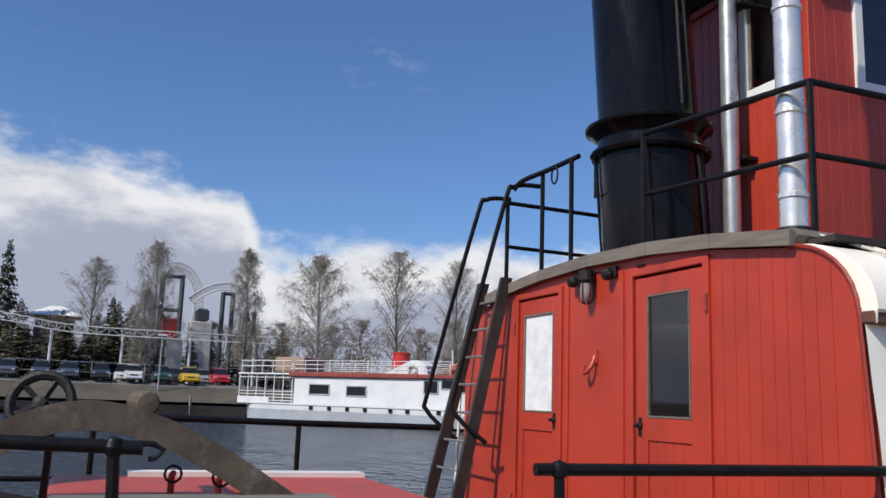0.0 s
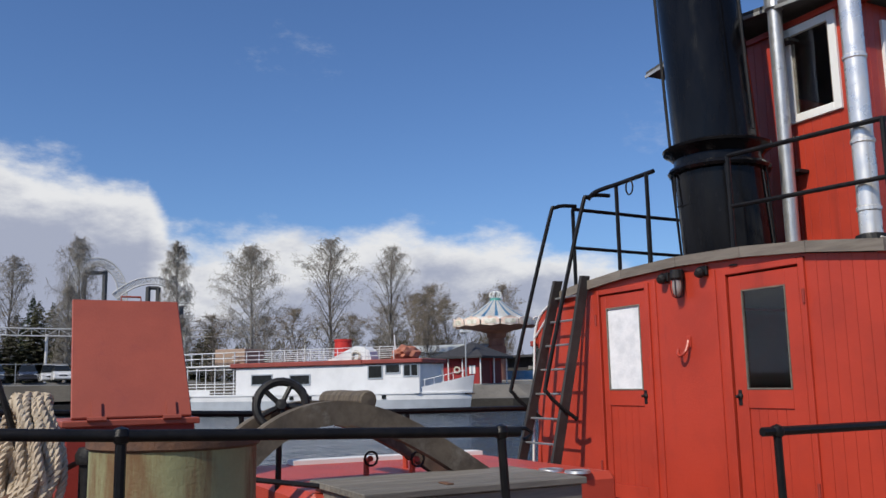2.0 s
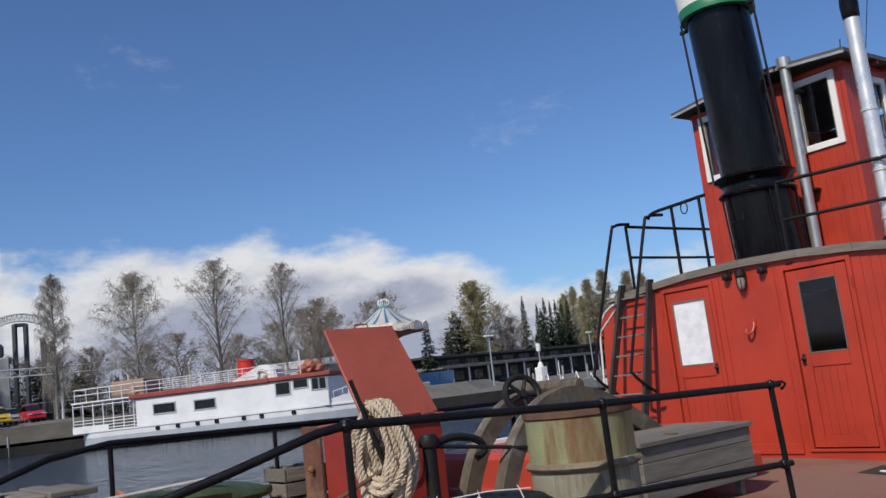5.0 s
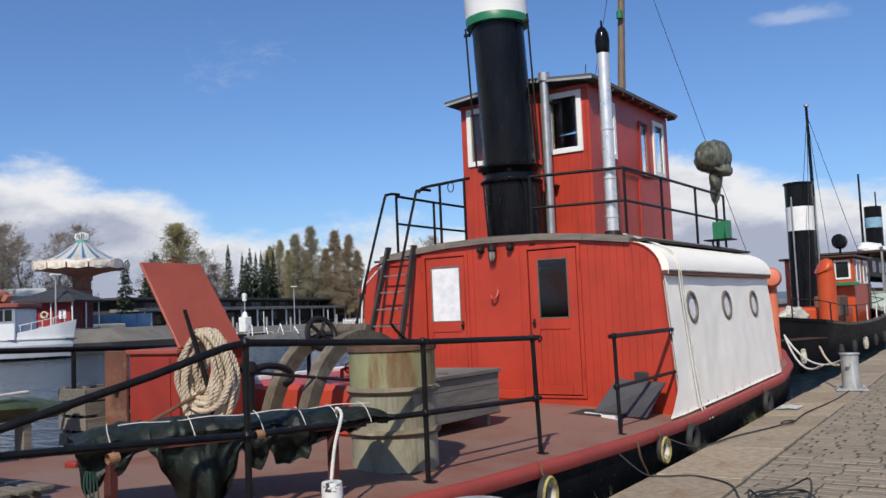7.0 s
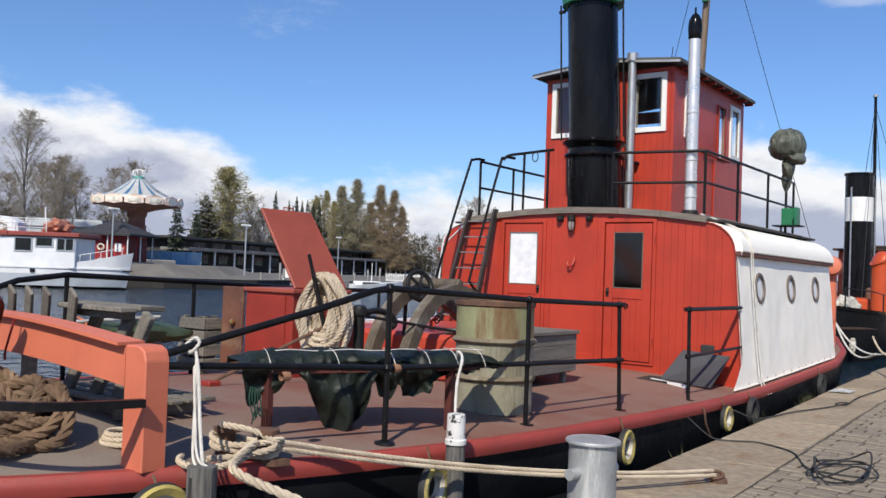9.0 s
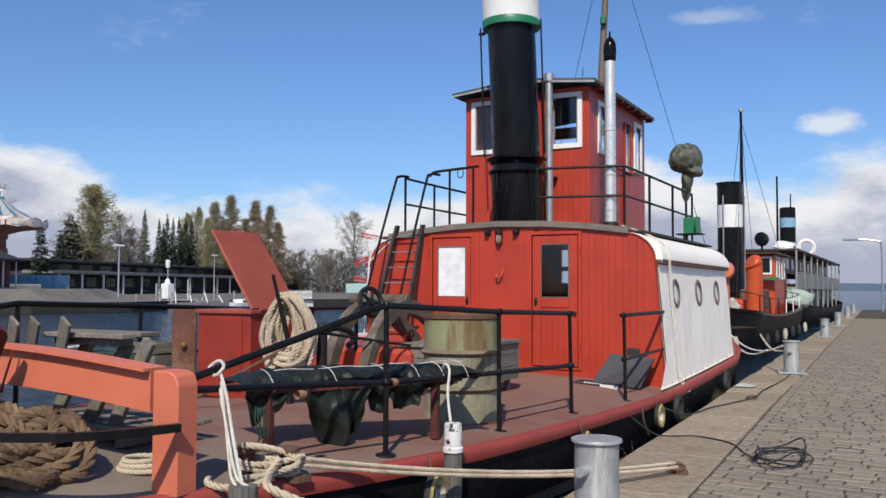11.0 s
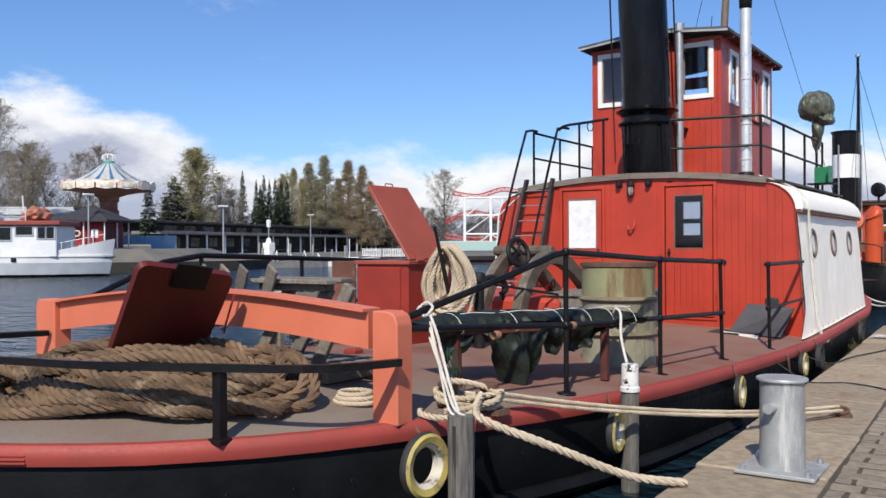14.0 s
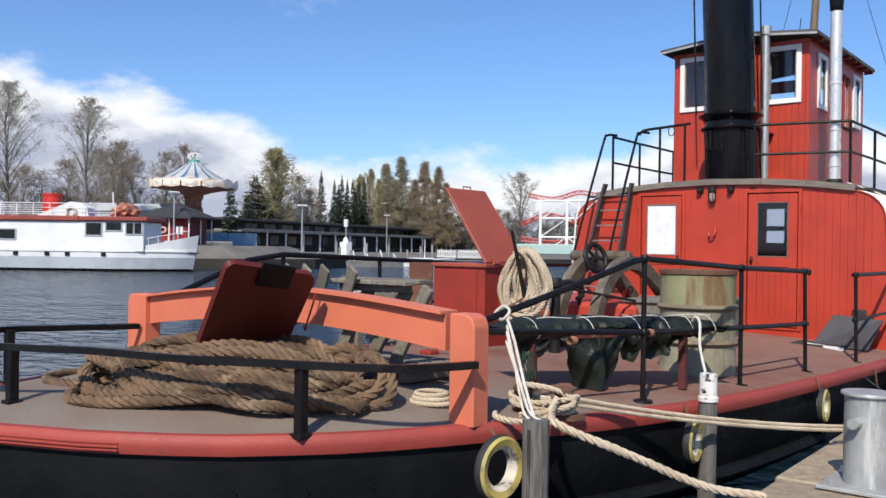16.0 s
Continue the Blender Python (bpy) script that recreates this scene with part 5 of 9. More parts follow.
part("stay_rod", tube([(-5.40, -0.62, 1.12), (-5.12, 0.75, 0.92)], 0.016, 6), IRON, tp)
part("lever", tube([(-5.60, -0.95, 0.95), (-5.62, -1.20, 1.70)], [0.026, 0.016], 6), IRON, tp, "slanting lever")
part("lever_post", tube([(-5.60, -0.95, 0.42), (-5.60, -0.95, 1.0)], 0.035, 8), IRON, tp)
b = bmesh.new()
rng = random.Random(5)
hc = thing("hanging_rope_coil", (-5.55, -1.0, 0.75), "pale manila rope coil hung on the towing post", "rope coil")
for k in range(27):
    off = -0.075 + 0.15 * (k / 26) + rng.uniform(-0.015, 0.015)
    w_, h_ = 0.10 + 0.20 * rng.random(), rng.uniform(0.27, 0.42)
    oy = rng.uniform(-0.04, 0.04)
    top_z = 1.50 + rng.uniform(-0.03, 0.02)
    pts = []
    for j in range(14):
        a = 2 * math.pi * j / 14
        u, v = oy + w_ * math.sin(a) * (0.78 - 0.24 * math.cos(a)), off + 0.03 * math.sin(3 * a + k)
        pts.append((-5.60 + u * 0.95 + v * 0.31, -0.98 + u * 0.31 - v * 0.95, top_z - h_ + h_ * math.cos(a)))
    part("rope_turn", rope(smoothline(pts, 3, True), 0.0245, bmesh.new(), True, 2.3), ROPE, hc)

# ---- drum, box, hatch board ----
HOOP = mat("grimy_hoop_paint", (0.20, 0.165, 0.11), (0.12, 0.09, 0.055), rough=0.75, scale=6, stain=(0.30, 0.275, 0.20), stain_at=(0.52, 0.66), stain_scale=4, bump=0.4)
dr = thing("oil_drum", (-3.97, -0.48, 0.33), "faded green rust-stained oil drum on the deck", "drum")
DC = (-3.97, -0.48, 0.0)
part("shell", lathe([(0.343, 0.335), (0.352, 0.35), (0.348, 0.37), (0.348, 0.66), (0.348, 0.99)], DC, 36), BARREL_LOW, dr, "dirty greyish lower shell with shade in its stain", smooth=True)
part("shell", lathe([(0.348, 0.99), (0.348, 1.29), (0.352, 1.31)], DC, 36), BARREL, dr, "faded green upper shell", smooth=True)
for z in (0.665, 0.99):
    part("rolling_hoop", lathe([(0.348, z - 0.03), (0.366, z - 0.02), (0.381, z), (0.366, z + 0.02), (0.348, z + 0.03)], DC, 36), HOOP, dr, "grimy rolling hoop", smooth=True)
part("rim", lathe([(0.348, 1.29), (0.362, 1.30), (0.362, 1.335), (0.345, 1.338), (0.338, 1.31)], DC, 36), RUST, dr, "rusty top rim", smooth=True)
part("head", lathe([(0, 1.305), (0.339, 1.305), (0.339, 1.29)], DC, 36), BARREL, dr)
part("chime", lathe([(0.343, 0.325), (0.360, 0.33), (0.360, 0.36), (0.348, 0.37)], DC, 36), RUST, dr)
part("bung", lathe([(0, 1.32), (0.03, 1.32), (0.03, 1.30)], (-3.85, -0.58, 0), 10), RUST, dr)

wb = thing("deck_box", (-4.9, 1.35, 0.45), "long grey stained plank box standing on the deck", "wooden box")
BX0, BX1, BY0, BY1 = -5.30, -4.46, 0.62, 2.03
for k, (z0, z1) in enumerate(((0.50, 0.65), (0.655, 0.80), (0.805, 0.92))):
    part("plank", box(BX1 - 0.024, BX1, BY0, BY1, z0, z1, 0.004), BOXWOOD, wb)
    part("plank", box(BX0 + 0.001, BX1 - 0.026, BY0 + 0.002, BY0 + 0.024, z0, z1, 0.004), BOXWOOD, wb)
    part("plank", box(BX0 + 0.001, BX1 - 0.026, BY1 - 0.024, BY1 - 0.002, z0, z1, 0.004), BOXWOOD, wb)
part("back_board", box(BX0 - 0.02, BX0, BY0, BY1, 0.5, 0.9, 0.004), BOXWOOD, wb)
for k in range(5):
    w = (BX1 - BX0 + 0.05) / 5
    part("lid_plank", box(BX0 - 0.02 + k * w + 0.0015, BX0 - 0.02 + (k + 1) * w - 0.0015, BY0 - 0.03, BY1 + 0.02, 0.925, 0.965, 0.005), BOXWOOD, wb)
for x in (BX0 + 0.08, BX1 - 0.14):
    for y in (BY0 + 0.08, BY1 - 0.14):
        part("foot", box(x, x + 0.06, y, y + 0.06, deckz(x, y) - 0.01, 0.505, 0.004), BOXWOOD, wb)
part("lid_hasp", box(-4.66, -4.54, 1.15, 1.19, 0.965, 0.975, 0.002), RUST, wb)

hb = thing("deck_hatch_lid", (-3.7, 3.6, 0.27), "dark grey hatch lid leaning open beside the deckhouse", "hatch lid")
q4 = [Vector(p) for p in ((-4.06, 3.50, 0.31), (-3.36, 3.40, 0.30), (-3.28, 3.86, 0.66), (-3.88, 3.86, 0.70))]
n4 = (q4[1] - q4[0]).cross(q4[3] - q4[0]).normalized() * 0.03
b = loft([q4, [p - n4 for p in q4]])
bmesh.ops.bevel(b, geom=b.edges[:], offset=0.005, segments=1, affect="EDGES")
part("board", b, mat("dark_grey_lid_paint", (0.055, 0.055, 0.06), (0.04, 0.04, 0.043), rough=0.6, scale=4, bump=0.2), hb)
part("edge_strip", loft([[(-4.10, 3.36, 0.285), (-3.60, 3.20, 0.265), (-3.60, 3.20, 0.325), (-4.10, 3.36, 0.345)], [(-4.09, 3.40, 0.285), (-3.59, 3.24, 0.265), (-3.59, 3.24, 0.325), (-4.09, 3.40, 0.345)]]), WHITE, hb, "white painted coaming edge")
# Solid dark slab on the deck; its colour stands for the hatchway's shade.
part("hatch_opening", box(-4.28, -3.62, 3.28, 3.75, 0.285, 0.335, 0.004), DARKIN, hb, "dark slab standing for the shaded hatchway")
part("lifting_handle", box(-3.66, -3.48, 3.86, 3.90, 0.66, 0.78, 0.02), RUBBER, hb)

# ---- tarpaulins, timber and clutter ----
tb = thing("rolled_tarpaulin", (-3.6, -2.3, 0.8), "dark green tarpaulin rolled and tied along the rail", "tarpaulin")


def bundle(line, rad, seed, seg=14):
    pts = smoothline(line, 10)
    rings = []
    for i, p in enumerate(pts):
        d = (pts[min(i + 1, len(pts) - 1)] - pts[max(i - 1, 0)]).normalized()
        u = Vector((0, 0, 1)) - d * d.z
        u.normalize()
        w = d.cross(u)
        f = i / (len(pts) - 1)
        r = rad * (0.35 + 0.65 * min(1, 6 * f, 6 * (1 - f)))
        rings.append([p + (u * math.cos(a) * 0.72 + w * math.sin(a) * 1.35) * r * (1 + 0.45 * noise.noise((f * 7 + seed, math.cos(a), math.sin(a) * 1.3)) + 0.2 * noise.noise((f * 25 + seed, 2 * math.cos(a), 2 * math.sin(a)))) for a in (2 * math.pi * k / seg for k in range(seg))])
    return loft(rings)


HANG = [(-3.86, 0.10), (-3.78, 0.27), (-3.70, 0.28), (-3.64, 0.20), (-3.55, 0.21), (-3.45, 0.12), (-3.34, 0.06), (-3.27, 0.10), (-3.18, 0.24), (-3.08, 0.40), (-2.98, 0.50), (-2.89, 0.57), (-2.80, 0.52), (-2.70, 0.40), (-2.62, 0.27), (-2.55, 0.11), (-2.48, 0.25), (-2.40, 0.28), (-2.33, 0.13), (-2.26, 0.22), (-2.15, 0.26), (-2.02, 0.22), (-1.93, 0.12), (-1.8, 0.09), (-1.6, 0.06), (-1.22, 0.03)]


def rail_x(y):
    return -3.66 + (y + 3.0) * 0.14


def cloth_line(y):
    """Place on the trestle under the sheet, for a y of HANG."""
    u = (y + 3.86) / 2.66
    return Vector((-4.36 + 0.94 * u, -3.06 + 1.80 * u, 0))


def draped_cloth():
    """A crumpled sheet thrown over the middle rail: a heaped top and a front edge that hangs by HANG."""
    b = bmesh.new()
    n, m = 190, 34
    g = []
    for i in range(n + 1):
        y = -3.86 + 2.66 * i / n
        fall = lerp_tab(HANG, y) * (1 + 0.10 * noise.noise((y * 9, 3, 0)))
        fat = (0.062 + 0.035 * noise.noise((y * 2.3, 1, 0)) + 0.022 * noise.noise((y * 7, 2, 0)) + 0.03 * math.exp(-((y + 3.1) / 0.35) ** 2)) * min(1, (y + 3.92) * 4, (-1.12 - y) * 2.2)
        row = []
        for j in range(m + 1):
            k = j / m
            if k < 0.5:
                a = math.pi * (1 - k * 2) * 0.95
                x, z = 0.27 * math.cos(a) - 0.19, 0.912 + 1.05 * fat * abs(math.sin(a)) ** 0.6 + 0.04 * (0.5 - k) - 0.05 * (k < 0.08)
            else:
                q = (k - 0.5) * 2
                x, z = 0.08 - 0.07 * q + 0.03 * math.sin(q * 7 + y * 3), 0.92 - fall * q
                x += 0.06 * math.sin(y * 21 + 2 * noise.noise((y * 3, 5, 0))) * q * min(1, fall * 4)
            e = min(1, 0.3 + k)
            d = Vector((noise.noise((y * 6, k * 4, 1)), noise.noise((y * 6, k * 4, 2)), noise.noise((y * 6, k * 4, 3)))) * 0.045 + Vector((noise.noise((y * 17, k * 11, 4)), 0, noise.noise((y * 17, k * 11, 5)))) * 0.022
            row.append(b.verts.new(cloth_line(y) + Vector((x * 0.88, -x * 0.47, z - 0.03)) + d * e))
        g.append(row)
    for i in range(n):
        for j in range(m):
            b.faces.new((g[i][j], g[i + 1][j], g[i + 1][j + 1], g[i][j + 1]))
    bmesh.ops.solidify(b, geom=b.faces[:], thickness=0.006)
    return b


part("sheet", draped_cloth(), TARP, tb, "dark green crumpled sheet with hanging folds", smooth=True)
for y in (-3.62, -2.98, -2.42, -2.05, -1.75, -1.45):
    p = cloth_line(y)
    part("lashing", tube(smoothline([(p.x + d * 0.88, p.y - d * 0.47 + e_, z) for d, e_, z in ((-0.16, 0.02, 0.985), (-0.04, 0.0, 0.985), (0.07, -0.01, 0.955), (0.125, 0.01, 0.87), (0.06, 0.03, 0.84))], 3), 0.0032, 5), ROPE_WH, tb, "pale blue-white lashing cord")
pts = []
for k in range(15):
    p = cloth_line(-3.55 + 0.155 * k)
    pts.append((p.x - 0.02, p.y + 0.02, 0.985 + 0.006 * math.sin(k * 1.7)))
part("lashing", tube(smoothline(pts, 3), 0.0036, 5), ROPE_WH, tb)
for y in (-3.27, -2.35):
    part("brown_tie", lathe([(0.028, -0.03), (0.031, 0.0), (0.028, 0.03)], (rail_x(y) + 0.0, y, 0.893), 12, (0.14, 1, 0)), mat("brown_tape", (0.30, 0.15, 0.08), rough=0.8), tb)
GCORD = mat("green_cord", (0.012, 0.055, 0.035), rough=0.7)
for k in range(5):
    part("green_cord_end", tube(smoothline([(-4.22 + 0.02 * k, -3.08, 0.76), (-4.20 + 0.015 * k, -3.11 + 0.012 * k, 0.68), (-4.18 + 0.015 * k, -3.09 + 0.02 * math.sin(k * 2), 0.57), (-4.20 + 0.02 * k, -3.10 + 0.02 * math.cos(k), 0.51 + 0.03 * k)], 4), 0.005, 5), GCORD, tb)
WOODRED = mat("dark_red_stained_wood", (0.10, 0.022, 0.016), (0.06, 0.015, 0.012), rough=0.7, scale=6)
bs = thing("trestle_frame", (-3.95, -2.2, 0.4), "low dark red wooden trestle under the tarpaulin", "trestle")
for y in (-3.60, -1.75):
    p = cloth_line(y)
    part("leg", box(p.x - 0.03, p.x + 0.03, p.y - 0.03, p.y + 0.03, 0.38, 0.84, 0.005), WOODRED, bs)
pa_, pb_ = cloth_line(-3.75), cloth_line(-1.45)
part("top_board", loft([[(q.x + dx * 0.88, q.y - dx * 0.47, z) for dx, z in ((-0.09, 0.83), (0.05, 0.83), (0.05, 0.86), (-0.09, 0.86))] for q in (pa_, pb_)]), WOODRED, bs)

ol = thing("olive_tarpaulin_roll", (-7.2, -2.0, 0.6), "olive tarpaulin roll tied with rope on the water-side deck", "tarpaulin")
part("roll", bundle([(-7.30, -3.4, 0.84), (-7.38, -2.6, 0.88), (-7.46, -1.9, 0.86), (-7.52, -1.08, 0.82)], 0.15, 11), TARP2, ol, smooth=True)
part("tie", tube([(-7.40 + 0.20 * math.sin(a), -2.45, 0.87 + 0.15 * math.cos(a)) for a in (2 * math.pi * k / 14 for k in range(14))], 0.012, 5, cyclic=True), mat("orange_cord", (0.55, 0.14, 0.05), rough=0.7), ol)
part("spar", tube([(-7.22, -3.3, 0.97), (-7.32, -1.6, 1.02)], 0.014, 6), ROPE_WH, ol, "pale spar on the roll")
for y in (-2.9, -1.6):
    part("trestle", box(-7.48, -7.33, y - 0.04, y + 0.04, 0.4, 0.78, 0.006), GREYWOOD, ol)

bn = thing("wooden_bench", (-5.4, -3.45, 0.5), "weathered grey bench of rough planks", "bench")
for k, (y, z, x0, x1) in enumerate(((-3.66, 1.225, -5.66, -4.88), (-3.52, 1.235, -5.70, -4.86), (-3.38, 1.225, -5.64, -4.94))):
    part("seat_plank", box(x0, x1, y, y + 0.125, z, z + 0.035, 0.006), GREYWOOD, bn)
part("under_plank", box(-5.62, -4.94, -3.60, -3.50, 1.175, 1.225, 0.005), GREYWOOD, bn)
for x, tilt in ((-5.62, 0.55), (-5.25, 0.6), (-5.02, 0.5)):
    part("leg", box(-0.05, 0.05, -0.025, 0.025, -0.50, 0.36, 0.006, m=Matrix.Translation((x + 0.06, -3.50, 0.90)) @ Matrix.Rotation(tilt, 4, "Y")), GREYWOOD, bn)
for k, (x, y) in enumerate(((-6.02, -3.80), (-5.86, -3.76), (-5.70, -3.72), (-5.46, -3.66))):
    part("back_slat", box(-0.055, 0.055, -0.012, 0.012, -0.20, 0.20, 0.005, m=Matrix.Translation((x, y, 1.19)) @ Matrix.Rotation(0.62, 4, "Y") @ Matrix.Rotation(0.3, 4, "X")), GREYWOOD, bn)
part("brace", box(-6.1, -5.2, -3.70, -3.67, 0.98, 1.05, 0.005), GREYWOOD, bn)
gr = thing("duckboard", (-5.3, -3.2, 0.5), "loose grey duckboard lying on the stern deck", "duckboard")
for k in range(5):
    part("slat", box(-5.95, -4.72, -3.62 + 0.14 * k, -3.52 + 0.14 * k, 0.60, 0.625, 0.004), GREYWOOD, gr)
for x in (-5.8, -4.95):
    part("bearer", box(x, x + 0.07, -3.64, -2.95, 0.51, 0.60, 0.004), GREYWOOD, gr)

wc_ = thing("wooden_crate", (-7.62, -0.7, 0.4), "open grey slatted wooden crate", "crate")
for z in (0.42, 0.57, 0.72, 0.86):
    part("slat", box(-7.85, -7.40, -0.97, -0.945, z, z + 0.12, 0.004), GREYWOOD, wc_)
    part("slat", box(-7.425, -7.40, -0.94, -0.45, z, z + 0.12, 0.004), GREYWOOD, wc_)
    part("slat", box(-7.85, -7.825, -0.94, -0.45, z, z + 0.12, 0.004), GREYWOOD, wc_)
for x in (-7.82, -7.48):
    part("post", box(x, x + 0.05, -0.94, -0.89, 0.38, 1.0, 0.004), GREYWOOD, wc_)

# ---- ropes on the stern ----
hw_ = thing("coiled_hawser", (-5.45, -4.8, 0.42), "thick old brown hawser coiled on the stern deck", "rope coil")
rng = random.Random(11)
for k in range(25):
    lvl = k / 24
    cx_, cy_ = -5.48 + rng.uniform(-0.09, 0.09), -4.80 + rng.uniform(-0.05, 0.05) + 0.08 * lvl
    ra, rb = rng.uniform(0.66, 1.02) - 0.10 * lvl * lvl, rng.uniform(0.16, 0.47) - 0.05 * lvl
    th = 0.44 + rng.uniform(-0.16, 0.16)
    ph, sq = rng.uniform(0, 6), rng.uniform(0.62, 0.95)
    pts = []
    for j in range(20):
        a = 2 * math.pi * j / 20
        c_, s_ = math.cos(a), math.sin(a)
        dx = ra * math.copysign(abs(c_) ** sq, c_) + 0.03 * math.sin(3 * a + ph)
        dy = rb * math.copysign(abs(s_) ** sq, s_) + 0.06 * math.sin(2 * a + ph)
        x, y = cx_ + dx * math.cos(th) - dy * math.sin(th), cy_ + dx * math.sin(th) + dy * math.cos(th)
        lift = 0.225 * lvl * (1 - 0.35 * abs(c_) ** 3) + 0.05 * math.sin(2 * a + ph) + 0.025 * math.sin(5 * a + 2 * ph)
        pts.append((x, y, deckz(x, y) + max(0.036, 0.05 + lift)))
    part("rope_turn", rope(smoothline(pts, 3, True), 0.037, bmesh.new(), True, 2.7), ROPE_BR, hw_)
for pts in ([(-6.20, -5.02, 0.60), (-6.42, -5.22, 0.53), (-6.75, -5.28, 0.50), (-7.10, -5.20, 0.49), (-7.34, -4.92, 0.47), (-7.30, -4.62, 0.47)],
            [(-6.05, -4.62, 0.74), (-5.75, -4.50, 0.79), (-5.45, -4.56, 0.78), (-5.15, -4.62, 0.72), (-4.85, -4.56, 0.66)],
            [(-4.95, -4.40, 0.70), (-4.72, -4.22, 0.78), (-4.52, -4.20, 0.68), (-4.46, -4.30, 0.52), (-4.62, -4.48, 0.48)],
            [(-5.10, -4.30, 0.66), (-4.86, -4.16, 0.80), (-4.62, -4.18, 0.74), (-4.52, -4.34, 0.58), (-4.68, -4.60, 0.50)],
            [(-5.20, -4.40, 0.70), (-4.94, -4.20, 0.82), (-4.72, -4.28, 0.76), (-4.62, -4.46, 0.60), (-4.80, -4.72, 0.51)]):
    part("rope_bight", rope(smoothline(pts, 6), 0.037, bmesh.new(), False, 2.7), ROPE_BR, hw_)
b = bmesh.new()
for k in range(3):
    pts = [(-4.41 + (0.15 - 0.02 * k) * math.cos(a), -3.90 + (0.12 - 0.01 * k) * math.sin(a), 0.475 + 0.028 * k) for a in (2 * math.pi * j / 12 for j in range(12))]
    rope(smoothline(pts, 3, True), 0.016, b, True)
solo("small_rope_coil", b, ROPE, "small pale rope coil beside the gallows post", "rope coil", at=(-4.32, -3.98, 0.45))
bt = thing("mooring_bitts", (-3.78, -3.48, 0.40), "pair of iron mooring bitts wound with rope", "bitts")
for x, y in ((-3.90, -3.53), (-3.68, -3.43)):
    part("bitt", lathe([(0.05, 0.38), (0.045, 0.55), (0.085, 0.565), (0.085, 0.59), (0, 0.60)], (x, y, 0), 14), RUST, bt, smooth=True)
part("base", loft([[(-4.0, -3.62, z), (-3.58, -3.44, z), (-3.55, -3.34, z), (-3.97, -3.50, z)] for z in (0.38, 0.42)]), RUST, bt)
bl_ = thing("bitt_lashing", (-3.78, -3.48, 0.42), "pale mooring rope wound round the bitts", "rope")
for k in range(3):
    pts = []
    for j in range(16):
        a = 2 * math.pi * j / 16
        u, v = (0.20 + 0.012 * k) * math.cos(a), (0.075 + 0.006 * k) * math.sin(2 * a if k % 2 else a)
        pts.append((-3.79 + u * 0.91 - v * 0.41, -3.48 + u * 0.41 + v * 0.91, 0.455 + 0.032 * k + 0.02 * math.sin(a * 2 + k)))
    part("rope_turn", rope(smoothline(pts, 3, True), 0.019, bmesh.new(), True), ROPE, bl_)
part("rope_turn", rope(smoothline([(-3.92, -3.56, 0.60), (-3.80, -3.62, 0.62), (-3.66, -3.50, 0.58), (-3.58, -3.44, 0.50), (-3.66, -3.62, 0.46), (-3.78, -3.78, 0.45)], 5), 0.020), ROPE, bl_)
part("rope_tail", rope(smoothline([(-3.62, -3.62, 0.46), (-3.60, -3.82, 0.44), (-3.72, -3.92, 0.435), (-3.87, -3.90, 0.44), (-3.93, -3.84, 0.45)], 5), 0.021), ROPE, bl_)
for k, (e0, e1) in enumerate((((-3.60, -3.38, 0.52), (-2.06, -0.20, 0.09)), ((-3.62, -3.40, 0.485), (-2.03, -0.23, 0.062)))):
    m_ = [Vector(e0).lerp(Vector(e1), f) - Vector((0, 0, (0.080 - 0.008 * k) * 4 * f * (1 - f))) for f in (j / 10 for j in range(11))]
    solo("mooring_line", rope(smoothline(m_, 3), 0.016), ROPE, "pale mooring line from the bitts to a ring on the quay", "rope", "mooring lines")
m_ = [Vector((-3.66, -3.52, 0.53)), Vector((-3.58, -3.72, 0.47)), Vector((-3.43, -3.84, 0.43)), Vector((-3.10, -3.60, 0.27)), Vector((-2.74, -3.30, 0.08)), Vector((-2.46, -3.06, 0.025))]
solo("mooring_line", rope(smoothline(m_, 5), 0.027), ROPE, "thick pale mooring line slanting down to the quay wall", "rope", "mooring lines")
for pts, r in (([(-3.86, -3.83, 1.08), (-3.77, -3.87, 0.94), (-3.64, -3.95, 0.70), (-3.53, -4.01, 0.52), (-3.49, -4.03, 0.49)], 0.010), ([(-3.88, -3.80, 0.92), (-3.72, -3.90, 0.72), (-3.56, -4.0, 0.51), (-3.51, -4.02, 0.49)], 0.009), ([(-3.86, -3.82, 1.02), (-3.74, -3.91, 0.80), (-3.60, -4.02, 0.55), (-3.53, -4.05, 0.49)], 0.008), ([(-3.85, -3.84, 0.98), (-3.70, -3.94, 0.76), (-3.55, -4.03, 0.54), (-3.47, -4.02, 0.49)], 0.008), ([(-3.88, -3.84, 1.05), (-3.95, -3.83, 1.09), (-3.90, -3.80, 1.14), (-3.84, -3.82, 1.11), (-3.87, -3.85, 1.06), (-3.94, -3.80, 1.06), (-3.92, -3.78, 1.12)], 0.010)):
    solo("white_lanyard", rope(smoothline(pts, 5), r), ROPE_WH, "thin white lanyard tied between rail and pile", "rope", "lanyards")
solo("white_lanyard", rope(smoothline([(-3.50, -1.72, 0.95), (-3.46, -1.76, 0.99), (-3.42, -1.76, 0.94), (-3.36, -1.90, 0.78), (-3.24, -2.08, 0.60)], 5), 0.011), ROPE_WH, "thin white lanyard tied between rail and pile", "rope", "lanyards")


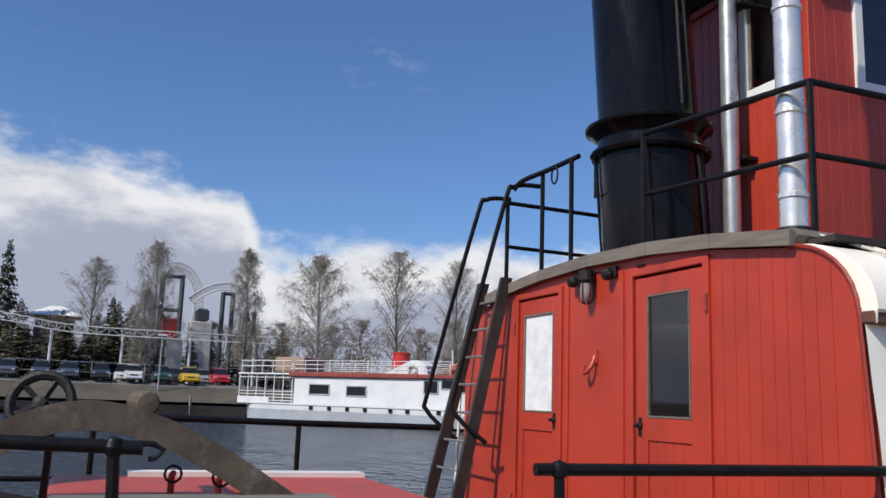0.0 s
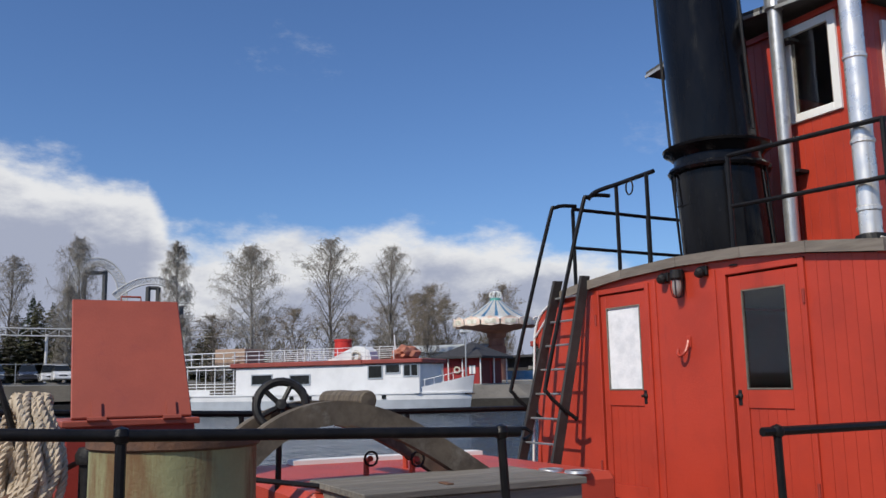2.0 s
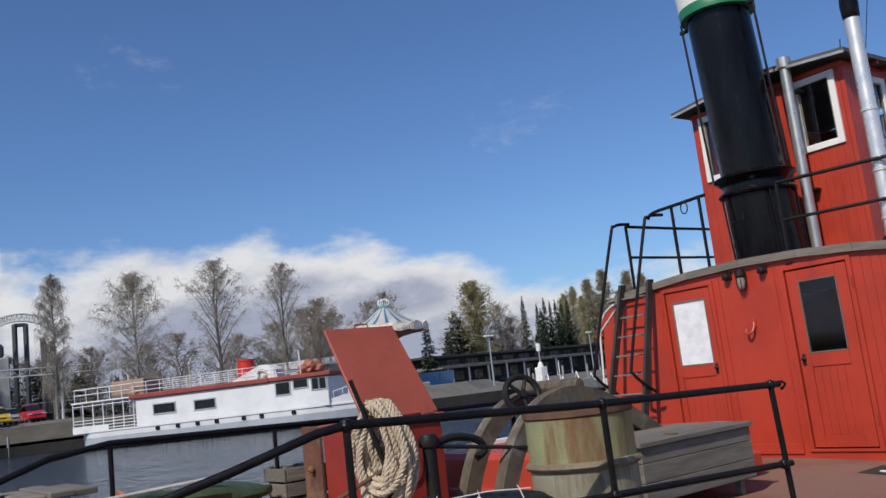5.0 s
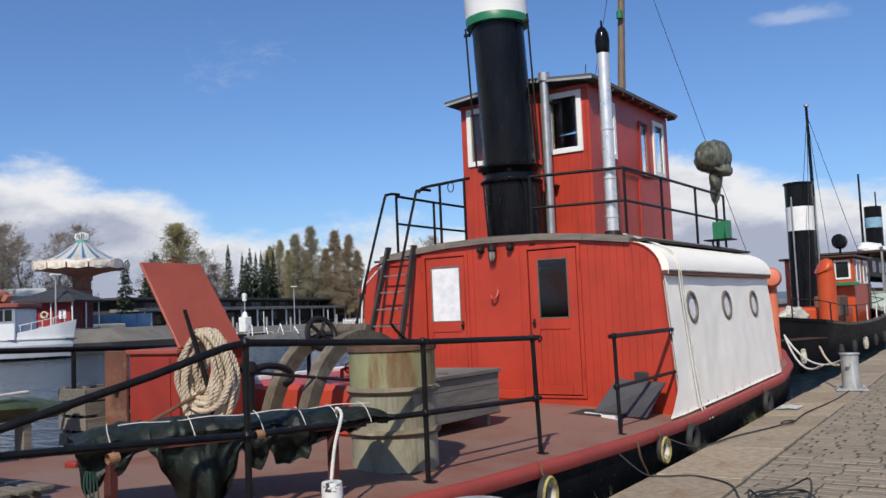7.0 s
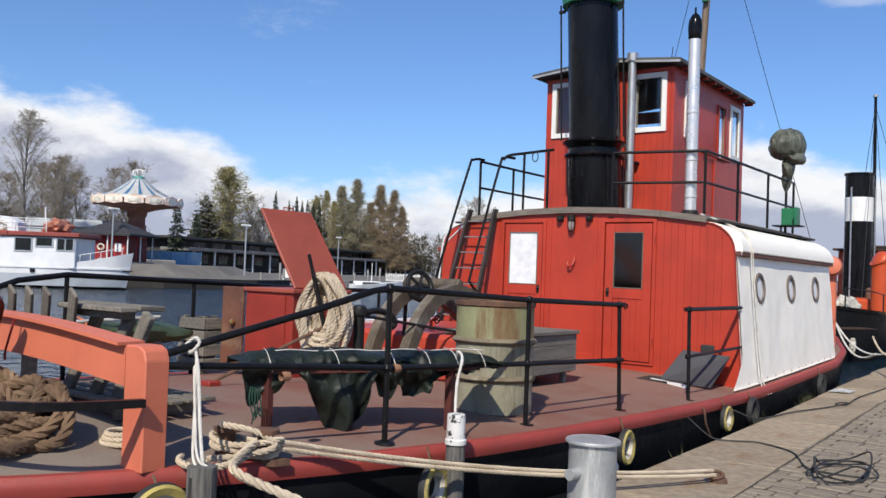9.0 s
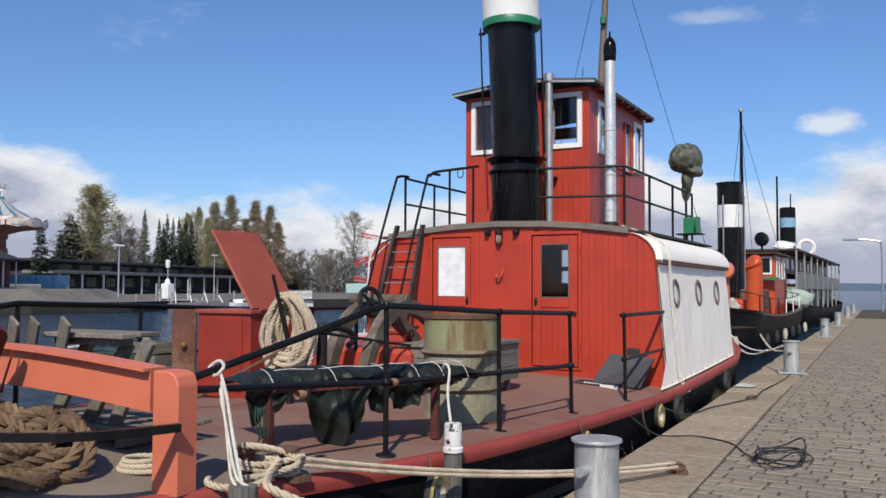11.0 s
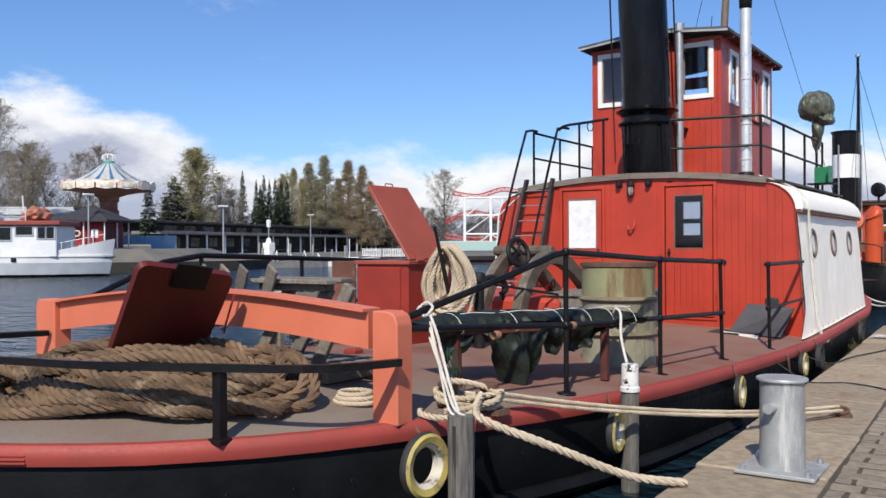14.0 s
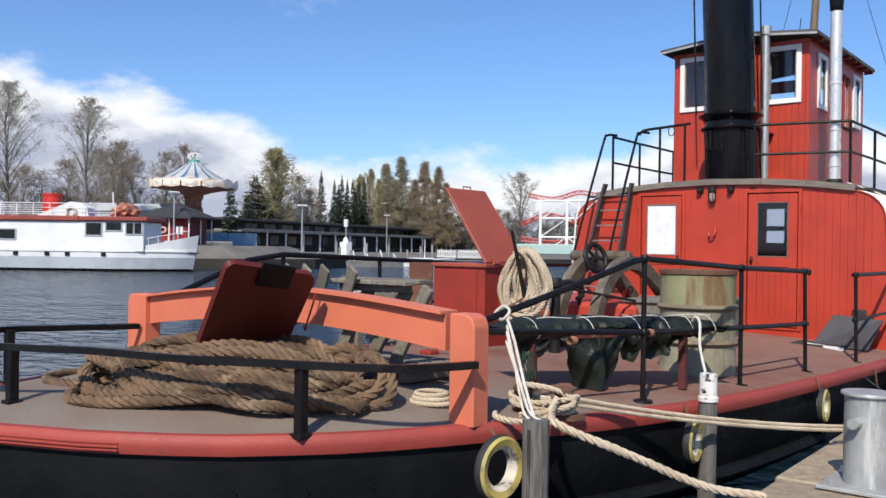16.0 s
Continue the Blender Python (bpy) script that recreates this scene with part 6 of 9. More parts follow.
# ---- piles, fenders and bollards ----
def pile(x, y, top, r, cap):
    e = thing("mooring_pile", (x, y, WZ), "grey split timber pile with white iron cap" if cap else "grey split timber mooring pile", "pile", "mooring piles")
    zs = [top - (0.20 if cap else 0), 0.1, -0.3, -1.2]
    rings = []
    for z in zs:
        rings.append([(x + r * 1.05 * math.cos(a) * (1 + 0.12 * noise.noise((a * 2, z * 3, x))), y + r * math.sin(a) * (1 + 0.12 * noise.noise((a * 2, z * 3, y))), z) for a in (2 * math.pi * k / 12 for k in range(12))])
    part("timber", loft(rings), POSTWOOD, e)
    if cap:
        part("cap", lathe([(0, top), (r * 0.95, top - 0.005), (r * 1.0, top - 0.02), (r * 1.02, top - 0.17), (r * 1.18, top - 0.18), (r * 1.18, top - 0.21), (r * 0.9, top - 0.215)], (x, y, 0), 18), mat("chipped_white_cap", (0.72, 0.71, 0.68), (0.62, 0.6, 0.57), rough=0.55, stain=(0.03, 0.03, 0.03), stain_at=(0.54, 0.57), stain_scale=13, bump=0.2), e, "chipped white painted cap", smooth=True)
    else:
        part("split_face", box(x - 0.012, x + 0.012, y - r * 1.0, y - r * 0.9, -0.2, top - 0.05, 0.003), mat("dark_crack", (0.035, 0.03, 0.027), rough=0.9), e)
    return e


pile(-3.20, -2.12, 0.605, 0.064, True)
pile(-3.49, -4.04, 0.495, 0.078, False)


def tyre(x, y, z, R, nrm, painted=True):
    e = thing("fender_tyre", (x, y, z), "old tyre fender painted yellow and white" if painted else "plain black rubber tyre fender", "tyre", "tyre fenders")
    R2 = R
    part("tread", lathe([(R2 - 0.045, -0.018), (R2, -0.015), (R2 + 0.004, 0.0), (R2, 0.02), (R2 - 0.006, 0.032)], (x, y, z), 32, nrm), RUBBER, e, smooth=True)
    part("sidewall", lathe([(R2 - 0.004, 0.032), (R2 - 0.02, 0.048), (R2 - 0.060, 0.036)], (x, y, z), 32, nrm), YELLOW if painted else RUBBER, e, smooth=True)
    part("inner_rim", lathe([(R2 - 0.060, 0.036), (R2 - 0.085, 0.012), (R2 - 0.080, -0.034)], (x, y, z), 32, nrm), TYREWHITE if painted else RUBBER, e, "chalky white inner edge", smooth=True)
    part("hanging_rope", tube([(x - 0.02, y, z + R * 0.9), (x - 0.06, y, rimz(y) + 0.03)], 0.008, 5), ROPE_BR, e)


tyre(-3.66, -4.18, 0.205, 0.195, (0.99, -0.12, 0))
tyre(-3.25, -2.30, 0.12, 0.165, (0.99, 0.10, 0))
tyre(-3.06, 0.35, 0.05, 0.165, (0.99, 0.08, 0))
tyre(-2.975, 2.85, 0.04, 0.15, (1, 0, 0))
tyre(-2.955, 3.75, 0.03, 0.17, (1, 0, 0), False)
tyre(-2.96, 7.2, 0.05, 0.18, (1, 0, 0), False)
solo("hanging_chain", tube(smoothline([(-3.12, 2.2, 0.24), (-3.02, 2.25, 0.2), (-3.0, 2.28, 0.05), (-2.98, 2.4, -0.12)], 6), 0.012, 5), RUST, "rusty chain hanging over the gunwale", "chain")


def bollard(x, y, r=0.144, h=0.62):
    e = thing("quay_bollard", (x, y, 0), "grey painted steel mooring bollard with cross pin", "bollard", "quay bollards")
    part("column", lathe([(r * 1.0, 0.02), (r * 0.98, h - 0.05)], (x, y, 0), 28), GREYPAINT, e, smooth=True)
    part("head", lathe([(r * 0.98, h - 0.05), (r * 0.99, h - 0.022), (r * 1.13, h - 0.018), (r * 1.13, h - 0.004), (r * 1.11, h), (0, h + 0.002)], (x, y, 0), 28), GREYPAINT, e, smooth=True)
    part("pin", tube([(x - 0.045, y - 0.205, h - 0.185), (x + 0.045, y + 0.205, h - 0.185)], 0.034, 14), GREYPAINT, e, smooth=True)
    part("base_plate", box(x - 0.25, x + 0.25, y - 0.25, y + 0.25, 0.004, 0.03, 0.006), GREYPAINT, e)
    for dx in (-0.2, 0.2):
        for dy in (-0.2, 0.2):
            part("bolt", lathe([(0.022, 0.03), (0.022, 0.055), (0.012, 0.056), (0.012, 0.075), (0, 0.075)], (x + dx, y + dy, 0), 6), STEEL, e)
    return e


BL = bollard(-2.05, -2.34)
for y in (9.9, 24.0, 34.0, 46.0, 58.0):
    copy_thing(BL, pose(edge_x(y) + (0.66 if y < 10 else 0.50), y, 0, 0, 0, 12))
rg = thing("mooring_ring", (-2.04, -0.2, 0.02), "rusty iron mooring ring set in the quay edge", "ring")
part("eye_bolt", lathe([(0.07, 0), (0.065, 0.03), (0.03, 0.06), (0, 0.065)], (-2.02, -0.18, 0.0), 10), RUST, rg)
part("ring", tube([(-2.05 + 0.07 * math.cos(a), -0.2 + 0.05 * math.sin(a), 0.06 + 0.02 * math.sin(a)) for a in (2 * math.pi * k / 14 for k in range(14))], 0.014, 6, cyclic=True), RUST, rg)
rng = random.Random(2)
b = bmesh.new()
pts = [(-3.0, 1.75, 0.17), (-2.72, 1.62, 0.03), (-2.55, 1.64, 0.015), (-2.28, 1.76, 0.015), (-1.9, 1.5, 0.015), (-1.66, 0.95, 0.015), (-1.5, 0.8, 0.015)]
for k in range(26):
    a = k * 0.9
    pts.append((-1.33 + (0.16 + 0.10 * rng.random()) * math.cos(a), 0.85 + (0.38 + 0.15 * rng.random()) * math.sin(a), 0.02 + 0.05 * rng.random() + (0.10 if k % 9 == 4 else 0)))
tube(smoothline(pts, 5), 0.008, 5, bm=b)
solo("black_cable", b, RUBBER, "tangled black cable lying on the quay", "cable", at=(-1.4, 0.9, 0))
b = tube(smoothline([(-3.0, 3.1, 0.12), (-2.76, 3.25, 0.02), (-2.68, 3.6, 0.015), (-2.60, 4.2, 0.015), (-2.38, 5.05, 0.015), (-2.28, 5.3, 0.03), (-2.22, 5.45, 0.05), (-2.34, 5.55, 0.03), (-2.36, 5.38, 0.02), (-2.26, 5.6, 0.015), (-2.30, 6.6, 0.015), (-2.22, 8.4, 0.015), (-2.27, 10.3, 0.015)], 6), 0.009, 5)
solo("black_cable", b, RUBBER, "black cable running along the quay edge with a loop", "cable", at=(-2.3, 6.0, 0))
b = bmesh.new()
rows_ = [[b.verts.new((-2.80 + 0.10 * i + 0.02 * noise.noise((i, j, 0)), 6.95 + 0.11 * j + 0.03 * noise.noise((i, j, 3)), 0.012 + 0.035 * abs(noise.noise((i * 0.7, j * 0.7, 8))))) for i in range(4)] for j in range(5)]
for p, q in zip(rows_, rows_[1:]):
    for k in range(3):
        b.faces.new((p[k], p[k + 1], q[k + 1], q[k]))
bmesh.ops.solidify(b, geom=b.faces[:], thickness=0.004)
solo("plastic_scrap", b, WHITE, "crumpled white plastic scrap on the quay edge", "litter", at=(-2.7, 7.2, 0))
b = bmesh.new()
for k in range(420):
    y = rng.uniform(3.6, 7.4) if k < 330 else rng.uniform(-0.5, 11)
    x = edge_x(y) - 0.035 - 0.05 * rng.random()
    h = rng.uniform(0.12, 0.34) * (0.6 + 0.5 * math.sin(y * 2.3))
    lean = Vector((rng.uniform(-0.10, 0.05), rng.uniform(-0.12, 0.12), 0))
    p, w = Vector((x, y, -0.26)), 0.006
    m_, t_ = p + lean * 0.4 + Vector((0, 0, h * 0.6)), p + lean + Vector((0, 0, h))
    q = [b.verts.new(p + Vector((0, -w, 0))), b.verts.new(p + Vector((0, w, 0))), b.verts.new(m_ + Vector((0, w * 0.8, 0))), b.verts.new(m_ - Vector((0, w * 0.8, 0)))]
    b.faces.new(q)
    b.faces.new((q[3], q[2], b.verts.new(t_)))
solo("dry_grass", b, mat("dry_grass_blades", (0.26, 0.23, 0.10), (0.15, 0.16, 0.06), rough=0.9, scale=4, island=0.3), "dry grass growing out of the quay wall", "grass", kind="stuff", at=(-2.8, 5.0, -0.3))


# ---- vessels moored further along the quay ----
def hull_shape(cx, y0, y1, beam, z_rim, z_bow, inset=0.1):
    """Double-ended hull: list of rings for a loft, and a function for its half width."""
    def hw(y):
        f = (y - y0) / (y1 - y0)
        return beam / 2 * max(0.03, min(1, (f / 0.16) ** 0.6, ((1 - f) / 0.22) ** 0.75))

    def rz(y):
        f = (y - y0) / (y1 - y0)
        return z_rim + (z_bow - z_rim) * abs(2 * f - 1) ** 2.2
    ys = [y0 + (y1 - y0) * k / 40 for k in range(41)]

    def ring(dz, ins):
        return [(cx + max(hw(y) - ins, 0.02), y, (rz(y) + dz) if dz is not None else WZ - 0.3) for y in ys] + [(cx - max(hw(y) - ins, 0.02), y, (rz(y) + dz) if dz is not None else WZ - 0.3) for y in ys[::-1]]
    return ring, hw, rz


ORANGE = mat("orange_red_paint", (0.54, 0.078, 0.018), (0.46, 0.062, 0.015), rough=0.4, scale=2, bump=0.1)
BLUEB = mat("pale_blue_paint", (0.25, 0.45, 0.58), rough=0.5)
GREYW = mat("greyish_white_paint", (0.30, 0.29, 0.275), (0.22, 0.215, 0.20), rough=0.7, scale=2, stain=(0.15, 0.135, 0.12), stain_at=(0.58, 0.75), streak=True)
WOODB = mat("dark_varnished_wood", (0.07, 0.04, 0.025), (0.05, 0.03, 0.02), rough=0.5, scale=4)
TARPG = mat("pale_green_tarpaulin", (0.38, 0.44, 0.36), (0.3, 0.36, 0.3), rough=0.6, scale=2, bump=0.5, bscale=4)

t2 = thing("second_tugboat", (-6.2, 25, WZ), "black-hulled tug with orange deckhouse and banded funnel", "boat")
ring, hw2, rz2 = hull_shape(-6.15, 15.5, 34.0, 4.2, 0.72, 1.2)
part("hull", loft([ring(0.0, 0), ring(-0.3, 0.03), ring(None, 0.25)], caps=False), HULL, t2, smooth=True)
part("bulwark_rail", loft([ring(-0.03, -0.03), ring(0.05, -0.04), ring(0.05, 0.10), ring(-0.03, 0.10)], caps=False), BLACK, t2)
part("deck", prism([(x, y) for x, y, z in ring(0, 0.05)], "z", 0.50, 0.56), WOODB, t2)
F2 = (-6.35, 27.2, 0)
part("funnel", lathe([(0.49, 0.5), (0.47, 3.98)], F2, 28), BLACK, t2, "black funnel with white band", smooth=True)
part("funnel_band", lathe([(0.475, 3.98), (0.48, 4.85)], F2, 28), WHITE, t2, "broad white band", smooth=True)
part("funnel_top", lathe([(0.475, 4.85), (0.475, 5.66), (0.52, 5.67), (0.52, 5.73), (0.42, 5.74)], F2, 28), BLACK, t2, smooth=True)
for a in (0.2, 2.6, 4.4):
    part("funnel_pipe", tube([(F2[0] + 0.53 * math.cos(a), 27.2 + 0.53 * math.sin(a), 0.6), (F2[0] + 0.53 * math.cos(a), 27.2 + 0.53 * math.sin(a), 5.2)], 0.03, 6), STEEL, t2)
part("mast", tube([(-6.05, 28.4, 0.6), (-6.1, 28.4, 8.75)], [0.09, 0.05], 8), BLACK, t2)
part("masthead", lathe([(0, 0), (0.09, 0.03), (0.09, 0.12), (0, 0.15)], (-6.1, 28.4, 8.7), 8), STEEL, t2)
for y, x in ((24.0, -5.6), (32.0, -6.1), (30.5, -4.4), (29.6, -7.2)):
    part("stay", tube([(-6.1, 28.4, 8.4), (x, y, 1.0)], 0.012, 4), IRON, t2)
part("engine_house", box(-7.3, -5.0, 22.6, 28.3, 0.55, 1.25, 0.08), ORANGE, t2, "low orange engine house")
part("deckhouse", box(-7.3, -4.92, 28.5, 32.3, 0.55, 2.98, 0.05), ORANGE, t2, "orange-red deckhouse")
part("deckhouse_roof", box(-7.45, -4.78, 28.25, 32.6, 2.98, 3.06, 0.02), WOODB, t2, "dark roof edge")
for y in (29.1, 30.7):
    w = part("window", box(-4.915, -4.90, y, y + 0.7, 2.1, 2.8, 0), DARKGLASS, t2)
    for a, b_, c, d in ((y - 0.09, y, 2.01, 2.89), (y + 0.7, y + 0.79, 2.01, 2.89), (y, y + 0.7, 2.8, 2.89), (y, y + 0.7, 2.01, 2.1)):
        part("frame", box(-4.915, -4.88, a, b_, c, d, 0.005), WHITE, w)
for x in (-6.9, -5.5):
    w = part("window", box(x, x + 0.42, 28.485, 28.5, 2.25, 2.82, 0), DARKGLASS, t2)
    for a, b_, c, d in ((x - 0.07, x, 2.18, 2.89), (x + 0.42, x + 0.49, 2.18, 2.89), (x, x + 0.42, 2.82, 2.89), (x, x + 0.42, 2.18, 2.25)):
        part("frame", box(a, b_, 28.47, 28.5, c, d, 0.005), WHITE, w)
part("side_lamp_box", box(-5.75, -4.75, 28.1, 28.46, 1.95, 2.07, 0.01), GREENP, t2, "green side-lamp shelf")
part("dark_door", box(-4.915, -4.89, 31.6, 32.15, 0.7, 2.5, 0.01), WOODB, t2)
VX, VY, VH = -4.75, 22.3, 2.45
part("cowl_vent", tube(smoothline([(VX, VY, 0.55), (VX, VY, 1.4), (VX, VY, VH - 0.25), (VX - 0.03, VY - 0.04, VH), (VX - 0.12, VY - 0.12, VH + 0.10)], 5), [0.27] * 13 + [0.28, 0.30, 0.31, 0.31, 0.29, 0.25, 0.2, 0.12], 16), ORANGE, t2, "fat orange cowl ventilator", smooth=True)
part("searchlight", lathe([(0, -0.25), (0.25, -0.2), (0.30, 0.0), (0.27, 0.22), (0, 0.26)], (-5.75, 31.2, 3.72), 16, (0, -1, 0.2)), BLACK, t2, smooth=True)
part("searchlight_stand", tube([(-5.75, 31.2, 3.05), (-5.75, 31.2, 3.5)], 0.05, 6), IRON, t2)
b = bmesh.new()
bmesh.ops.create_icosphere(b, subdivisions=3, radius=0.5)
for v in b.verts:
    v.co = Vector((-5.0, 18.6, 0.98)) + Vector((v.co.x * 0.75, v.co.y * 1.6, v.co.z * 0.75)) * (1 + 0.3 * noise.noise(v.co * 4))
part("deck_cover", b, TYREWHITE, t2, "grey-white tarpaulin over gear on the after deck", smooth=True)
part("rust_box", box(-5.6, -4.8, 24.6, 26.2, 0.9, 1.6, 0.05), RUST, t2)
for k in range(8):
    y = 17.3 + 2.1 * k
    part("fender", lathe([(0, -0.2), (0.06, -0.17), (0.085, 0), (0.06, 0.17), (0, 0.2)], (-6.15 + hw2(y) + 0.08, y, 0.10), 10), TYREWHITE if k % 3 == 0 else RUBBER, t2)
    part("rail_post", tube([(-6.15 + hw2(y) - 0.12, y, rz2(y)), (-6.15 + hw2(y) - 0.12, y, rz2(y) + 0.55)], 0.022, 6), WHITE if k > 3 else IRON, t2)
part("rail", tube([(-6.15 + hw2(y) - 0.12, y, rz2(y) + 0.55) for y in (17.3 + 1.05 * k for k in range(15))], 0.016, 6), IRON, t2)

t3 = thing("passenger_steamer", (-6.6, 52, WZ), "old two-decked grey-white passenger steamer", "ship")
ring3, hw3, rz3 = hull_shape(-6.9, 35.0, 71.0, 4.6, 0.55, 1.1)
part("hull", loft([ring3(0.0, 0), ring3(-0.3, 0.03), ring3(None, 0.25)], caps=False), HULL, t3, smooth=True)
part("lower_deck_wall", box(-8.4, -5.5, 38, 66, 0.5, 1.9, 0.05), WOODB, t3)
part("upper_deck_wall", box(-8.3, -5.8, 39, 65, 2.4, 3.45, 0.05), WOODB, t3)
part("deck_side_screen", box(-5.06, -5.0, 37, 66.5, 1.72, 2.45, 0.01), GREYW, t3, "grey-white canvas deck screen")
part("promenade_deck", box(-9.0, -5.0, 37, 66.5, 1.62, 1.72, 0.02), GREYW, t3)
part("roof", box(-9.0, -4.95, 37.5, 66.5, 3.48, 3.60, 0.03), WOODB, t3, "dark awning roof")
for k in range(9):
    y = 37.2 + 3.6 * k
    part("pillar", tube([(-5.03, y, 0.4), (-5.03, y, 3.5)], 0.05, 6), GREYW, t3)
for k in range(12):
    y = 39.6 + 2.1 * k
    w = part("window", box(-5.79, -5.77, y, y + 1.1, 2.65, 3.2, 0), DARKGLASS, t3)
    for a, b_ in (((y - 0.1, y), (y + 1.1, y + 1.2)) if k % 4 == 3 else ()):
        part("frame", box(-5.80, -5.74, a, b_, 2.55, 3.3, 0.005), WHITE, w)
    w = part("window", box(-5.49, -5.47, y, y + 0.9, 1.0, 1.6, 0), DARKGLASS, t3)
for k in range(2):
    part("side_hatch", box(-5.47, -5.44, 45 + 11 * k, 47 + 11 * k, 0.6, 1.6, 0.01), WHITE, t3)
part("cargo_cover", bundle([(-5.1, 35.4, 0.95), (-5.15, 37.0, 1.25), (-5.2, 38.9, 0.95)], 0.55, 31), TARPG, t3, "pale green tarpaulin over deck cargo", smooth=True)
F3 = (-6.43, 46.2, 0)
part("funnel", lathe([(0.44, 3.5), (0.44, 5.2)], F3, 24), BLACK, t3, "black funnel with pale blue band", smooth=True)
part("funnel_band", lathe([(0.445, 5.2), (0.445, 5.75)], F3, 24), BLUEB, t3, "pale blue band", smooth=True)
part("funnel_top", lathe([(0.44, 5.75), (0.44, 6.35), (0.38, 6.37)], F3, 24), BLACK, t3, smooth=True)
part("steam_pipe", tube([(-6.3, 46.6, 3.5), (-6.3, 46.6, 7.2)], 0.04, 6), BLACK, t3)
part("mast", tube([(-6.76, 44.4, 1.0), (-6.76, 44.4, 8.0)], [0.08, 0.05], 8), BLACK, t3)
part("lifebuoy", lathe([(0.42, -0.08), (0.54, 0), (0.42, 0.08), (0.32, 0), (0.42, -0.08)], (-5.6, 48.0, 4.1), 20, (0.3, -1, 0)), WHITE, t3, "white ring", smooth=True)
part("lifeboat", bundle([(-5.95, 39.6, 3.72), (-5.95, 41.0, 3.85), (-5.95, 42.6, 3.72)], 0.38, 41), WHITE, t3, "white covered lifeboat", smooth=True)
part("awning_edge", box(-6.2, -5.2, 47.0, 50.0, 3.6, 3.72, 0.03), ORANGE, t3)
for y in (11.5, 14.6):
    m_ = [Vector((-4.6, 15.8, 0.7)).lerp(Vector((edge_x(y) + 0.35, y if y < 12 else 9.9, 0.42)), f) - Vector((0, 0, 0.35 * 4 * f * (1 - f))) for f in (j / 10 for j in range(11))]
    solo("mooring_line", rope(smoothline(m_, 2), 0.022), ROPE_WH, "pale mooring line from the second tug to a bollard", "rope", "mooring lines")
m_ = [Vector((-3.1, 12.0, 0.62)).lerp(Vector((-2.42, 9.9, 0.42)), f) - Vector((0, 0, 0.12 * 4 * f * (1 - f))) for f in (j / 8 for j in range(9))]
solo("mooring_line", rope(smoothline(m_, 3), 0.02), ROPE, "pale bow line of the red tug to a bollard", "rope", "mooring lines")
lp = thing("quay_lamp", (1.0, 62, 0), "tall grey street lamp on the quay", "street lamp")
part("pole", tube(smoothline([(-2.0, 64, 0), (-2.0, 64, 4.6), (-2.3, 63.9, 5.2), (-3.6, 63.7, 5.35)], 5), 0.07, 8), STEEL, lp)
part("lantern", box(-4.6, -3.5, 63.55, 63.85, 5.28, 5.42, 0.04), STEEL, lp)

# ---- far shore ----
GRASS = mat("trodden_bank", (0.065, 0.056, 0.043), (0.10, 0.088, 0.068), rough=0.95, scale=0.4, bump=0.5, bscale=5)
QWALL = mat("dark_quay_wall", (0.032, 0.029, 0.025), (0.020, 0.018, 0.016), rough=0.9, scale=0.6, bump=0.5, bscale=3)
GRAVEL = mat("pale_gravel_apron", (0.165, 0.152, 0.132), (0.115, 0.107, 0.094), rough=0.95, scale=0.5, bump=0.4, bscale=4)
LOT = mat("grey_car_park_asphalt", (0.13, 0.125, 0.118), (0.10, 0.097, 0.092), rough=0.9, scale=0.25, bump=0.4, bscale=4)
LZ = 0.75
PZ = 1.45
shore = [(-83, -400), (-83, -20), (-82.5, 10), (-80, 21), (-73, 29), (-62, 29.5), (-57, 34), (-55.5, 42), (-58, 49), (-59.5, 57), (-57, 66), (-52, 76), (-46, 92), (-42, 140), (-55, 400)]
SZ = 0.36
inner = [(-91, -400), (-91, -20), (-90, 12), (-86, 27), (-76, 36), (-66, 38), (-64.5, 41), (-63.5, 46), (-66, 52), (-67, 58), (-65, 68), (-60, 79), (-54, 95), (-50, 141), (-63, 400)]
b = bmesh.new()
rows_ = [[b.verts.new((x, y, z)) for x, y in line] for line, z in ((shore, -2), (shore, SZ), (inner, LZ))]
for p, q in zip(rows_, rows_[1:]):
    for k in range(len(p) - 1):
        b.faces.new((p[k], p[k + 1], q[k + 1], q[k]))
for k in range(len(inner) - 1):
    f0, f1 = k / (len(inner) - 1), (k + 1) / (len(inner) - 1)
    b.faces.new((rows_[2][k], rows_[2][k + 1], b.verts.new((-900, -400 + 800 * f1, LZ)), b.verts.new((-900, -400 + 800 * f0, LZ))))
solo("far_ground", b, GRAVEL, "pale gravel harbour apron on the far shore", "ground", kind="structure")
solo("far_quay_wall", loft([[(x + ox, y, z) for x, y in shore] for ox, z in ((0.4, SZ - 0.25), (0.4, -2), (-0.2, -2), (-0.2, SZ + 0.06), (0.4, SZ + 0.06), (0.4, SZ - 0.25))], closed=False, caps=False), QWALL, "dark stone wall of the far quay", "wall", kind="structure")
knoll_low = [(-60.5, 32.5), (-58.5, 37), (-59, 43), (-64, 52), (-82, 56), (-92, 42), (-84, 27), (-73, 30.2)]
knoll_top = [(-62, 32.6), (-61, 37), (-62, 43), (-67, 49.5), (-80, 52), (-88, 42), (-82, 31), (-73, 33)]
solo("pavilion_knoll", loft([[(x, y, SZ - 0.12) for x, y in knoll_low], [(x, y, PZ) for x, y in knoll_top]]), GRAVEL, "gently raised gravel ground round the pavilion", "ground", kind="structure")
terrace = [(-87.0, -400), (-87.0, -20), (-86.8, 10), (-85.0, 18), (-89, 25), (-300, 40), (-300, -400)]
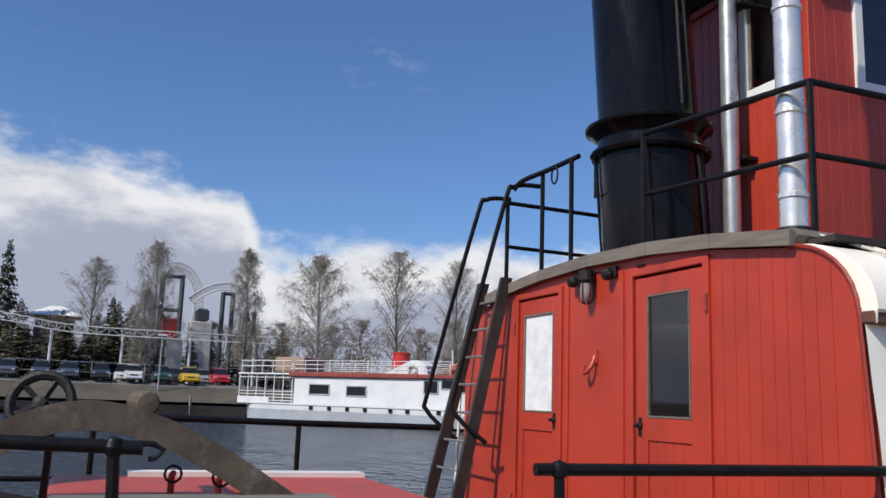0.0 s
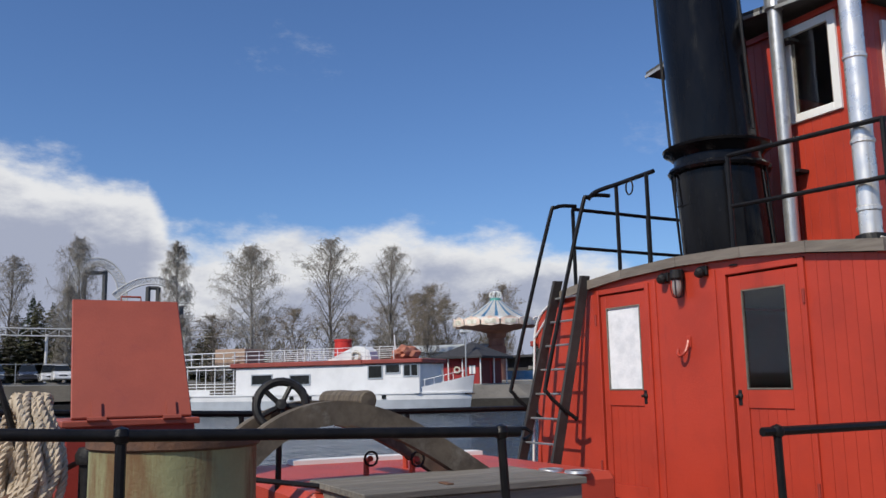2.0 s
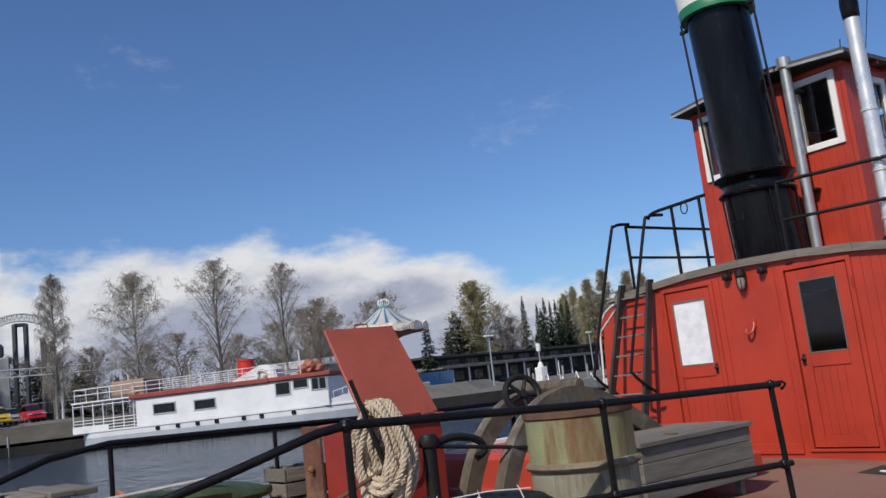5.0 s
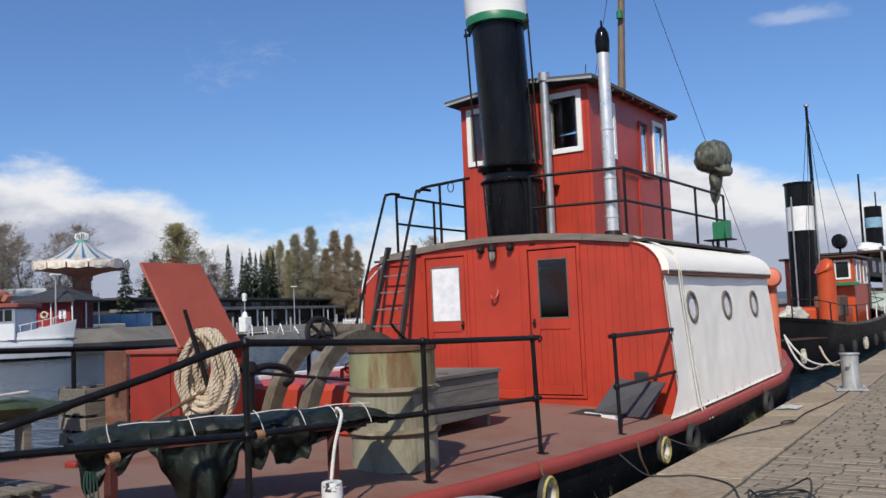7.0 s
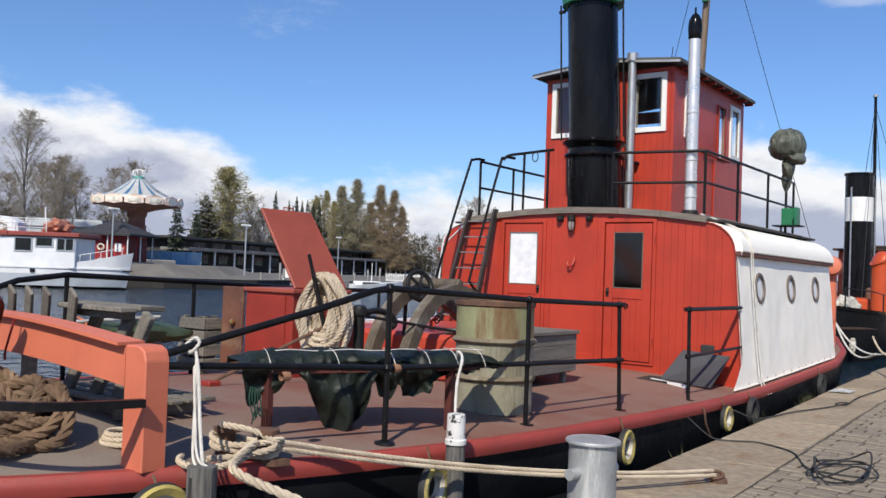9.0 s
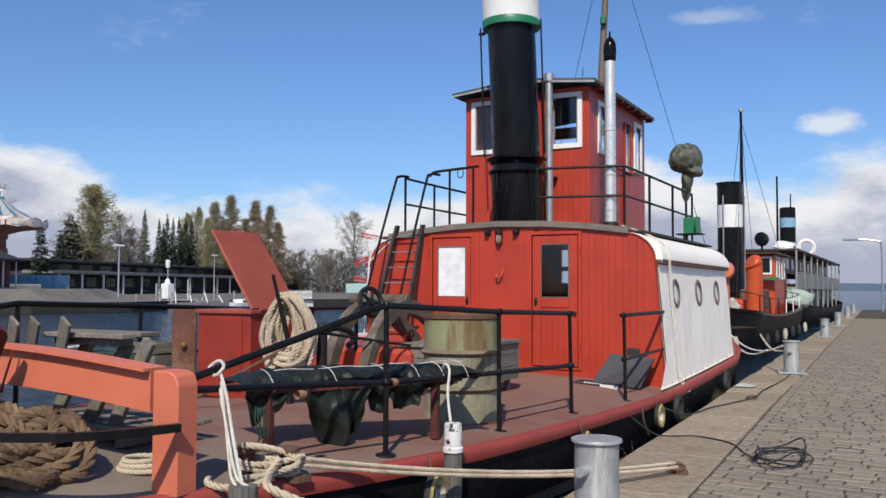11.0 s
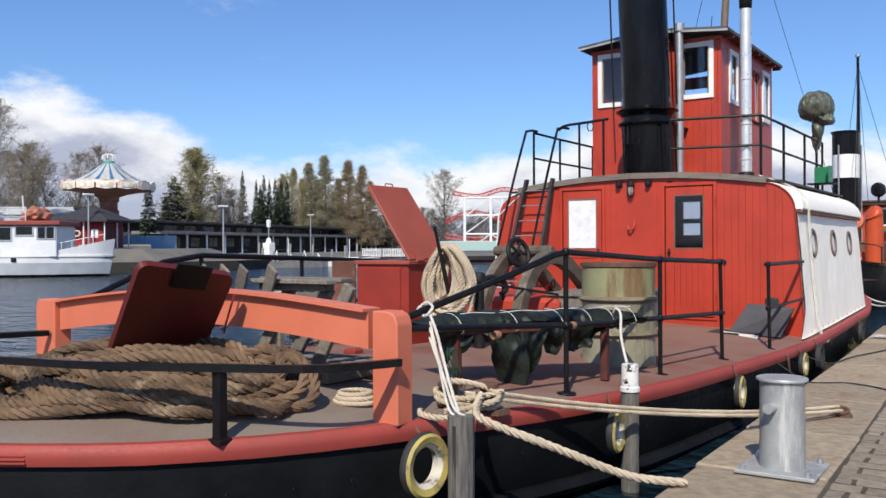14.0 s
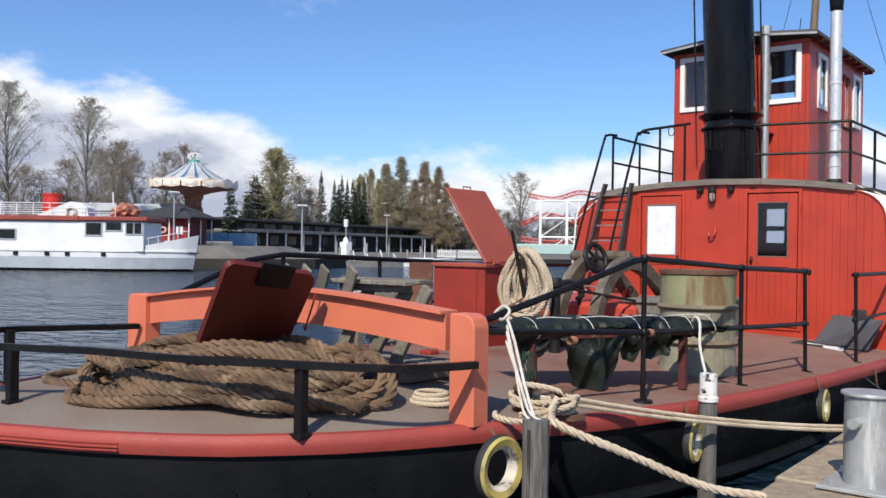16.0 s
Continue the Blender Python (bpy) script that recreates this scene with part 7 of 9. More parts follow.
lower = [(-83.6, -400), (-83.6, -20), (-83.3, 10), (-80.9, 21), (-84, 30), (-300, 46), (-300, -400)]
solo("car_park_terrace", loft([[(x, y, LZ - 0.05) for x, y in lower], [(x, y, 2.1) for x, y in terrace]]), GRASS, "raised car park behind a dark trodden bank", "ground", kind="structure")
solo("car_park", loft([[(-87.6, -400, 2.09), (-87.6, 10, 2.09), (-86.0, 17.5, 2.09), (-140, 30, 2.09), (-140, -400, 2.09)], [(-88.2, -400, 2.38), (-88.2, 9.5, 2.38), (-87.0, 16.5, 2.38), (-139, 28, 2.38), (-139, -400, 2.38)]]), LOT, "asphalt car park", "road", kind="structure")
for k in range(16):
    y = -26 + 2.9 * k
    e = thing("kerb_stone", (-86.5, y, 2.1), "pale concrete kerb stone along the car park", "kerb", "car park kerb")
    part("stone", box(-87.2 + (0.2 if y > 10 else 0), -86.95 + (0.2 if y > 10 else 0), y, y + 2.8, 2.0, 2.16, 0.02), CONCRETE, e)
# far hills over the lake
bm = bmesh.new()
prev = None
for k in range(61):
    x = -1500 + 50 * k
    h = 13 + 7 * noise.noise((x * 0.004, 1, 0)) + 3 * noise.noise((x * 0.02, 5, 0))
    cur = (bm.verts.new((x, 2250, WZ)), bm.verts.new((x, 2300, h)), bm.verts.new((x, 2420, h + 6)))
    if prev:
        bm.faces.new((prev[0], cur[0], cur[1], prev[1]))
        bm.faces.new((prev[1], cur[1], cur[2], prev[2]))
    prev = cur
solo("far_hills", bm, mat("hazy_forest_ridge", (0.10, 0.14, 0.19), (0.08, 0.12, 0.165), rough=1.0, scale=0.01), "low hazy wooded hills beyond the lake", "hills", kind="structure")

# ---- trees ----
BARK = mat("grey_brown_bark", (0.14, 0.12, 0.105), (0.085, 0.075, 0.065), rough=0.9, scale=2, stretch=(1, 1, 0.4))
BIRCHB = mat("birch_bark", (0.34, 0.32, 0.29), (0.12, 0.105, 0.095), rough=0.85, scale=1.5, stretch=(1, 1, 2))
TWIG = mat("bare_birch_twigs", (0.315, 0.288, 0.245), (0.225, 0.205, 0.175), rough=0.95, scale=0.6, island=0.25)
TWIGD = mat("bare_alder_twigs", (0.255, 0.215, 0.165), (0.18, 0.15, 0.115), rough=0.95, scale=0.6, island=0.3)
TWIGG = mat("budding_twigs", (0.29, 0.255, 0.12), (0.21, 0.185, 0.09), rough=0.95, scale=0.5, island=0.3)
LARCH = mat("budding_larch", (0.255, 0.228, 0.145), (0.19, 0.168, 0.105), rough=0.95, scale=0.5, island=0.3)
LARCHR = mat("rusty_bare_crown", (0.245, 0.182, 0.108), (0.18, 0.135, 0.08), rough=0.95, scale=0.5, island=0.3)
SPRUCE = mat("dark_spruce_needles", (0.030, 0.048, 0.027), (0.045, 0.064, 0.034), rough=0.95, scale=0.5, island=0.3)
PINE = mat("olive_pine_needles", (0.075, 0.075, 0.036), (0.105, 0.098, 0.052), rough=0.95, scale=0.5, island=0.3)
BUSH = mat("bare_undergrowth", (0.088, 0.075, 0.052), (0.06, 0.055, 0.038), rough=0.95, scale=0.3, island=0.3)


def twig_strip(bm, p, q, w):
    """A thin sliver from p to q."""
    d = (q - p)
    if d.length < 1e-4:
        return
    u = d.cross(Vector((math.sin(q.x * 40), math.cos(q.y * 37), 0.3)))
    if u.length < 1e-6:
        return
    u = u.normalized() * w
    bm.faces.new((bm.verts.new(p + u), bm.verts.new(p - u), bm.verts.new(q)))


def leafy_tree(name, seed, height, spread, label, bark, crown, droop=0.35, low=0.22, dense=1.0, buds=0.0, upright=0.9, shape="oval", fine=0.012, widest=0.45):
    """Tree in early spring: trunk, limbs, and a crown of many fine twigs with a few buds. shape: oval or cone."""
    rng = random.Random(seed)
    e = thing(name, (0, 0, 0), label, "tree", "far shore trees")
    trunk = bmesh.new()
    line = [Vector((0.3 * noise.noise((k * 0.6, seed, 0)) * k / 3, 0.3 * noise.noise((k * 0.6, seed, 7)) * k / 3, height * 0.97 * k / 8)) for k in range(9)]
    tube(line, [0.013 * height * (1 - 0.93 * k / 8) + 0.015 for k in range(9)], 7, bm=trunk)
    cr = bmesh.new()
    n_limb = int(48 * dense)
    for i in range(n_limb):
        f = low + (0.985 - low) * (i + rng.random() * 0.8) / n_limb
        k = min(f * 8, 7.99)
        base = line[int(k)].lerp(line[int(k) + 1], k - int(k))
        az = i * 2.4 + rng.uniform(-0.5, 0.5)
        g = (f - low) / (1 - low)
        if shape == "cone":
            full = (1 - g) * min(1, 0.6 + 3 * g)
        else:
            full = (g / widest * 0.45 + 0.55) if g < widest else max(0, 1 - ((g - widest) / (1.0 - widest)) ** 1.15) + 0.05
        reach = spread * full * rng.uniform(0.72, 1.12) + 0.15
        up = upright * (0.75 + 0.9 * g) + rng.uniform(-0.15, 0.25) * (0.5 if shape == "cone" else 1)
        out = Vector((math.cos(az), math.sin(az), 0))
        rise = min(up * reach, (height - base.z) * rng.uniform(0.45, 0.9))
        mid = base + out * reach * 0.5 + Vector((0, 0, rise * 0.55))
        tip = mid + out * reach * 0.5 + Vector((0, 0, rise * 0.45 - 0.22 * droop * reach))
        r0 = 0.0036 * height * (1.1 - f)
        tube([base, base.lerp(mid, 0.5) + Vector((0, 0, -0.04 * reach)), mid, tip], [r0 + 0.014, r0 * 0.8 + 0.010, r0 * 0.5 + 0.008, 0.008], 5, bm=trunk, caps=False)
        for j in range(int(15 * dense)):
            h0 = rng.uniform(0.15, 1.0)
            s = base.lerp(mid, h0 * 2) if h0 < 0.5 else mid.lerp(tip, h0 * 2 - 1)
            d2 = (Vector((rng.gauss(0, 1), rng.gauss(0, 1), rng.gauss(0.35, 0.6))).normalized() + out * 0.35) * (reach * rng.uniform(0.14, 0.32) + 0.15)
            q = s + d2
            twig_strip(cr, s, q, fine * 1.8)
            for _ in range(7):
                s2 = s.lerp(q, rng.uniform(0.25, 1.0))
                d3 = Vector((rng.gauss(0, 1), rng.gauss(0, 1), rng.gauss(0.15 - droop, 0.7))).normalized() * rng.uniform(0.4, 1.15) * (0.35 + 0.10 * spread)
                q2 = s2 + d3
                twig_strip(cr, s2, q2, fine)
                twig_strip(cr, s2.lerp(q2, 0.6), q2 + Vector((rng.gauss(0, 0.2), rng.gauss(0, 0.2), 0.2 - droop * rng.uniform(0.4, 1.5))), fine)
                if rng.random() < buds:
                    c = s2.lerp(q2, rng.random())
                    u = Vector((rng.gauss(0, 1), rng.gauss(0, 1), rng.gauss(0, 1))).normalized() * 0.07
                    v = u.orthogonal().normalized() * 0.05
                    cr.faces.new([cr.verts.new(c + u), cr.verts.new(c + v), cr.verts.new(c - u), cr.verts.new(c - v)])
    part("trunk", trunk, bark, e, smooth=True)
    part("crown", cr, crown, e)
    return e


def conifer(name, seed, height, spread, label, material, gaps=0.1, columnar=0.0, low=0.06):
    rng = random.Random(seed)
    e = thing(name, (0, 0, 0), label, "tree", "far shore trees")
    tr = bmesh.new()
    tube([(0, 0, 0), (0, 0, height * 0.96)], [0.014 * height, 0.02], 6, bm=tr)
    cr = bmesh.new()
    z = height * low
    while z < height * 0.995:
        f = z / height
        reach = spread * ((1 - f) ** 0.8 * (1 - columnar) + columnar * min(1, (1 - f) * 3)) * (1 + 0.22 * noise.noise((z * 0.9, seed, 0))) + 0.10
        n = 10
        for k in range(n):
            if rng.random() < gaps:
                continue
            az = 2 * math.pi * (k + rng.random()) / n
            r = reach * rng.uniform(0.6, 1.15)
            o = Vector((0, 0, z + rng.uniform(-0.25, 0.25)))
            tip = o + Vector((math.cos(az) * r, math.sin(az) * r, -0.12 * r + rng.uniform(-0.2, 0.3)))
            side = Vector((-math.sin(az), math.cos(az), 0)) * (0.35 * r + 0.2)
            for s in range(5):
                a = o.lerp(tip, 0.15 + 0.17 * s)
                b_ = o.lerp(tip, 0.36 + 0.17 * s)
                w = side * (0.62 - 0.07 * s) * rng.uniform(0.6, 1.4)
                for sg in (1, -1):
                    q = a.lerp(b_, 0.8) + w * sg + Vector((0, 0, rng.uniform(-0.30, 0.12)))
                    cr.faces.new((cr.verts.new(a), cr.verts.new(b_), cr.verts.new(q)))
        z += height * 0.016 + 0.08
    part("trunk", tr, BARK, e)
    part("crown", cr, material, e)
    return e


birch_a = leafy_tree("birch", 1, 16.0, 4.0, "bare birch with broad crown of drooping twigs", BIRCHB, TWIG, droop=0.75, buds=0.02, upright=1.0, widest=0.35, dense=1.1, fine=0.012)
birch_b = leafy_tree("birch", 2, 16.0, 3.4, "slender bare birch with upswept limbs", BARK, TWIG, droop=0.45, dense=1.0, fine=0.012, upright=1.35, widest=0.42)
birch_c = leafy_tree("birch", 3, 16.0, 2.0, "narrow birch with yellowish spring buds", BIRCHB, TWIG, droop=0.95, dense=1.0, buds=0.12, low=0.14, fine=0.012)
alder_a = leafy_tree("alder", 4, 10.0, 2.7, "bare brownish alder behind the far quay", BARK, TWIGD, droop=0.1, low=0.08, buds=0.0, upright=1.5, dense=0.8, fine=0.013)
elm_a = leafy_tree("elm", 14, 15.0, 3.3, "bare fan-shaped elm beyond the station", BARK, TWIG, droop=0.05, low=0.1, upright=2.2, widest=0.5, dense=0.9, fine=0.015)
poplar_a = leafy_tree("poplar", 5, 14.0, 2.3, "narrow tree with first yellow-green leaves", BARK, TWIGG, droop=0.05, low=0.06, dense=1.3, buds=0.8, upright=1.6, widest=0.3, fine=0.012)
larch_a = leafy_tree("larch", 6, 16.0, 4.5, "budding olive larch with open conical crown", BARK, LARCH, droop=0.25, low=0.08, dense=1.5, buds=0.7, upright=0.06, shape="cone", fine=0.013)
larch_b = leafy_tree("larch", 7, 16.0, 4.3, "rust-brown larch with open conical crown", BARK, LARCHR, droop=0.25, low=0.08, dense=1.5, buds=0.7, upright=0.06, shape="cone", fine=0.013)
spruce_a = conifer("spruce", 8, 12.0, 1.25, "slim dark green spruce", SPRUCE, gaps=0.04, columnar=0.25)
spruce_b = conifer("spruce", 9, 10.0, 2.4, "broad dark green spruce", SPRUCE, gaps=0.06)
pine_a = conifer("pine", 10, 10.0, 3.0, "olive pine behind the car park", PINE, gaps=0.15, columnar=0.2)


def place(ob, tall, spots):
    """Puts the tree at spots (x, y, ground, height, width factor), by copies after the first."""
    for k, (x, y, z, h, w) in enumerate(spots):
        c = ob if k == 0 else copy_thing(ob, pose(x, y, z, 0, 0, 67 * k))
        c.location = (x, y, z)
        c.scale = (h / tall * w, h / tall * w, h / tall)


place(birch_a, 16, [(-85.5, 21.7, 1.3, 14.7, 1.0), (-103.8, 7.2, 2.1, 16.8, 0.7)])
place(birch_b, 16, [(-83.3, 29.2, 1.4, 15.3, 1.0), (-72.6, 31.2, 1.4, 13.0, 0.85), (-114.1, 0.7, 2.1, 15.7, 0.95)])
place(birch_c, 16, [(-88.9, 15.1, 2.1, 14.5, 1.0), (-101.5, 6.0, 2.1, 11.0, 1.3)])
place(alder_a, 10, [(-83.3, 40.7, 1.4, 10.9, 0.8), (-85.9, 40.0, 1.4, 10.2, 0.7), (-85.3, 43.4, 1.2, 9.8, 0.9), (-80.1, 38.1, 1.4, 9.6, 0.9), (-76.2, 36.7, 1.4, 7.2, 0.8), (-95.1, 78.0, 0.8, 9.1, 1), (-94.7, 75.5, 0.8, 10.9, 0.7),
                    (-98.0, 20.8, 1.4, 8.4, 1.1), (-93.9, 28.8, 1.4, 9.0, 1), (-96.7, 26.3, 1.3, 8.4, 1.1), (-91.9, 34.9, 1.4, 8.2, 1), (-101.1, 58.0, 0.9, 13.0, 0.6), (-99.9, 60.0, 0.9, 14.0, 0.6), (-88.4, 113.2, 0.8, 6.2, 1.2), (-87.3, 114.1, 0.8, 7.6, 1.0),
                    (-106, 14, 2, 8, 1.2), (-107, 19, 2, 8, 1.2), (-112, 9, 2, 9, 1.1), (-110, -3, 2, 8, 1.2), (-98, 70, 0.8, 8, 1.2), (-100, 82, 0.8, 8, 1.2), (-89, 38, 1.4, 9, 1.0)])
place(poplar_a, 14, [(-95.4, 71.7, 0.8, 14.4, 1.45), (-107.7, 103.7, 0.8, 14.6, 0.6), (-116.0, 109.6, 0.8, 14.4, 0.7), (-103.1, 101.2, 0.8, 12.4, 0.7), (-97.5, 73.5, 0.8, 10.5, 0.9)])
place(elm_a, 15, [(-92.4, 128.7, 0.8, 15.3, 1.15)])
place(larch_a, 16, [(-103.4, 103.6, 0.8, 15.8, 1.0), (-101.6, 105.3, 0.8, 17.1, 1.0), (-107.8, 110.5, 0.8, 13.1, 1.0)])
place(larch_b, 16, [(-98.6, 107.8, 0.8, 16.2, 1.0), (-95.6, 107.7, 0.8, 15.2, 1.0), (-101.9, 109.0, 0.8, 13.2, 1.0), (-94.3, 108.8, 0.8, 12.4, 1.0)])
place(spruce_a, 12, [(-108.7, 92.8, 0.8, 13.3, 0.9), (-108.6, 95.8, 0.8, 12.1, 0.8), (-107.7, 96.7, 0.8, 12.8, 1.0), (-108.5, 98.8, 0.8, 12.3, 0.8), (-106.4, 98.0, 0.8, 12.3, 0.9), (-105.7, 98.7, 0.8, 12.0, 1.0), (-106.4, 100.8, 0.8, 12.5, 0.9), (-103.3, 95.5, 0.8, 10.4, 1.2), (-105.2, 93.5, 0.8, 10.9, 1.2)])
place(spruce_b, 10, [(-79.9, 52.2, 1.0, 7.5, 0.9), (-93.1, 64.9, 0.8, 7.5, 1.0), (-115.6, -9.2, 2.1, 17.0, 0.7), (-109.6, 2.9, 2.1, 10.5, 0.9), (-106.0, 100, 0.8, 6.5, 1.6)])
place(pine_a, 10, [(-108.0, 3.5, 2.1, 9.6, 0.9), (-112.0, 5.2, 2.1, 9.8, 1.0), (-116.0, -2.6, 2.1, 9.0, 1.0), (-111.8, -7.0, 2.1, 9.5, 1.1), (-101.5, 11.3, 2.1, 5.5, 1.0), (-109.8, 23.1, 1.5, 8.0, 1.1), (-104.5, 6.0, 2.1, 6.5, 1.2), (-95.6, 68.3, 0.8, 10.3, 1.15),
                   (-106, -2, 2.1, 7.0, 1.4), (-107, -10, 2.1, 8.0, 1.3), (-109, -15, 2.1, 9.0, 1.3), (-106.5, 0.8, 2.1, 6.0, 1.6), (-113, 9.5, 2.1, 8.0, 1.4), (-113.5, 14.5, 2.1, 7.5, 1.4), (-113, 18.5, 2.1, 8.0, 1.3), (-106, 21, 2.0, 5.5, 1.5), (-104, 25, 1.5, 5.0, 1.5), (-118, 1.5, 2.1, 9.0, 1.3), (-105.5, -6, 2.1, 6.0, 1.6)])

# leafless woods behind everything on the far shore
rng = random.Random(77)
bm = bmesh.new()
for k in range(236):
    if k >= 200:
        x, y = -108 + 8 * rng.random(), 43 + 19 * (k - 200) / 36
    elif k < 80:
        x, y = -124 - 10 * rng.random(), -60 + 120 * k / 80 + rng.uniform(-1, 1)
    else:
        x, y = -118 + 34 * (k - 80) / 120 + rng.uniform(-3, 3), 60 + 66 * (k - 80) / 120 + 24
    h = rng.uniform(5.0, 8.0) if k >= 80 else rng.uniform(7, 10.5)
    for j in range(330):
        f = rng.random()
        r = 2.6 * math.sin(math.pi * (0.2 + 0.75 * f)) * rng.random() ** 0.5
        a = rng.uniform(0, 6.28)
        p = Vector((x + r * math.cos(a), y + r * math.sin(a), LZ + h * f))
        q = p + Vector((rng.gauss(0, 0.35), rng.gauss(0, 0.35), rng.uniform(0.3, 1.0)))
        twig_strip(bm, p, q, 0.03 + 0.03 * rng.random())
solo("far_woods", bm, BUSH, "dull brown leafless woods behind the far shore", "woods", kind="stuff")


# ---- white passenger boat across the basin ----
wbm = Matrix.Translation((-72.2, 11.2, -0.55)) @ Matrix.Rotation(radians(39), 4, "Z")
wp = thing("white_motor_vessel", (-62, 19.5, WZ), "white wooden motor vessel with red roof edges and rails", "ship")


def wpart(name, b, material, label="", parent=None, smooth=False):
    b.transform(wbm)
    return part(name, b, material, parent or wp, label, smooth)


BWHITE = mat("boat_white_paint", (0.74, 0.75, 0.76), (0.66, 0.67, 0.68), rough=0.5, scale=0.8, stain=(0.5, 0.5, 0.5), stain_at=(0.6, 0.9), streak=True)
BGREY = mat("boat_grey_paint", (0.36, 0.40, 0.44), (0.31, 0.35, 0.39), rough=0.5, scale=0.8)
ROOFRED = mat("boat_roof_red", (0.28, 0.055, 0.04), (0.22, 0.045, 0.035), rough=0.6, scale=0.8)
S0, S1 = 2.8, 26.5


def wl_half(s):
    return 2.05 * max(0.02, min(1, ((s - S0) / 2.0) ** 0.4 if s > S0 else 0.02, ((S1 - s) / 4.6) ** 0.6 if s < S1 else 0.02))


def wl_rim(s):
    return 1.55 + 1.15 * max(0, (s - 20.5) / 6.0) ** 1.4


ss = [S0 + (S1 - S0) * k / 44 for k in range(45)]


def wring(z_at, ins):
    def back(s):
        return s - 0.4 * max(0.0, (s - 20) / 6.5) ** 2 * max(0.0, min(1.0, (2.3 - z_at(s)) / 2.0))
    return [(back(s), -max(wl_half(s) - ins - 0.10 * max(0, (s - 20) / 6.5) * (ins > 0.05), 0.02), z_at(s)) for s in ss] + [(back(s), max(wl_half(s) - ins, 0.02), z_at(s)) for s in ss[::-1]]


wpart("upper_hull", loft([wring(wl_rim, 0), wring(lambda s: 1.12, 0.04)], caps=False), BWHITE, "white upper strakes", smooth=True)
wpart("lower_hull", loft([wring(lambda s: 1.12, 0.045), wring(lambda s: 0.3, 0.16)], caps=False), mat("boat_pale_grey_paint", (0.46, 0.50, 0.54), (0.39, 0.42, 0.46), rough=0.5, scale=0.8), "pale grey lower strakes", smooth=True)
wpart("boot_top", loft([wring(lambda s: 0.36, 0.13), wring(lambda s: 0.15, 0.18), wring(lambda s: -0.3, 0.35)], caps=False), BLACK, "black waterline band")
wpart("rubbing_strake", loft([wring(lambda s: 1.50, -0.05), wring(lambda s: 1.62, -0.05), wring(lambda s: 1.62, 0.06)], caps=False), BWHITE)
wpart("main_deck", prism([(s, y) for s, y, z in wring(wl_rim, 0.08)], "z", 1.42, 1.5), WOODB)
wpart("cabin", box(8.3, 23.3, -1.85, 1.85, 1.5, 3.55, 0.05), BWHITE, "long white cabin")
wpart("cabin_roof", box(7.9, 19.0, -2.05, 2.05, 3.53, 3.88, 0.06), ROOFRED, "brownish-red roof edge")
wpart("wheelhouse_roof", box(19.0, 23.6, -2.05, 2.05, 3.55, 3.86, 0.06), ROOFRED)
for a, b_, z0, z1 in ((9.80, 11.50, 2.34, 2.97), (13.10, 14.68, 2.30, 2.90), (19.45, 20.45, 2.62, 3.42), (20.8, 21.8, 2.95, 3.46), (22.15, 22.6, 2.72, 3.44), (22.7, 23.15, 2.72, 3.44)):
    w = wpart("window", box(a, b_, -1.875, -1.855, z0, z1, 0), DARKGLASS)
    for p, q, c, e in ((a - 0.09, a, z0 - 0.09, z1 + 0.09), (b_, b_ + 0.09, z0 - 0.09, z1 + 0.09), (a, b_, z1, z1 + 0.09), (a, b_, z0 - 0.09, z0)):
        wpart("frame", box(p, q, -1.90, -1.85, c, e, 0.01), BGREY, parent=w)
for s in (10.13, 11.75, 13.32, 14.82, 16.92, 18.28, 20.7):
    wpart("porthole", box(s - 0.16, s + 0.16, -2.10, -2.0, 1.20, 1.46, 0.02), DARKGLASS)
for k in range(13):
    s = 8.2 + 1.1 * k
    wpart("roof_rail_post", tube([(s, -1.9, 3.85), (s, -1.9, 4.72)], 0.03, 5), BWHITE)
for z in (4.12, 4.42, 4.72):
    wpart("roof_rail", tube([(8.0, -1.9, z), (21.4, -1.9, z)], 0.025, 5), BWHITE)
    wpart("roof_rail", tube([(8.0, 1.9, z), (21.4, 1.9, z)], 0.025, 5), BWHITE)
for k in range(7):
    s = 3.0 + 0.85 * k
    wpart("stern_post", tube([(s, -1.8, 1.5), (s, -1.8, 3.7)], 0.045, 5), BWHITE)
for z in (1.75, 1.98, 2.2, 2.42, 3.45, 3.7, 4.3, 4.7):
    wpart("stern_rail", tube([(2.85, 0, z), (2.9, -1.5, z), (3.1, -1.83, z), (8.3, -1.85, z)], 0.035, 5), BWHITE)
for k in range(6):
    wpart("upper_post", tube([(3.2 + k, -1.83, 3.7), (3.2 + k, -1.83, 4.72)], 0.03, 5), BWHITE)
wpart("stern_canopy", box(2.9, 8.0, -1.9, 1.9, 3.66, 3.78, 0.03), BWHITE)
wpart("stern_bulwark", box(2.95, 6.0, -1.88, -1.84, 1.5, 2.0, 0.01), BWHITE)
wpart("roof_locker", box(6.1, 8.85, -1.5, 1.0, 3.85, 5.0, 0.05), mat("tan_locker", (0.36, 0.25, 0.18), (0.30, 0.21, 0.155), rough=0.8), "tan roof locker")
wpart("funnel", lathe([(0.66, 3.85), (0.62, 5.28), (0.66, 5.3), (0.66, 5.45), (0.4, 5.45)], (16.25, 0.2, 0), 20), mat("bright_red_paint", (0.55, 0.03, 0.02), rough=0.4), "short red funnel", smooth=True)
wpart("fan_housing", prism([(15.9, 3.86), (19.5, 3.86), (19.35, 4.5), (18.8, 4.80), (18.2, 4.84)], "y", -1.6, -0.4), BWHITE, "sloping white casing")
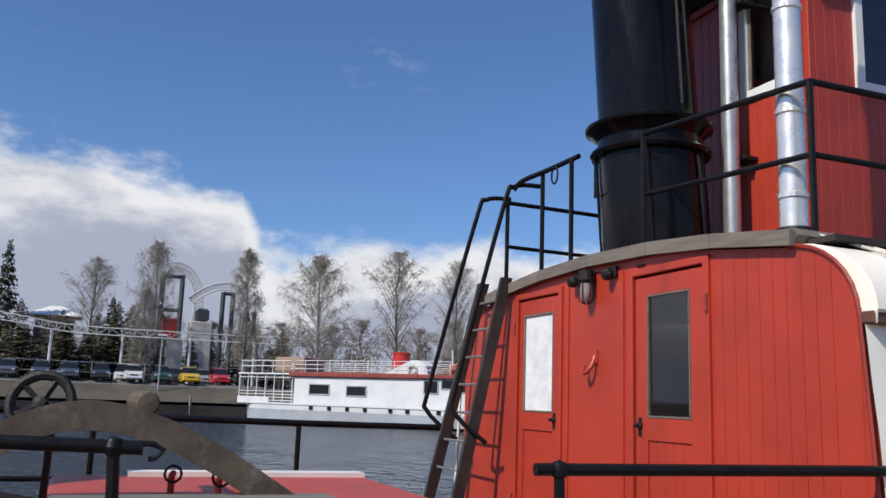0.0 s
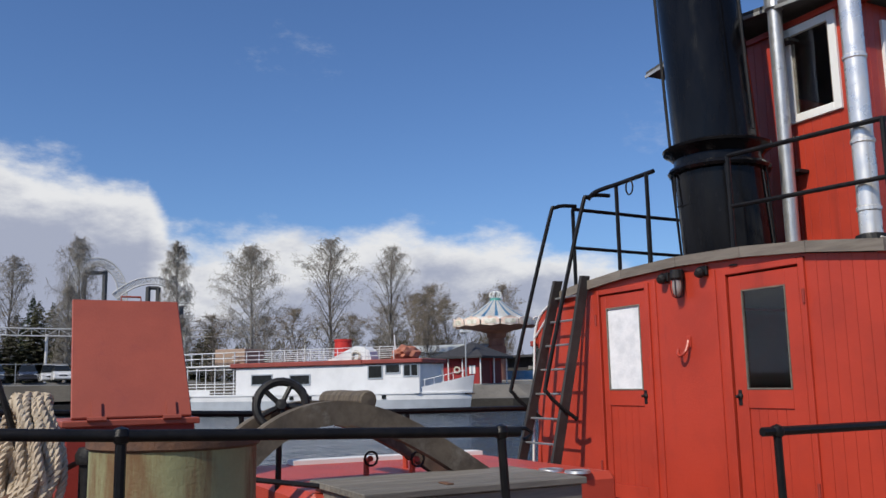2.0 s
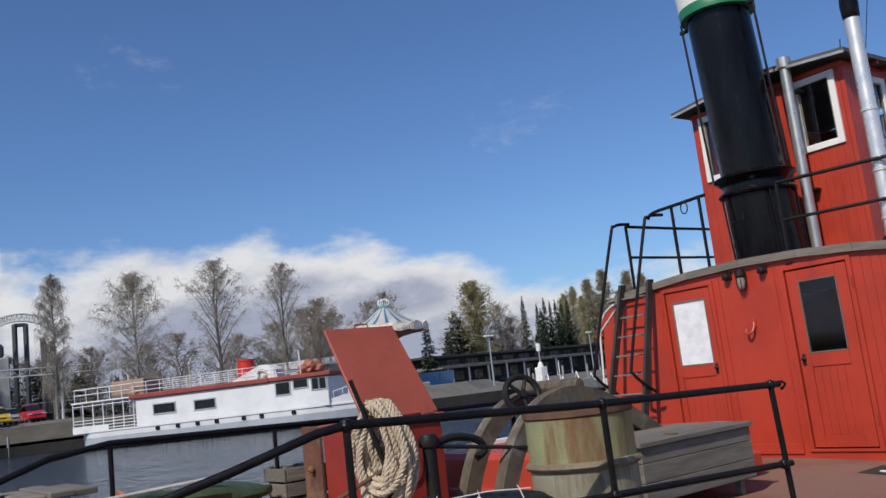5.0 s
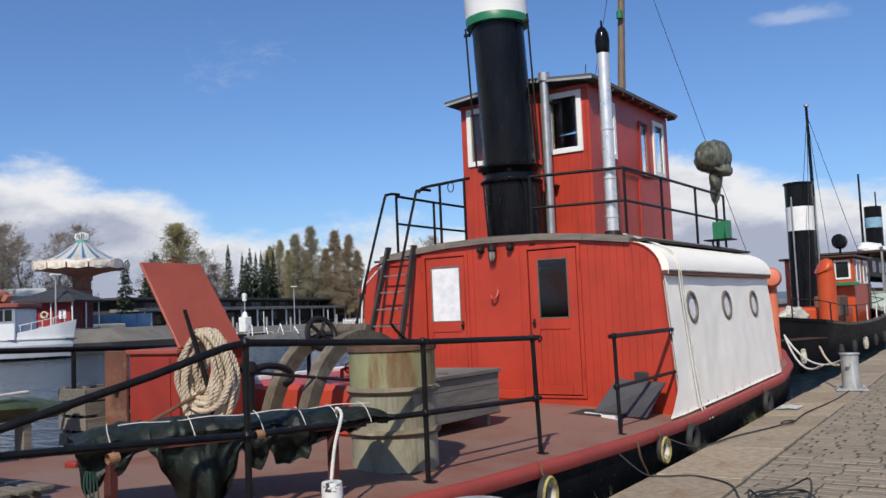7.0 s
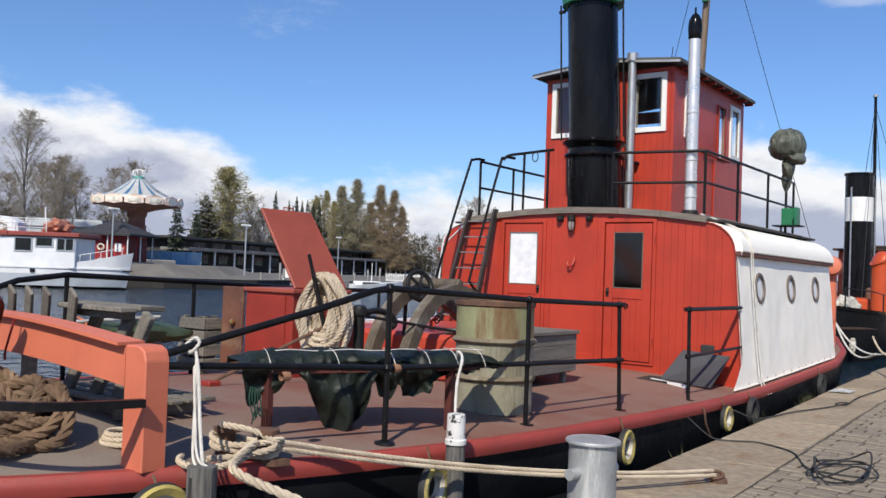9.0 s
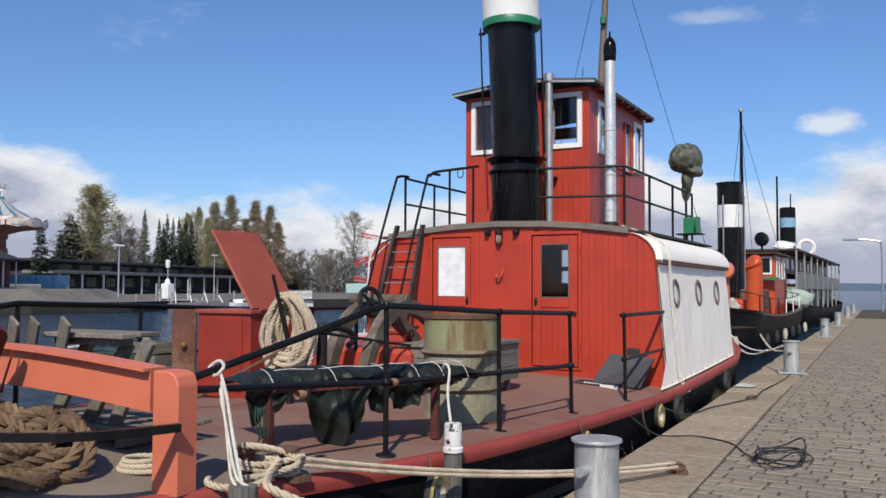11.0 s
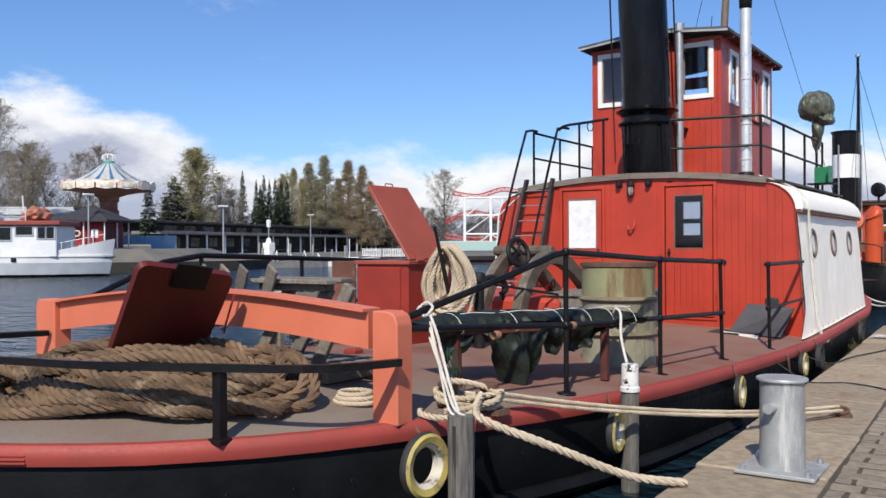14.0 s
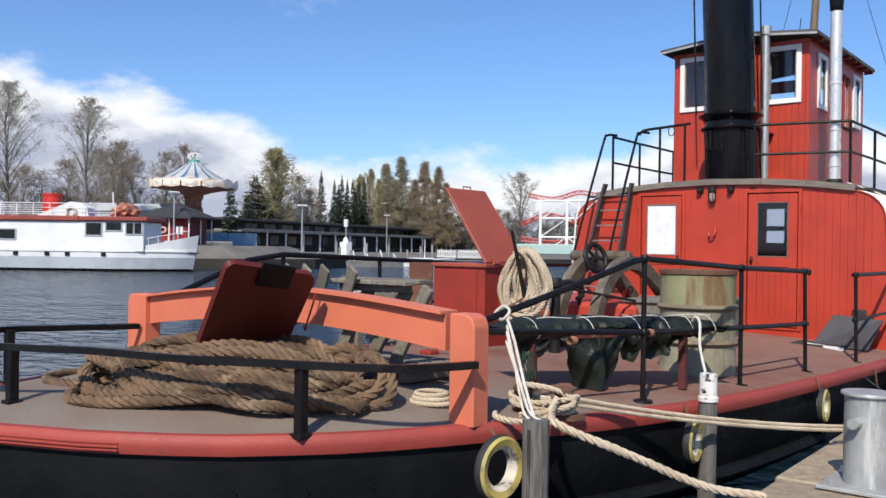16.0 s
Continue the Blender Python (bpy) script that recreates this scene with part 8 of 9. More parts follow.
wpart("lifebuoy", lathe([(0.28, -0.07), (0.40, 0), (0.28, 0.07), (0.18, 0), (0.28, -0.07)], (18.35, -1.68, 4.15), 18, (0, -1, 0)), TYREWHITE, "pale lifebuoy", smooth=True)
b = bmesh.new()
bmesh.ops.create_icosphere(b, subdivisions=3, radius=1.0)
for v in b.verts:
    v.co = Vector((21.4, 0, 4.2)) + Vector((v.co.x * 0.85, v.co.y * 1.4, v.co.z * 0.62)) * (1 + 0.35 * noise.noise(v.co * 2.3))
wpart("bridge_cover", b, mat("orange_tarpaulin", (0.44, 0.17, 0.10), (0.36, 0.13, 0.08), rough=0.7, bump=0.5, bscale=4), "orange tarpaulin over the open bridge")
for k in range(5):
    s = 23.5 + 0.6 * k
    wpart("bow_post", tube([(s, -wl_half(s) + 0.1, wl_rim(s)), (s, -wl_half(s) + 0.1, wl_rim(s) + 0.45)], 0.025, 5), BWHITE)
wpart("bow_rail", tube([(23.4 + 0.26 * k, -wl_half(23.4 + 0.26 * k) + 0.1, wl_rim(23.4 + 0.26 * k) + 0.45) for k in range(11)], 0.025, 5), BWHITE)
wpart("windlass", box(24.2, 25.0, -0.5, 0.5, 1.5, 2.3, 0.1), BGREY)
wpart("mast", tube([(20.6, 0, 3.8), (20.5, 0, 5.6)], 0.05, 6), BWHITE)

# ---- pavilion and swing carousel ----
REDB = mat("red_board_wall", (0.30, 0.022, 0.022), (0.24, 0.018, 0.018), rough=0.7, scale=1, stretch=(4, 4, 0.5))
# Darkened copy of the red wall, for openings on the pavilion's shaded side.
REDSH = mat("shaded_red_boards", (0.12, 0.012, 0.014), rough=0.7)
SHING = mat("black_shingle_roof", (0.028, 0.028, 0.032), (0.04, 0.04, 0.044), rough=0.85, scale=2, bump=0.5, bscale=6)
kx, ky, kz = -65.2, 35.4, PZ
kr = Matrix.Translation((kx, ky, kz)) @ Matrix.Rotation(radians(28), 4, "Z") @ Matrix.Diagonal((1.18, 1.18, 1.0, 1.0))
ki = thing("harbour_pavilion", (kx, ky, kz), "small red pavilion with black hipped roof and white posts", "pavilion")


def kpart(name, b, material, label="", parent=None):
    b.transform(kr)
    return part(name, b, material, parent or ki, label)


kpart("wall", box(-1.55, 1.5, -1.5, 1.55, 0.05, 2.25, 0.03), REDB, "red boarded wall")
kpart("plinth", box(-1.9, 1.95, -1.95, 1.9, -0.3, 0.10, 0.03), CONCRETE)
b = bmesh.new()
lo_ = [b.verts.new(p) for p in ((-2.15, -2.15, 2.2), (2.15, -2.15, 2.2), (2.15, 2.15, 2.2), (-2.15, 2.15, 2.2))]
md_ = [b.verts.new(p) for p in ((-2.15, -2.15, 2.36), (2.15, -2.15, 2.36), (2.15, 2.15, 2.36), (-2.15, 2.15, 2.36))]
tp_ = b.verts.new((0, 0, 3.65))
b.faces.new(lo_)
for i in range(4):
    b.faces.new((lo_[i], lo_[(i + 1) % 4], md_[(i + 1) % 4], md_[i]))
    b.faces.new((md_[i], md_[(i + 1) % 4], tp_))
kpart("roof", b, SHING, "black hipped roof")
for x, y in ((-1.75, -1.8), (-0.9, -1.8), (0.3, -1.8), (1.8, -1.8), (1.8, 0.0), (1.8, 1.75), (-1.75, 1.75)):
    kpart("post", box(x - 0.04, x + 0.04, y - 0.04, y + 0.04, 0.1, 2.22, 0.01), WHITE)
for y in (-0.75, 0.75):
    kpart("door", box(1.50, 1.54, y - 0.6, y + 0.6, 0.12, 2.0, 0.01), REDSH, "opening in darkened red, shade in its colour")
kpart("lifebuoy", lathe([(0.22, -0.05), (0.30, 0), (0.22, 0.05), (0.15, 0), (0.22, -0.05)], (-0.3, -1.6, 1.25), 18, (0, -1, 0)), TYREWHITE, "pale lifebuoy on the wall")
kpart("notice", box(0.7, 1.2, -1.55, -1.5, 0.9, 1.6, 0.01), WHITE, "white notice board")

CAX, CAY = -73.8, 43.0
ca = thing("swing_carousel", (CAX, CAY, PZ), "wave-swinger carousel with blue and white striped canopy", "carousel")
CBLUE = mat("canopy_blue", (0.10, 0.33, 0.58), rough=0.5)
CWHITE = mat("canopy_white", (0.86, 0.86, 0.83), rough=0.5)
CGREEN = mat("crown_green", (0.08, 0.33, 0.28), rough=0.5)
CPINK = mat("ornate_cream_panel", (0.93, 0.84, 0.74), (0.85, 0.62, 0.50), rough=0.6, scale=2.5)
CPAINT = mat("painted_scene_panel", (0.90, 0.88, 0.78), (0.55, 0.52, 0.40), rough=0.6, scale=2.2)
CROSE = mat("rose_brown_underside", (0.25, 0.115, 0.082), (0.18, 0.08, 0.06), rough=0.7, scale=1.5)
N = 30
for k in range(N):
    a0, a1 = 2 * math.pi * (k + (0.22 if k % 2 else -0.22)) / N, 2 * math.pi * (k + (0.78 if k % 2 else 1.22)) / N
    b = bmesh.new()
    rings_ = []
    for r, z in ((3.55, 7.92), (2.85, 8.22), (2.0, 8.66), (1.12, 9.25), (0.5, 9.68)):
        rings_.append([b.verts.new((CAX + r * math.cos(a0), CAY + r * math.sin(a0), z)), b.verts.new((CAX + r * math.cos(a1), CAY + r * math.sin(a1), z))])
    for p, q in zip(rings_, rings_[1:]):
        b.faces.new((p[0], p[1], q[1], q[0]))
    bmesh.ops.solidify(b, geom=b.faces[:], thickness=0.05)
    part("canopy_panel", b, CBLUE if k % 2 else CWHITE, ca)
M_ = 14


def cr_(r, a, z):
    return (CAX + r * math.cos(a), CAY + r * math.sin(a), z)


for k in range(M_):
    a0, a1 = 2 * math.pi * (k + 0.04) / M_, 2 * math.pi * (k + 0.96) / M_
    am = (a0 + a1) / 2
    b = loft([[cr_(r, a0, 7.08), cr_(r, am, 6.96), cr_(r, a1, 7.08), cr_(r + 0.04, a1, 7.66), cr_(r + 0.04, am, 7.90), cr_(r + 0.04, a0, 7.66)] for r in (4.58, 4.43)])
    pn = part("cornice_panel", b, CPINK, ca, "ornate cream and rose cornice panel")
    b = loft([[cr_(r, a0 + 0.08, 7.16), cr_(r, a1 - 0.08, 7.16), cr_(r + 0.03, a1 - 0.08, 7.58), cr_(r + 0.03, a0 + 0.08, 7.58)] for r in (4.66, 4.62)])
    part("painting", b, CPAINT, pn)
part("underside", lathe([(4.5, 7.08), (3.0, 6.86), (1.9, 6.66), (1.05, 6.40), (1.0, 6.0), (0.86, 5.9), (0.86, 5.2), (1.0, 5.1), (1.0, 1.2)], (CAX, CAY, 0), 32), CROSE, ca, "rose-brown sweep frame and column", smooth=True)
part("roof_rim", lathe([(4.45, 7.56), (3.9, 7.80), (3.2, 7.96), (3.2, 7.9)], (CAX, CAY, 0), 32), CWHITE, ca)
part("crown_base", lathe([(0.5, 9.5), (0.62, 9.65), (0.55, 9.85), (0.4, 9.9)], (CAX, CAY, 0), 16), CGREEN, ca, "green crown base", smooth=True)
for k in range(8):
    a = 2 * math.pi * k / 8
    part("crown_arch", tube([(CAX + r * math.cos(a), CAY + r * math.sin(a), z) for r, z in ((0.4, 9.87), (0.66, 10.1), (0.6, 10.4), (0.15, 10.55))], 0.06, 5), CWHITE, ca)
b = box(CAX - 3, CAX + 3, CAY - 3, CAY + 3, PZ - 0.4, PZ + 0.4, 0.1)
part("platform", b, CONCRETE, ca)
ca.scale = (0.92, 0.92, 1)
hd = thing("blue_hoarding", (-73.5, 47.2, PZ), "blue painted hoarding beside the carousel", "hoarding")
HBL = mat("blue_hoarding", (0.07, 0.25, 0.45), (0.28, 0.36, 0.42), rough=0.6, scale=0.4)
for k in range(4):
    f0, f1 = k / 4, (k + 0.97) / 4
    p, q = Vector((-75.8, 45.0, 0)).lerp(Vector((-71.6, 49.2, 0)), f0), Vector((-75.8, 45.0, 0)).lerp(Vector((-71.6, 49.2, 0)), f1)
    part("panel", prism([(p.x, p.y), (q.x, q.y), (q.x - 0.08, q.y + 0.08), (p.x - 0.08, p.y + 0.08)], "z", PZ - 0.6, 2.75), HBL, hd)
rk = thing("red_kiosk", (-75.4, 50.6, 1.0), "small red kiosk beside the station", "kiosk")
part("body", box(-76.2, -74.6, 50.0, 51.4, 0.7, 2.7, 0.05), mat("red_kiosk_paint", (0.45, 0.04, 0.03), rough=0.6), rk)
part("roof", box(-76.4, -74.4, 49.8, 51.6, 2.7, 2.82, 0.03), SHING, rk)

# ---- long low station building ----
DARKW = mat("dark_timber_wall", (0.045, 0.042, 0.040), (0.032, 0.03, 0.029), rough=0.8, scale=1, stretch=(4, 4, 0.4))
FELT = mat("dark_grey_roofing", (0.05, 0.05, 0.052), (0.038, 0.038, 0.04), rough=0.8, scale=1)
lbv = Vector((-105 + 85.5, 130 - 55.5, 0))
lbm = Matrix.Translation((-85.5, 55.5, LZ)) @ Matrix.Rotation(math.atan2(lbv.y, lbv.x), 4, "Z")
LL = lbv.length
lb = thing("harbour_station", (-95, 93, LZ), "long low dark timber station with white-posted verandah", "building")


def lpart(name, b, material, label="", parent=None):
    b.transform(lbm)
    return part(name, b, material, parent or lb, label)


# local x runs along the building, local -y is its front
lpart("wall", box(0, LL, 0.0, 7.0, 0, 2.6, 0.02), DARKW, "dark timber wall")
lpart("clerestory", box(0.5, LL - 0.5, 0.8, 6.5, 2.6, 3.75, 0.02), DARKW)
lpart("verandah_roof", box(-0.8, LL + 0.8, -3.2, 0.8, 2.35, 2.72, 0.03), mat("pale_grey_fascia", (0.20, 0.195, 0.19), (0.15, 0.147, 0.143), rough=0.8, scale=1), "flat verandah roof")
lpart("main_roof", box(-1.0, LL + 1.0, -0.8, 8.0, 3.75, 4.05, 0.04), FELT, "dark overhanging flat roof")
for k in range(20):
    s = 0.6 + (LL - 1.2) * k / 19
    lpart("verandah_post", box(s - 0.09, s + 0.09, -3.0, -2.82, 0, 2.45, 0.01), WHITE)
    w = lpart("clerestory_window", box(s + 0.5, s + 3.0, 0.77, 0.79, 2.85, 3.5, 0), DARKGLASS)
    lpart("mullion", box(s + 1.7, s + 1.78, 0.74, 0.8, 2.85, 3.5, 0), GREYW, parent=w)
    w = lpart("window", box(s + 0.8, s + 2.6, -0.02, 0.0, 0.9, 2.0, 0), DARKGLASS)
    lpart("mullion", box(s + 1.66, s + 1.74, -0.05, 0.0, 0.9, 2.0, 0), GREYW, parent=w)
for k in range(14):
    s = 3 + 5.2 * k
    lpart("bench", box(s, s + 1.8, -1.4, -0.9, 0.35, 0.45, 0.02), GREYW)

be = thing("white_beacon", (-61.0, 51.5, LZ), "small white harbour beacon with lamp", "beacon")
part("body", box(-61.5, -60.6, 51.1, 51.9, 0.55, 1.95, 0.04), CWHITE, be)
part("shoulder", lathe([(0.32, 1.9), (0.22, 2.3), (0.08, 2.45)], (-61.05, 51.5, 0), 6), CWHITE, be)
part("lamp_post", tube([(-61.05, 51.5, 2.3), (-61.05, 51.5, 3.5)], 0.06, 6), STEEL, be)
part("lamp", lathe([(0, 3.4), (0.2, 3.45), (0.24, 4.1), (0, 4.2)], (-61.05, 51.5, 0), 10), CWHITE, be)


def street_lamp(x, y, z, h):
    e = thing("street_lamp", (x, y, z), "grey street lamp with flat white head", "street lamp", "harbour lamps")
    part("pole", tube([(x, y, z), (x, y, z + h)], [0.09, 0.06], 6), STEEL, e)
    part("head", box(x - 0.2, x + 0.2, y - 0.42, y + 0.42, z + h, z + h + 0.14, 0.03), CWHITE, e)


for p in ((-63.1, 33.6, PZ, 4.3), (-58.8, 43.8, LZ, 4.3), (-80, 78, LZ, 5.0), (-85.6, 7.0, 1.7, 5.0), (-100, -8, 2.0, 6.5), (-58, 90, LZ, 5.5)):
    street_lamp(*p)
for x, y, h in ((-56.3, 43.5, 0.7), (-57.2, 46.5, 1.6), (-58.4, 49.5, 0.8), (-59.2, 52.5, 1.5), (-59.5, 56, 1.4), (-59.2, 58.5, 0.9), (-58.4, 61.5, 1.5), (-57.5, 64.5, 1.0), (-57.9, 47.6, 1.1), (-58.9, 60.2, 1.3), (-82.2, 9.6, 1.0), (-82.8, -6, 0.9)):
    e = thing("quay_post", (x, y, LZ), "pale timber quay post", "post", "far quay posts")
    part("timber", tube([(x, y, -0.6), (x, y, SZ + h)], 0.11, 7), GREYW, e)


def motor_boat(x, y, rot, label, frame_top=False, paint=None, low=0.0):
    e = thing("small_boat", (x, y, WZ), label, "boat", "small boats")
    m = Matrix.Translation((x, y, WZ)) @ Matrix.Rotation(radians(rot), 4, "Z")
    st = [7.0 * k / 14 for k in range(15)]

    def hf(s):
        return 1.1 * max(0.03, min(1, (s / 0.8) ** 0.5 if s > 0 else 0.3, ((7.0 - s) / 3.0) ** 0.7 if s < 7 else 0.03))
    b = loft([[(s, -hf(s), 0.75 - low + 0.06 * s) for s in st] + [(s, hf(s), 0.75 - low + 0.06 * s) for s in st[::-1]], [(s, -hf(s) * 0.8, -0.2) for s in st] + [(s, hf(s) * 0.8, -0.2) for s in st[::-1]]])
    b.transform(m)
    part("hull", b, paint or CWHITE, e, smooth=True)
    b = box(1.4, 4.0, -0.7, 0.7, 0.6 - low, 1.15 - low, 0.12)
    b.transform(m)
    part("cabin", b, paint or CWHITE, e)
    b = box(1.7, 3.7, -0.72, -0.70, 0.86 - low, 1.06 - low, 0)
    b.transform(m)
    part("window", b, DARKGLASS, e)
    if frame_top:
        for k in range(5):
            b = tube([(0.5 + k * 1.4, -1.0, 0.6), (0.8 + k * 1.3, 0, 1.25 + 0.3 * (k % 2)), (0.5 + k * 1.4, 1.0, 0.6)], 0.05, 5)
            b.transform(m)
            part("cover_frame", b, CWHITE, e)
    b = tube([(3.2, 0, 1.15 - low), (3.2, 0, 2.7)], 0.04, 5)
    b.transform(m)
    part("mast", b, WHITE, e)


motor_boat(-58.6, 47.2, 60, "grey moored boat with bare white cover frame", True, GREYW, 0.25)
motor_boat(-57.8, 55.5, 75, "low white moored motor boat by the far quay", False, None, 0.3)
pn_ = thing("white_pontoon", (-57.0, 61.0, WZ), "long low white pontoon at the far quay", "pontoon")
b = box(-6.0, 6.0, -0.9, 0.9, -0.3, 0.52, 0.05)
b.transform(Matrix.Translation((-57.6, 60.4, WZ)) @ Matrix.Rotation(radians(73), 4, "Z"))
part("hull", b, CWHITE, pn_)
b = box(-6.1, 6.1, -1.0, 1.0, 0.52, 0.60, 0.02)
b.transform(Matrix.Translation((-57.6, 60.4, WZ)) @ Matrix.Rotation(radians(73), 4, "Z"))
part("deck", b, GREYW, pn_)
fe = thing("white_fence", (-58.5, 66.5, LZ), "low white picket fence on the far quay", "fence")
for k in range(26):
    x, y = -60.5 + 0.145 * k, 65.0 + 0.12 * k
    part("picket", box(x - 0.04, x + 0.04, y - 0.04, y + 0.04, 0.3, 1.35, 0.01), CWHITE, fe)
part("fence_rail", tube([(-60.5, 65.0, 1.15), (-56.8, 68.1, 1.15)], 0.05, 4), CWHITE, fe)
part("fence_rail", tube([(-60.5, 65.0, 0.6), (-56.8, 68.1, 0.6)], 0.05, 4), CWHITE, fe)

# ---- rides ----
TRACK = mat("white_track_steel", (0.66, 0.66, 0.65), (0.58, 0.58, 0.57), rough=0.5, scale=1)
COL = mat("dark_grey_steel", (0.075, 0.08, 0.085), (0.06, 0.062, 0.065), rough=0.6, scale=1)
RTRACK = mat("red_track_steel", (0.50, 0.05, 0.045), rough=0.5)
PIER = mat("pale_pier_concrete", (0.56, 0.53, 0.47), (0.44, 0.42, 0.38), rough=0.9, scale=0.4, stain=(0.3, 0.28, 0.25), streak=True)
ro = thing("roller_coaster", (-111, 11, 2), "steel roller coaster with looping white track", "roller coaster")


def track(parent, pts, gauge, material, up=Vector((1, 0, 0)), r=0.12):
    line = smoothline(pts, 8)
    lo, hi = [], []
    for i, p in enumerate(line):
        d = (line[min(i + 1, len(line) - 1)] - line[max(i - 1, 0)]).normalized()
        n = d.cross(up).normalized() * gauge / 2
        lo.append(p - n)
        hi.append(p + n)
    part("track_rail", tube(lo, r, 5), material, parent)
    part("track_rail", tube(hi, r, 5), material, parent)
    b = bmesh.new()
    flip = False
    for i in range(0, len(line) - 1, 1):
        tube([lo[i], hi[i]], r * 0.6, 4, bm=b, caps=False)
        tube([lo[i], hi[i + 1]] if flip else [hi[i], lo[i + 1]], r * 0.45, 4, bm=b, caps=False)
        flip = not flip
    part("track_lattice", b, material, parent)


track(ro, [(-110, 12.3, 8.0), (-110, 12.6, 10.8), (-110, 12.6, 13.2), (-110, 12.0, 15.2), (-110, 10.7, 16.5), (-110, 9.2, 16.7), (-110, 7.8, 15.9), (-110, 7.0, 14.5), (-110, 7.0, 12.9), (-110, 8.0, 11.7)], 0.95, TRACK, r=0.12)
track(ro, [(-109, 11.6, 12.6), (-109, 12.8, 13.6), (-109, 14.4, 14.4), (-109, 16.4, 14.6), (-109, 18.6, 13.9), (-109, 20.4, 12.4)], 0.8, TRACK, r=0.11)
for y, h in ((8.3, 15.6), (10.6, 15.8), (15.6, 14.0), (16.8, 14.0), (18.6, 12.2), (19.6, 11.8)):
    part("column", tube([(-110.5, y, 2), (-110.5, y, h)], 0.30, 8), COL, ro, "dark steel column")
for y0, y1, z in ((8.3, 10.6, 15.5), (15.6, 16.8, 13.9), (8.3, 10.6, 11.4)):
    part("cross_beam", tube([(-110.5, y0, z), (-110.5, y1, z)], 0.25, 6), COL, ro)
part("brace", tube([(-110.5, 8.3, 11.4), (-110.5, 10.9, 6.5)], 0.2, 6), COL, ro)
part("control_cabin", box(-105.9, -104.2, 8.2, 9.9, 7.6, 9.9, 0.08), RTRACK, ro, "small red control cabin")
part("brace", tube([(-110.5, 18.6, 12.0), (-110.5, 21.6, 2)], 0.25, 6), COL, ro)
part("tower_block", box(-105.6, -103.6, 11.2, 13.7, 2, 9.7, 0.1), PIER, ro, "pale concrete pier")
part("tower_block", box(-105.8, -103.8, 8.9, 10.6, 2, 7.6, 0.1), PIER, ro, "pale concrete pier")
part("motor_house", box(-106.0, -104.4, 11.9, 13.4, 9.7, 11.3, 0.3), mat("grey_machine_box", (0.08, 0.085, 0.085), (0.06, 0.062, 0.064), rough=0.6, scale=0.8), ro, "grey machine box")
track(ro, [(-99, -26, 10.3), (-99, -14, 9.4), (-99, -6.8, 8.5), (-99, -0.9, 7.75), (-99, 8.7, 7.65), (-99.5, 16.0, 7.7), (-100.5, 28.5, 7.8), (-101, 34, 7.8)], 0.75, TRACK, up=Vector((1, 0, 0)), r=0.065)
for y in (-24, -17, -10, -3, 4, 11, 18, 25, 32):
    part("track_pillar", tube([(-99.6, y, 1.9), (-99.6, y, 7.5 if y > -5 else 8.4)], 0.15, 6), TRACK, ro)
rd = thing("steel_ride", (-72, 112, LZ), "white and red lattice fairground ride", "ride")
for x, y in ((-76, 110), (-72, 111.5), (-68, 113), (-73, 117), (-69, 118)):
    part("ride_column", tube([(x, y, LZ), (x, y, 9.5)], 0.22, 6), CWHITE, rd)
for z in (3.5, 6.5, 9.3):
    part("ride_beam", tube([(-76, 110, z), (-68, 113, z)], 0.15, 5), CWHITE, rd)
    part("ride_beam", tube([(-76, 110, z - 3), (-72, 111.5, z), (-68, 113, z - 3)], 0.10, 5), CWHITE, rd)
track(rd, [(-79, 109, 5.5), (-75, 110.5, 7.0), (-71, 112, 6.2), (-67, 113.5, 7.5), (-63, 115, 6.0)], 0.6, RTRACK, up=Vector((0.3, 1, 0)), r=0.10)
track(rd, [(-78, 109.6, 10.2), (-74, 111, 9.6), (-70, 112.4, 10.6), (-66, 114, 9.4)], 0.6, RTRACK, up=Vector((0.3, 1, 0)), r=0.10)
track(rd, [(-79, 109, 3.2), (-74, 111, 2.6), (-69, 113, 3.4), (-64, 115, 2.6)], 0.6, RTRACK, up=Vector((0.3, 1, 0)), r=0.10)
part("platform", box(-80, -62, 108, 116, LZ, LZ + 1.6, 0.1), mat("pale_turquoise_boards", (0.42, 0.58, 0.55), rough=0.6), rd, "pale turquoise platform front")


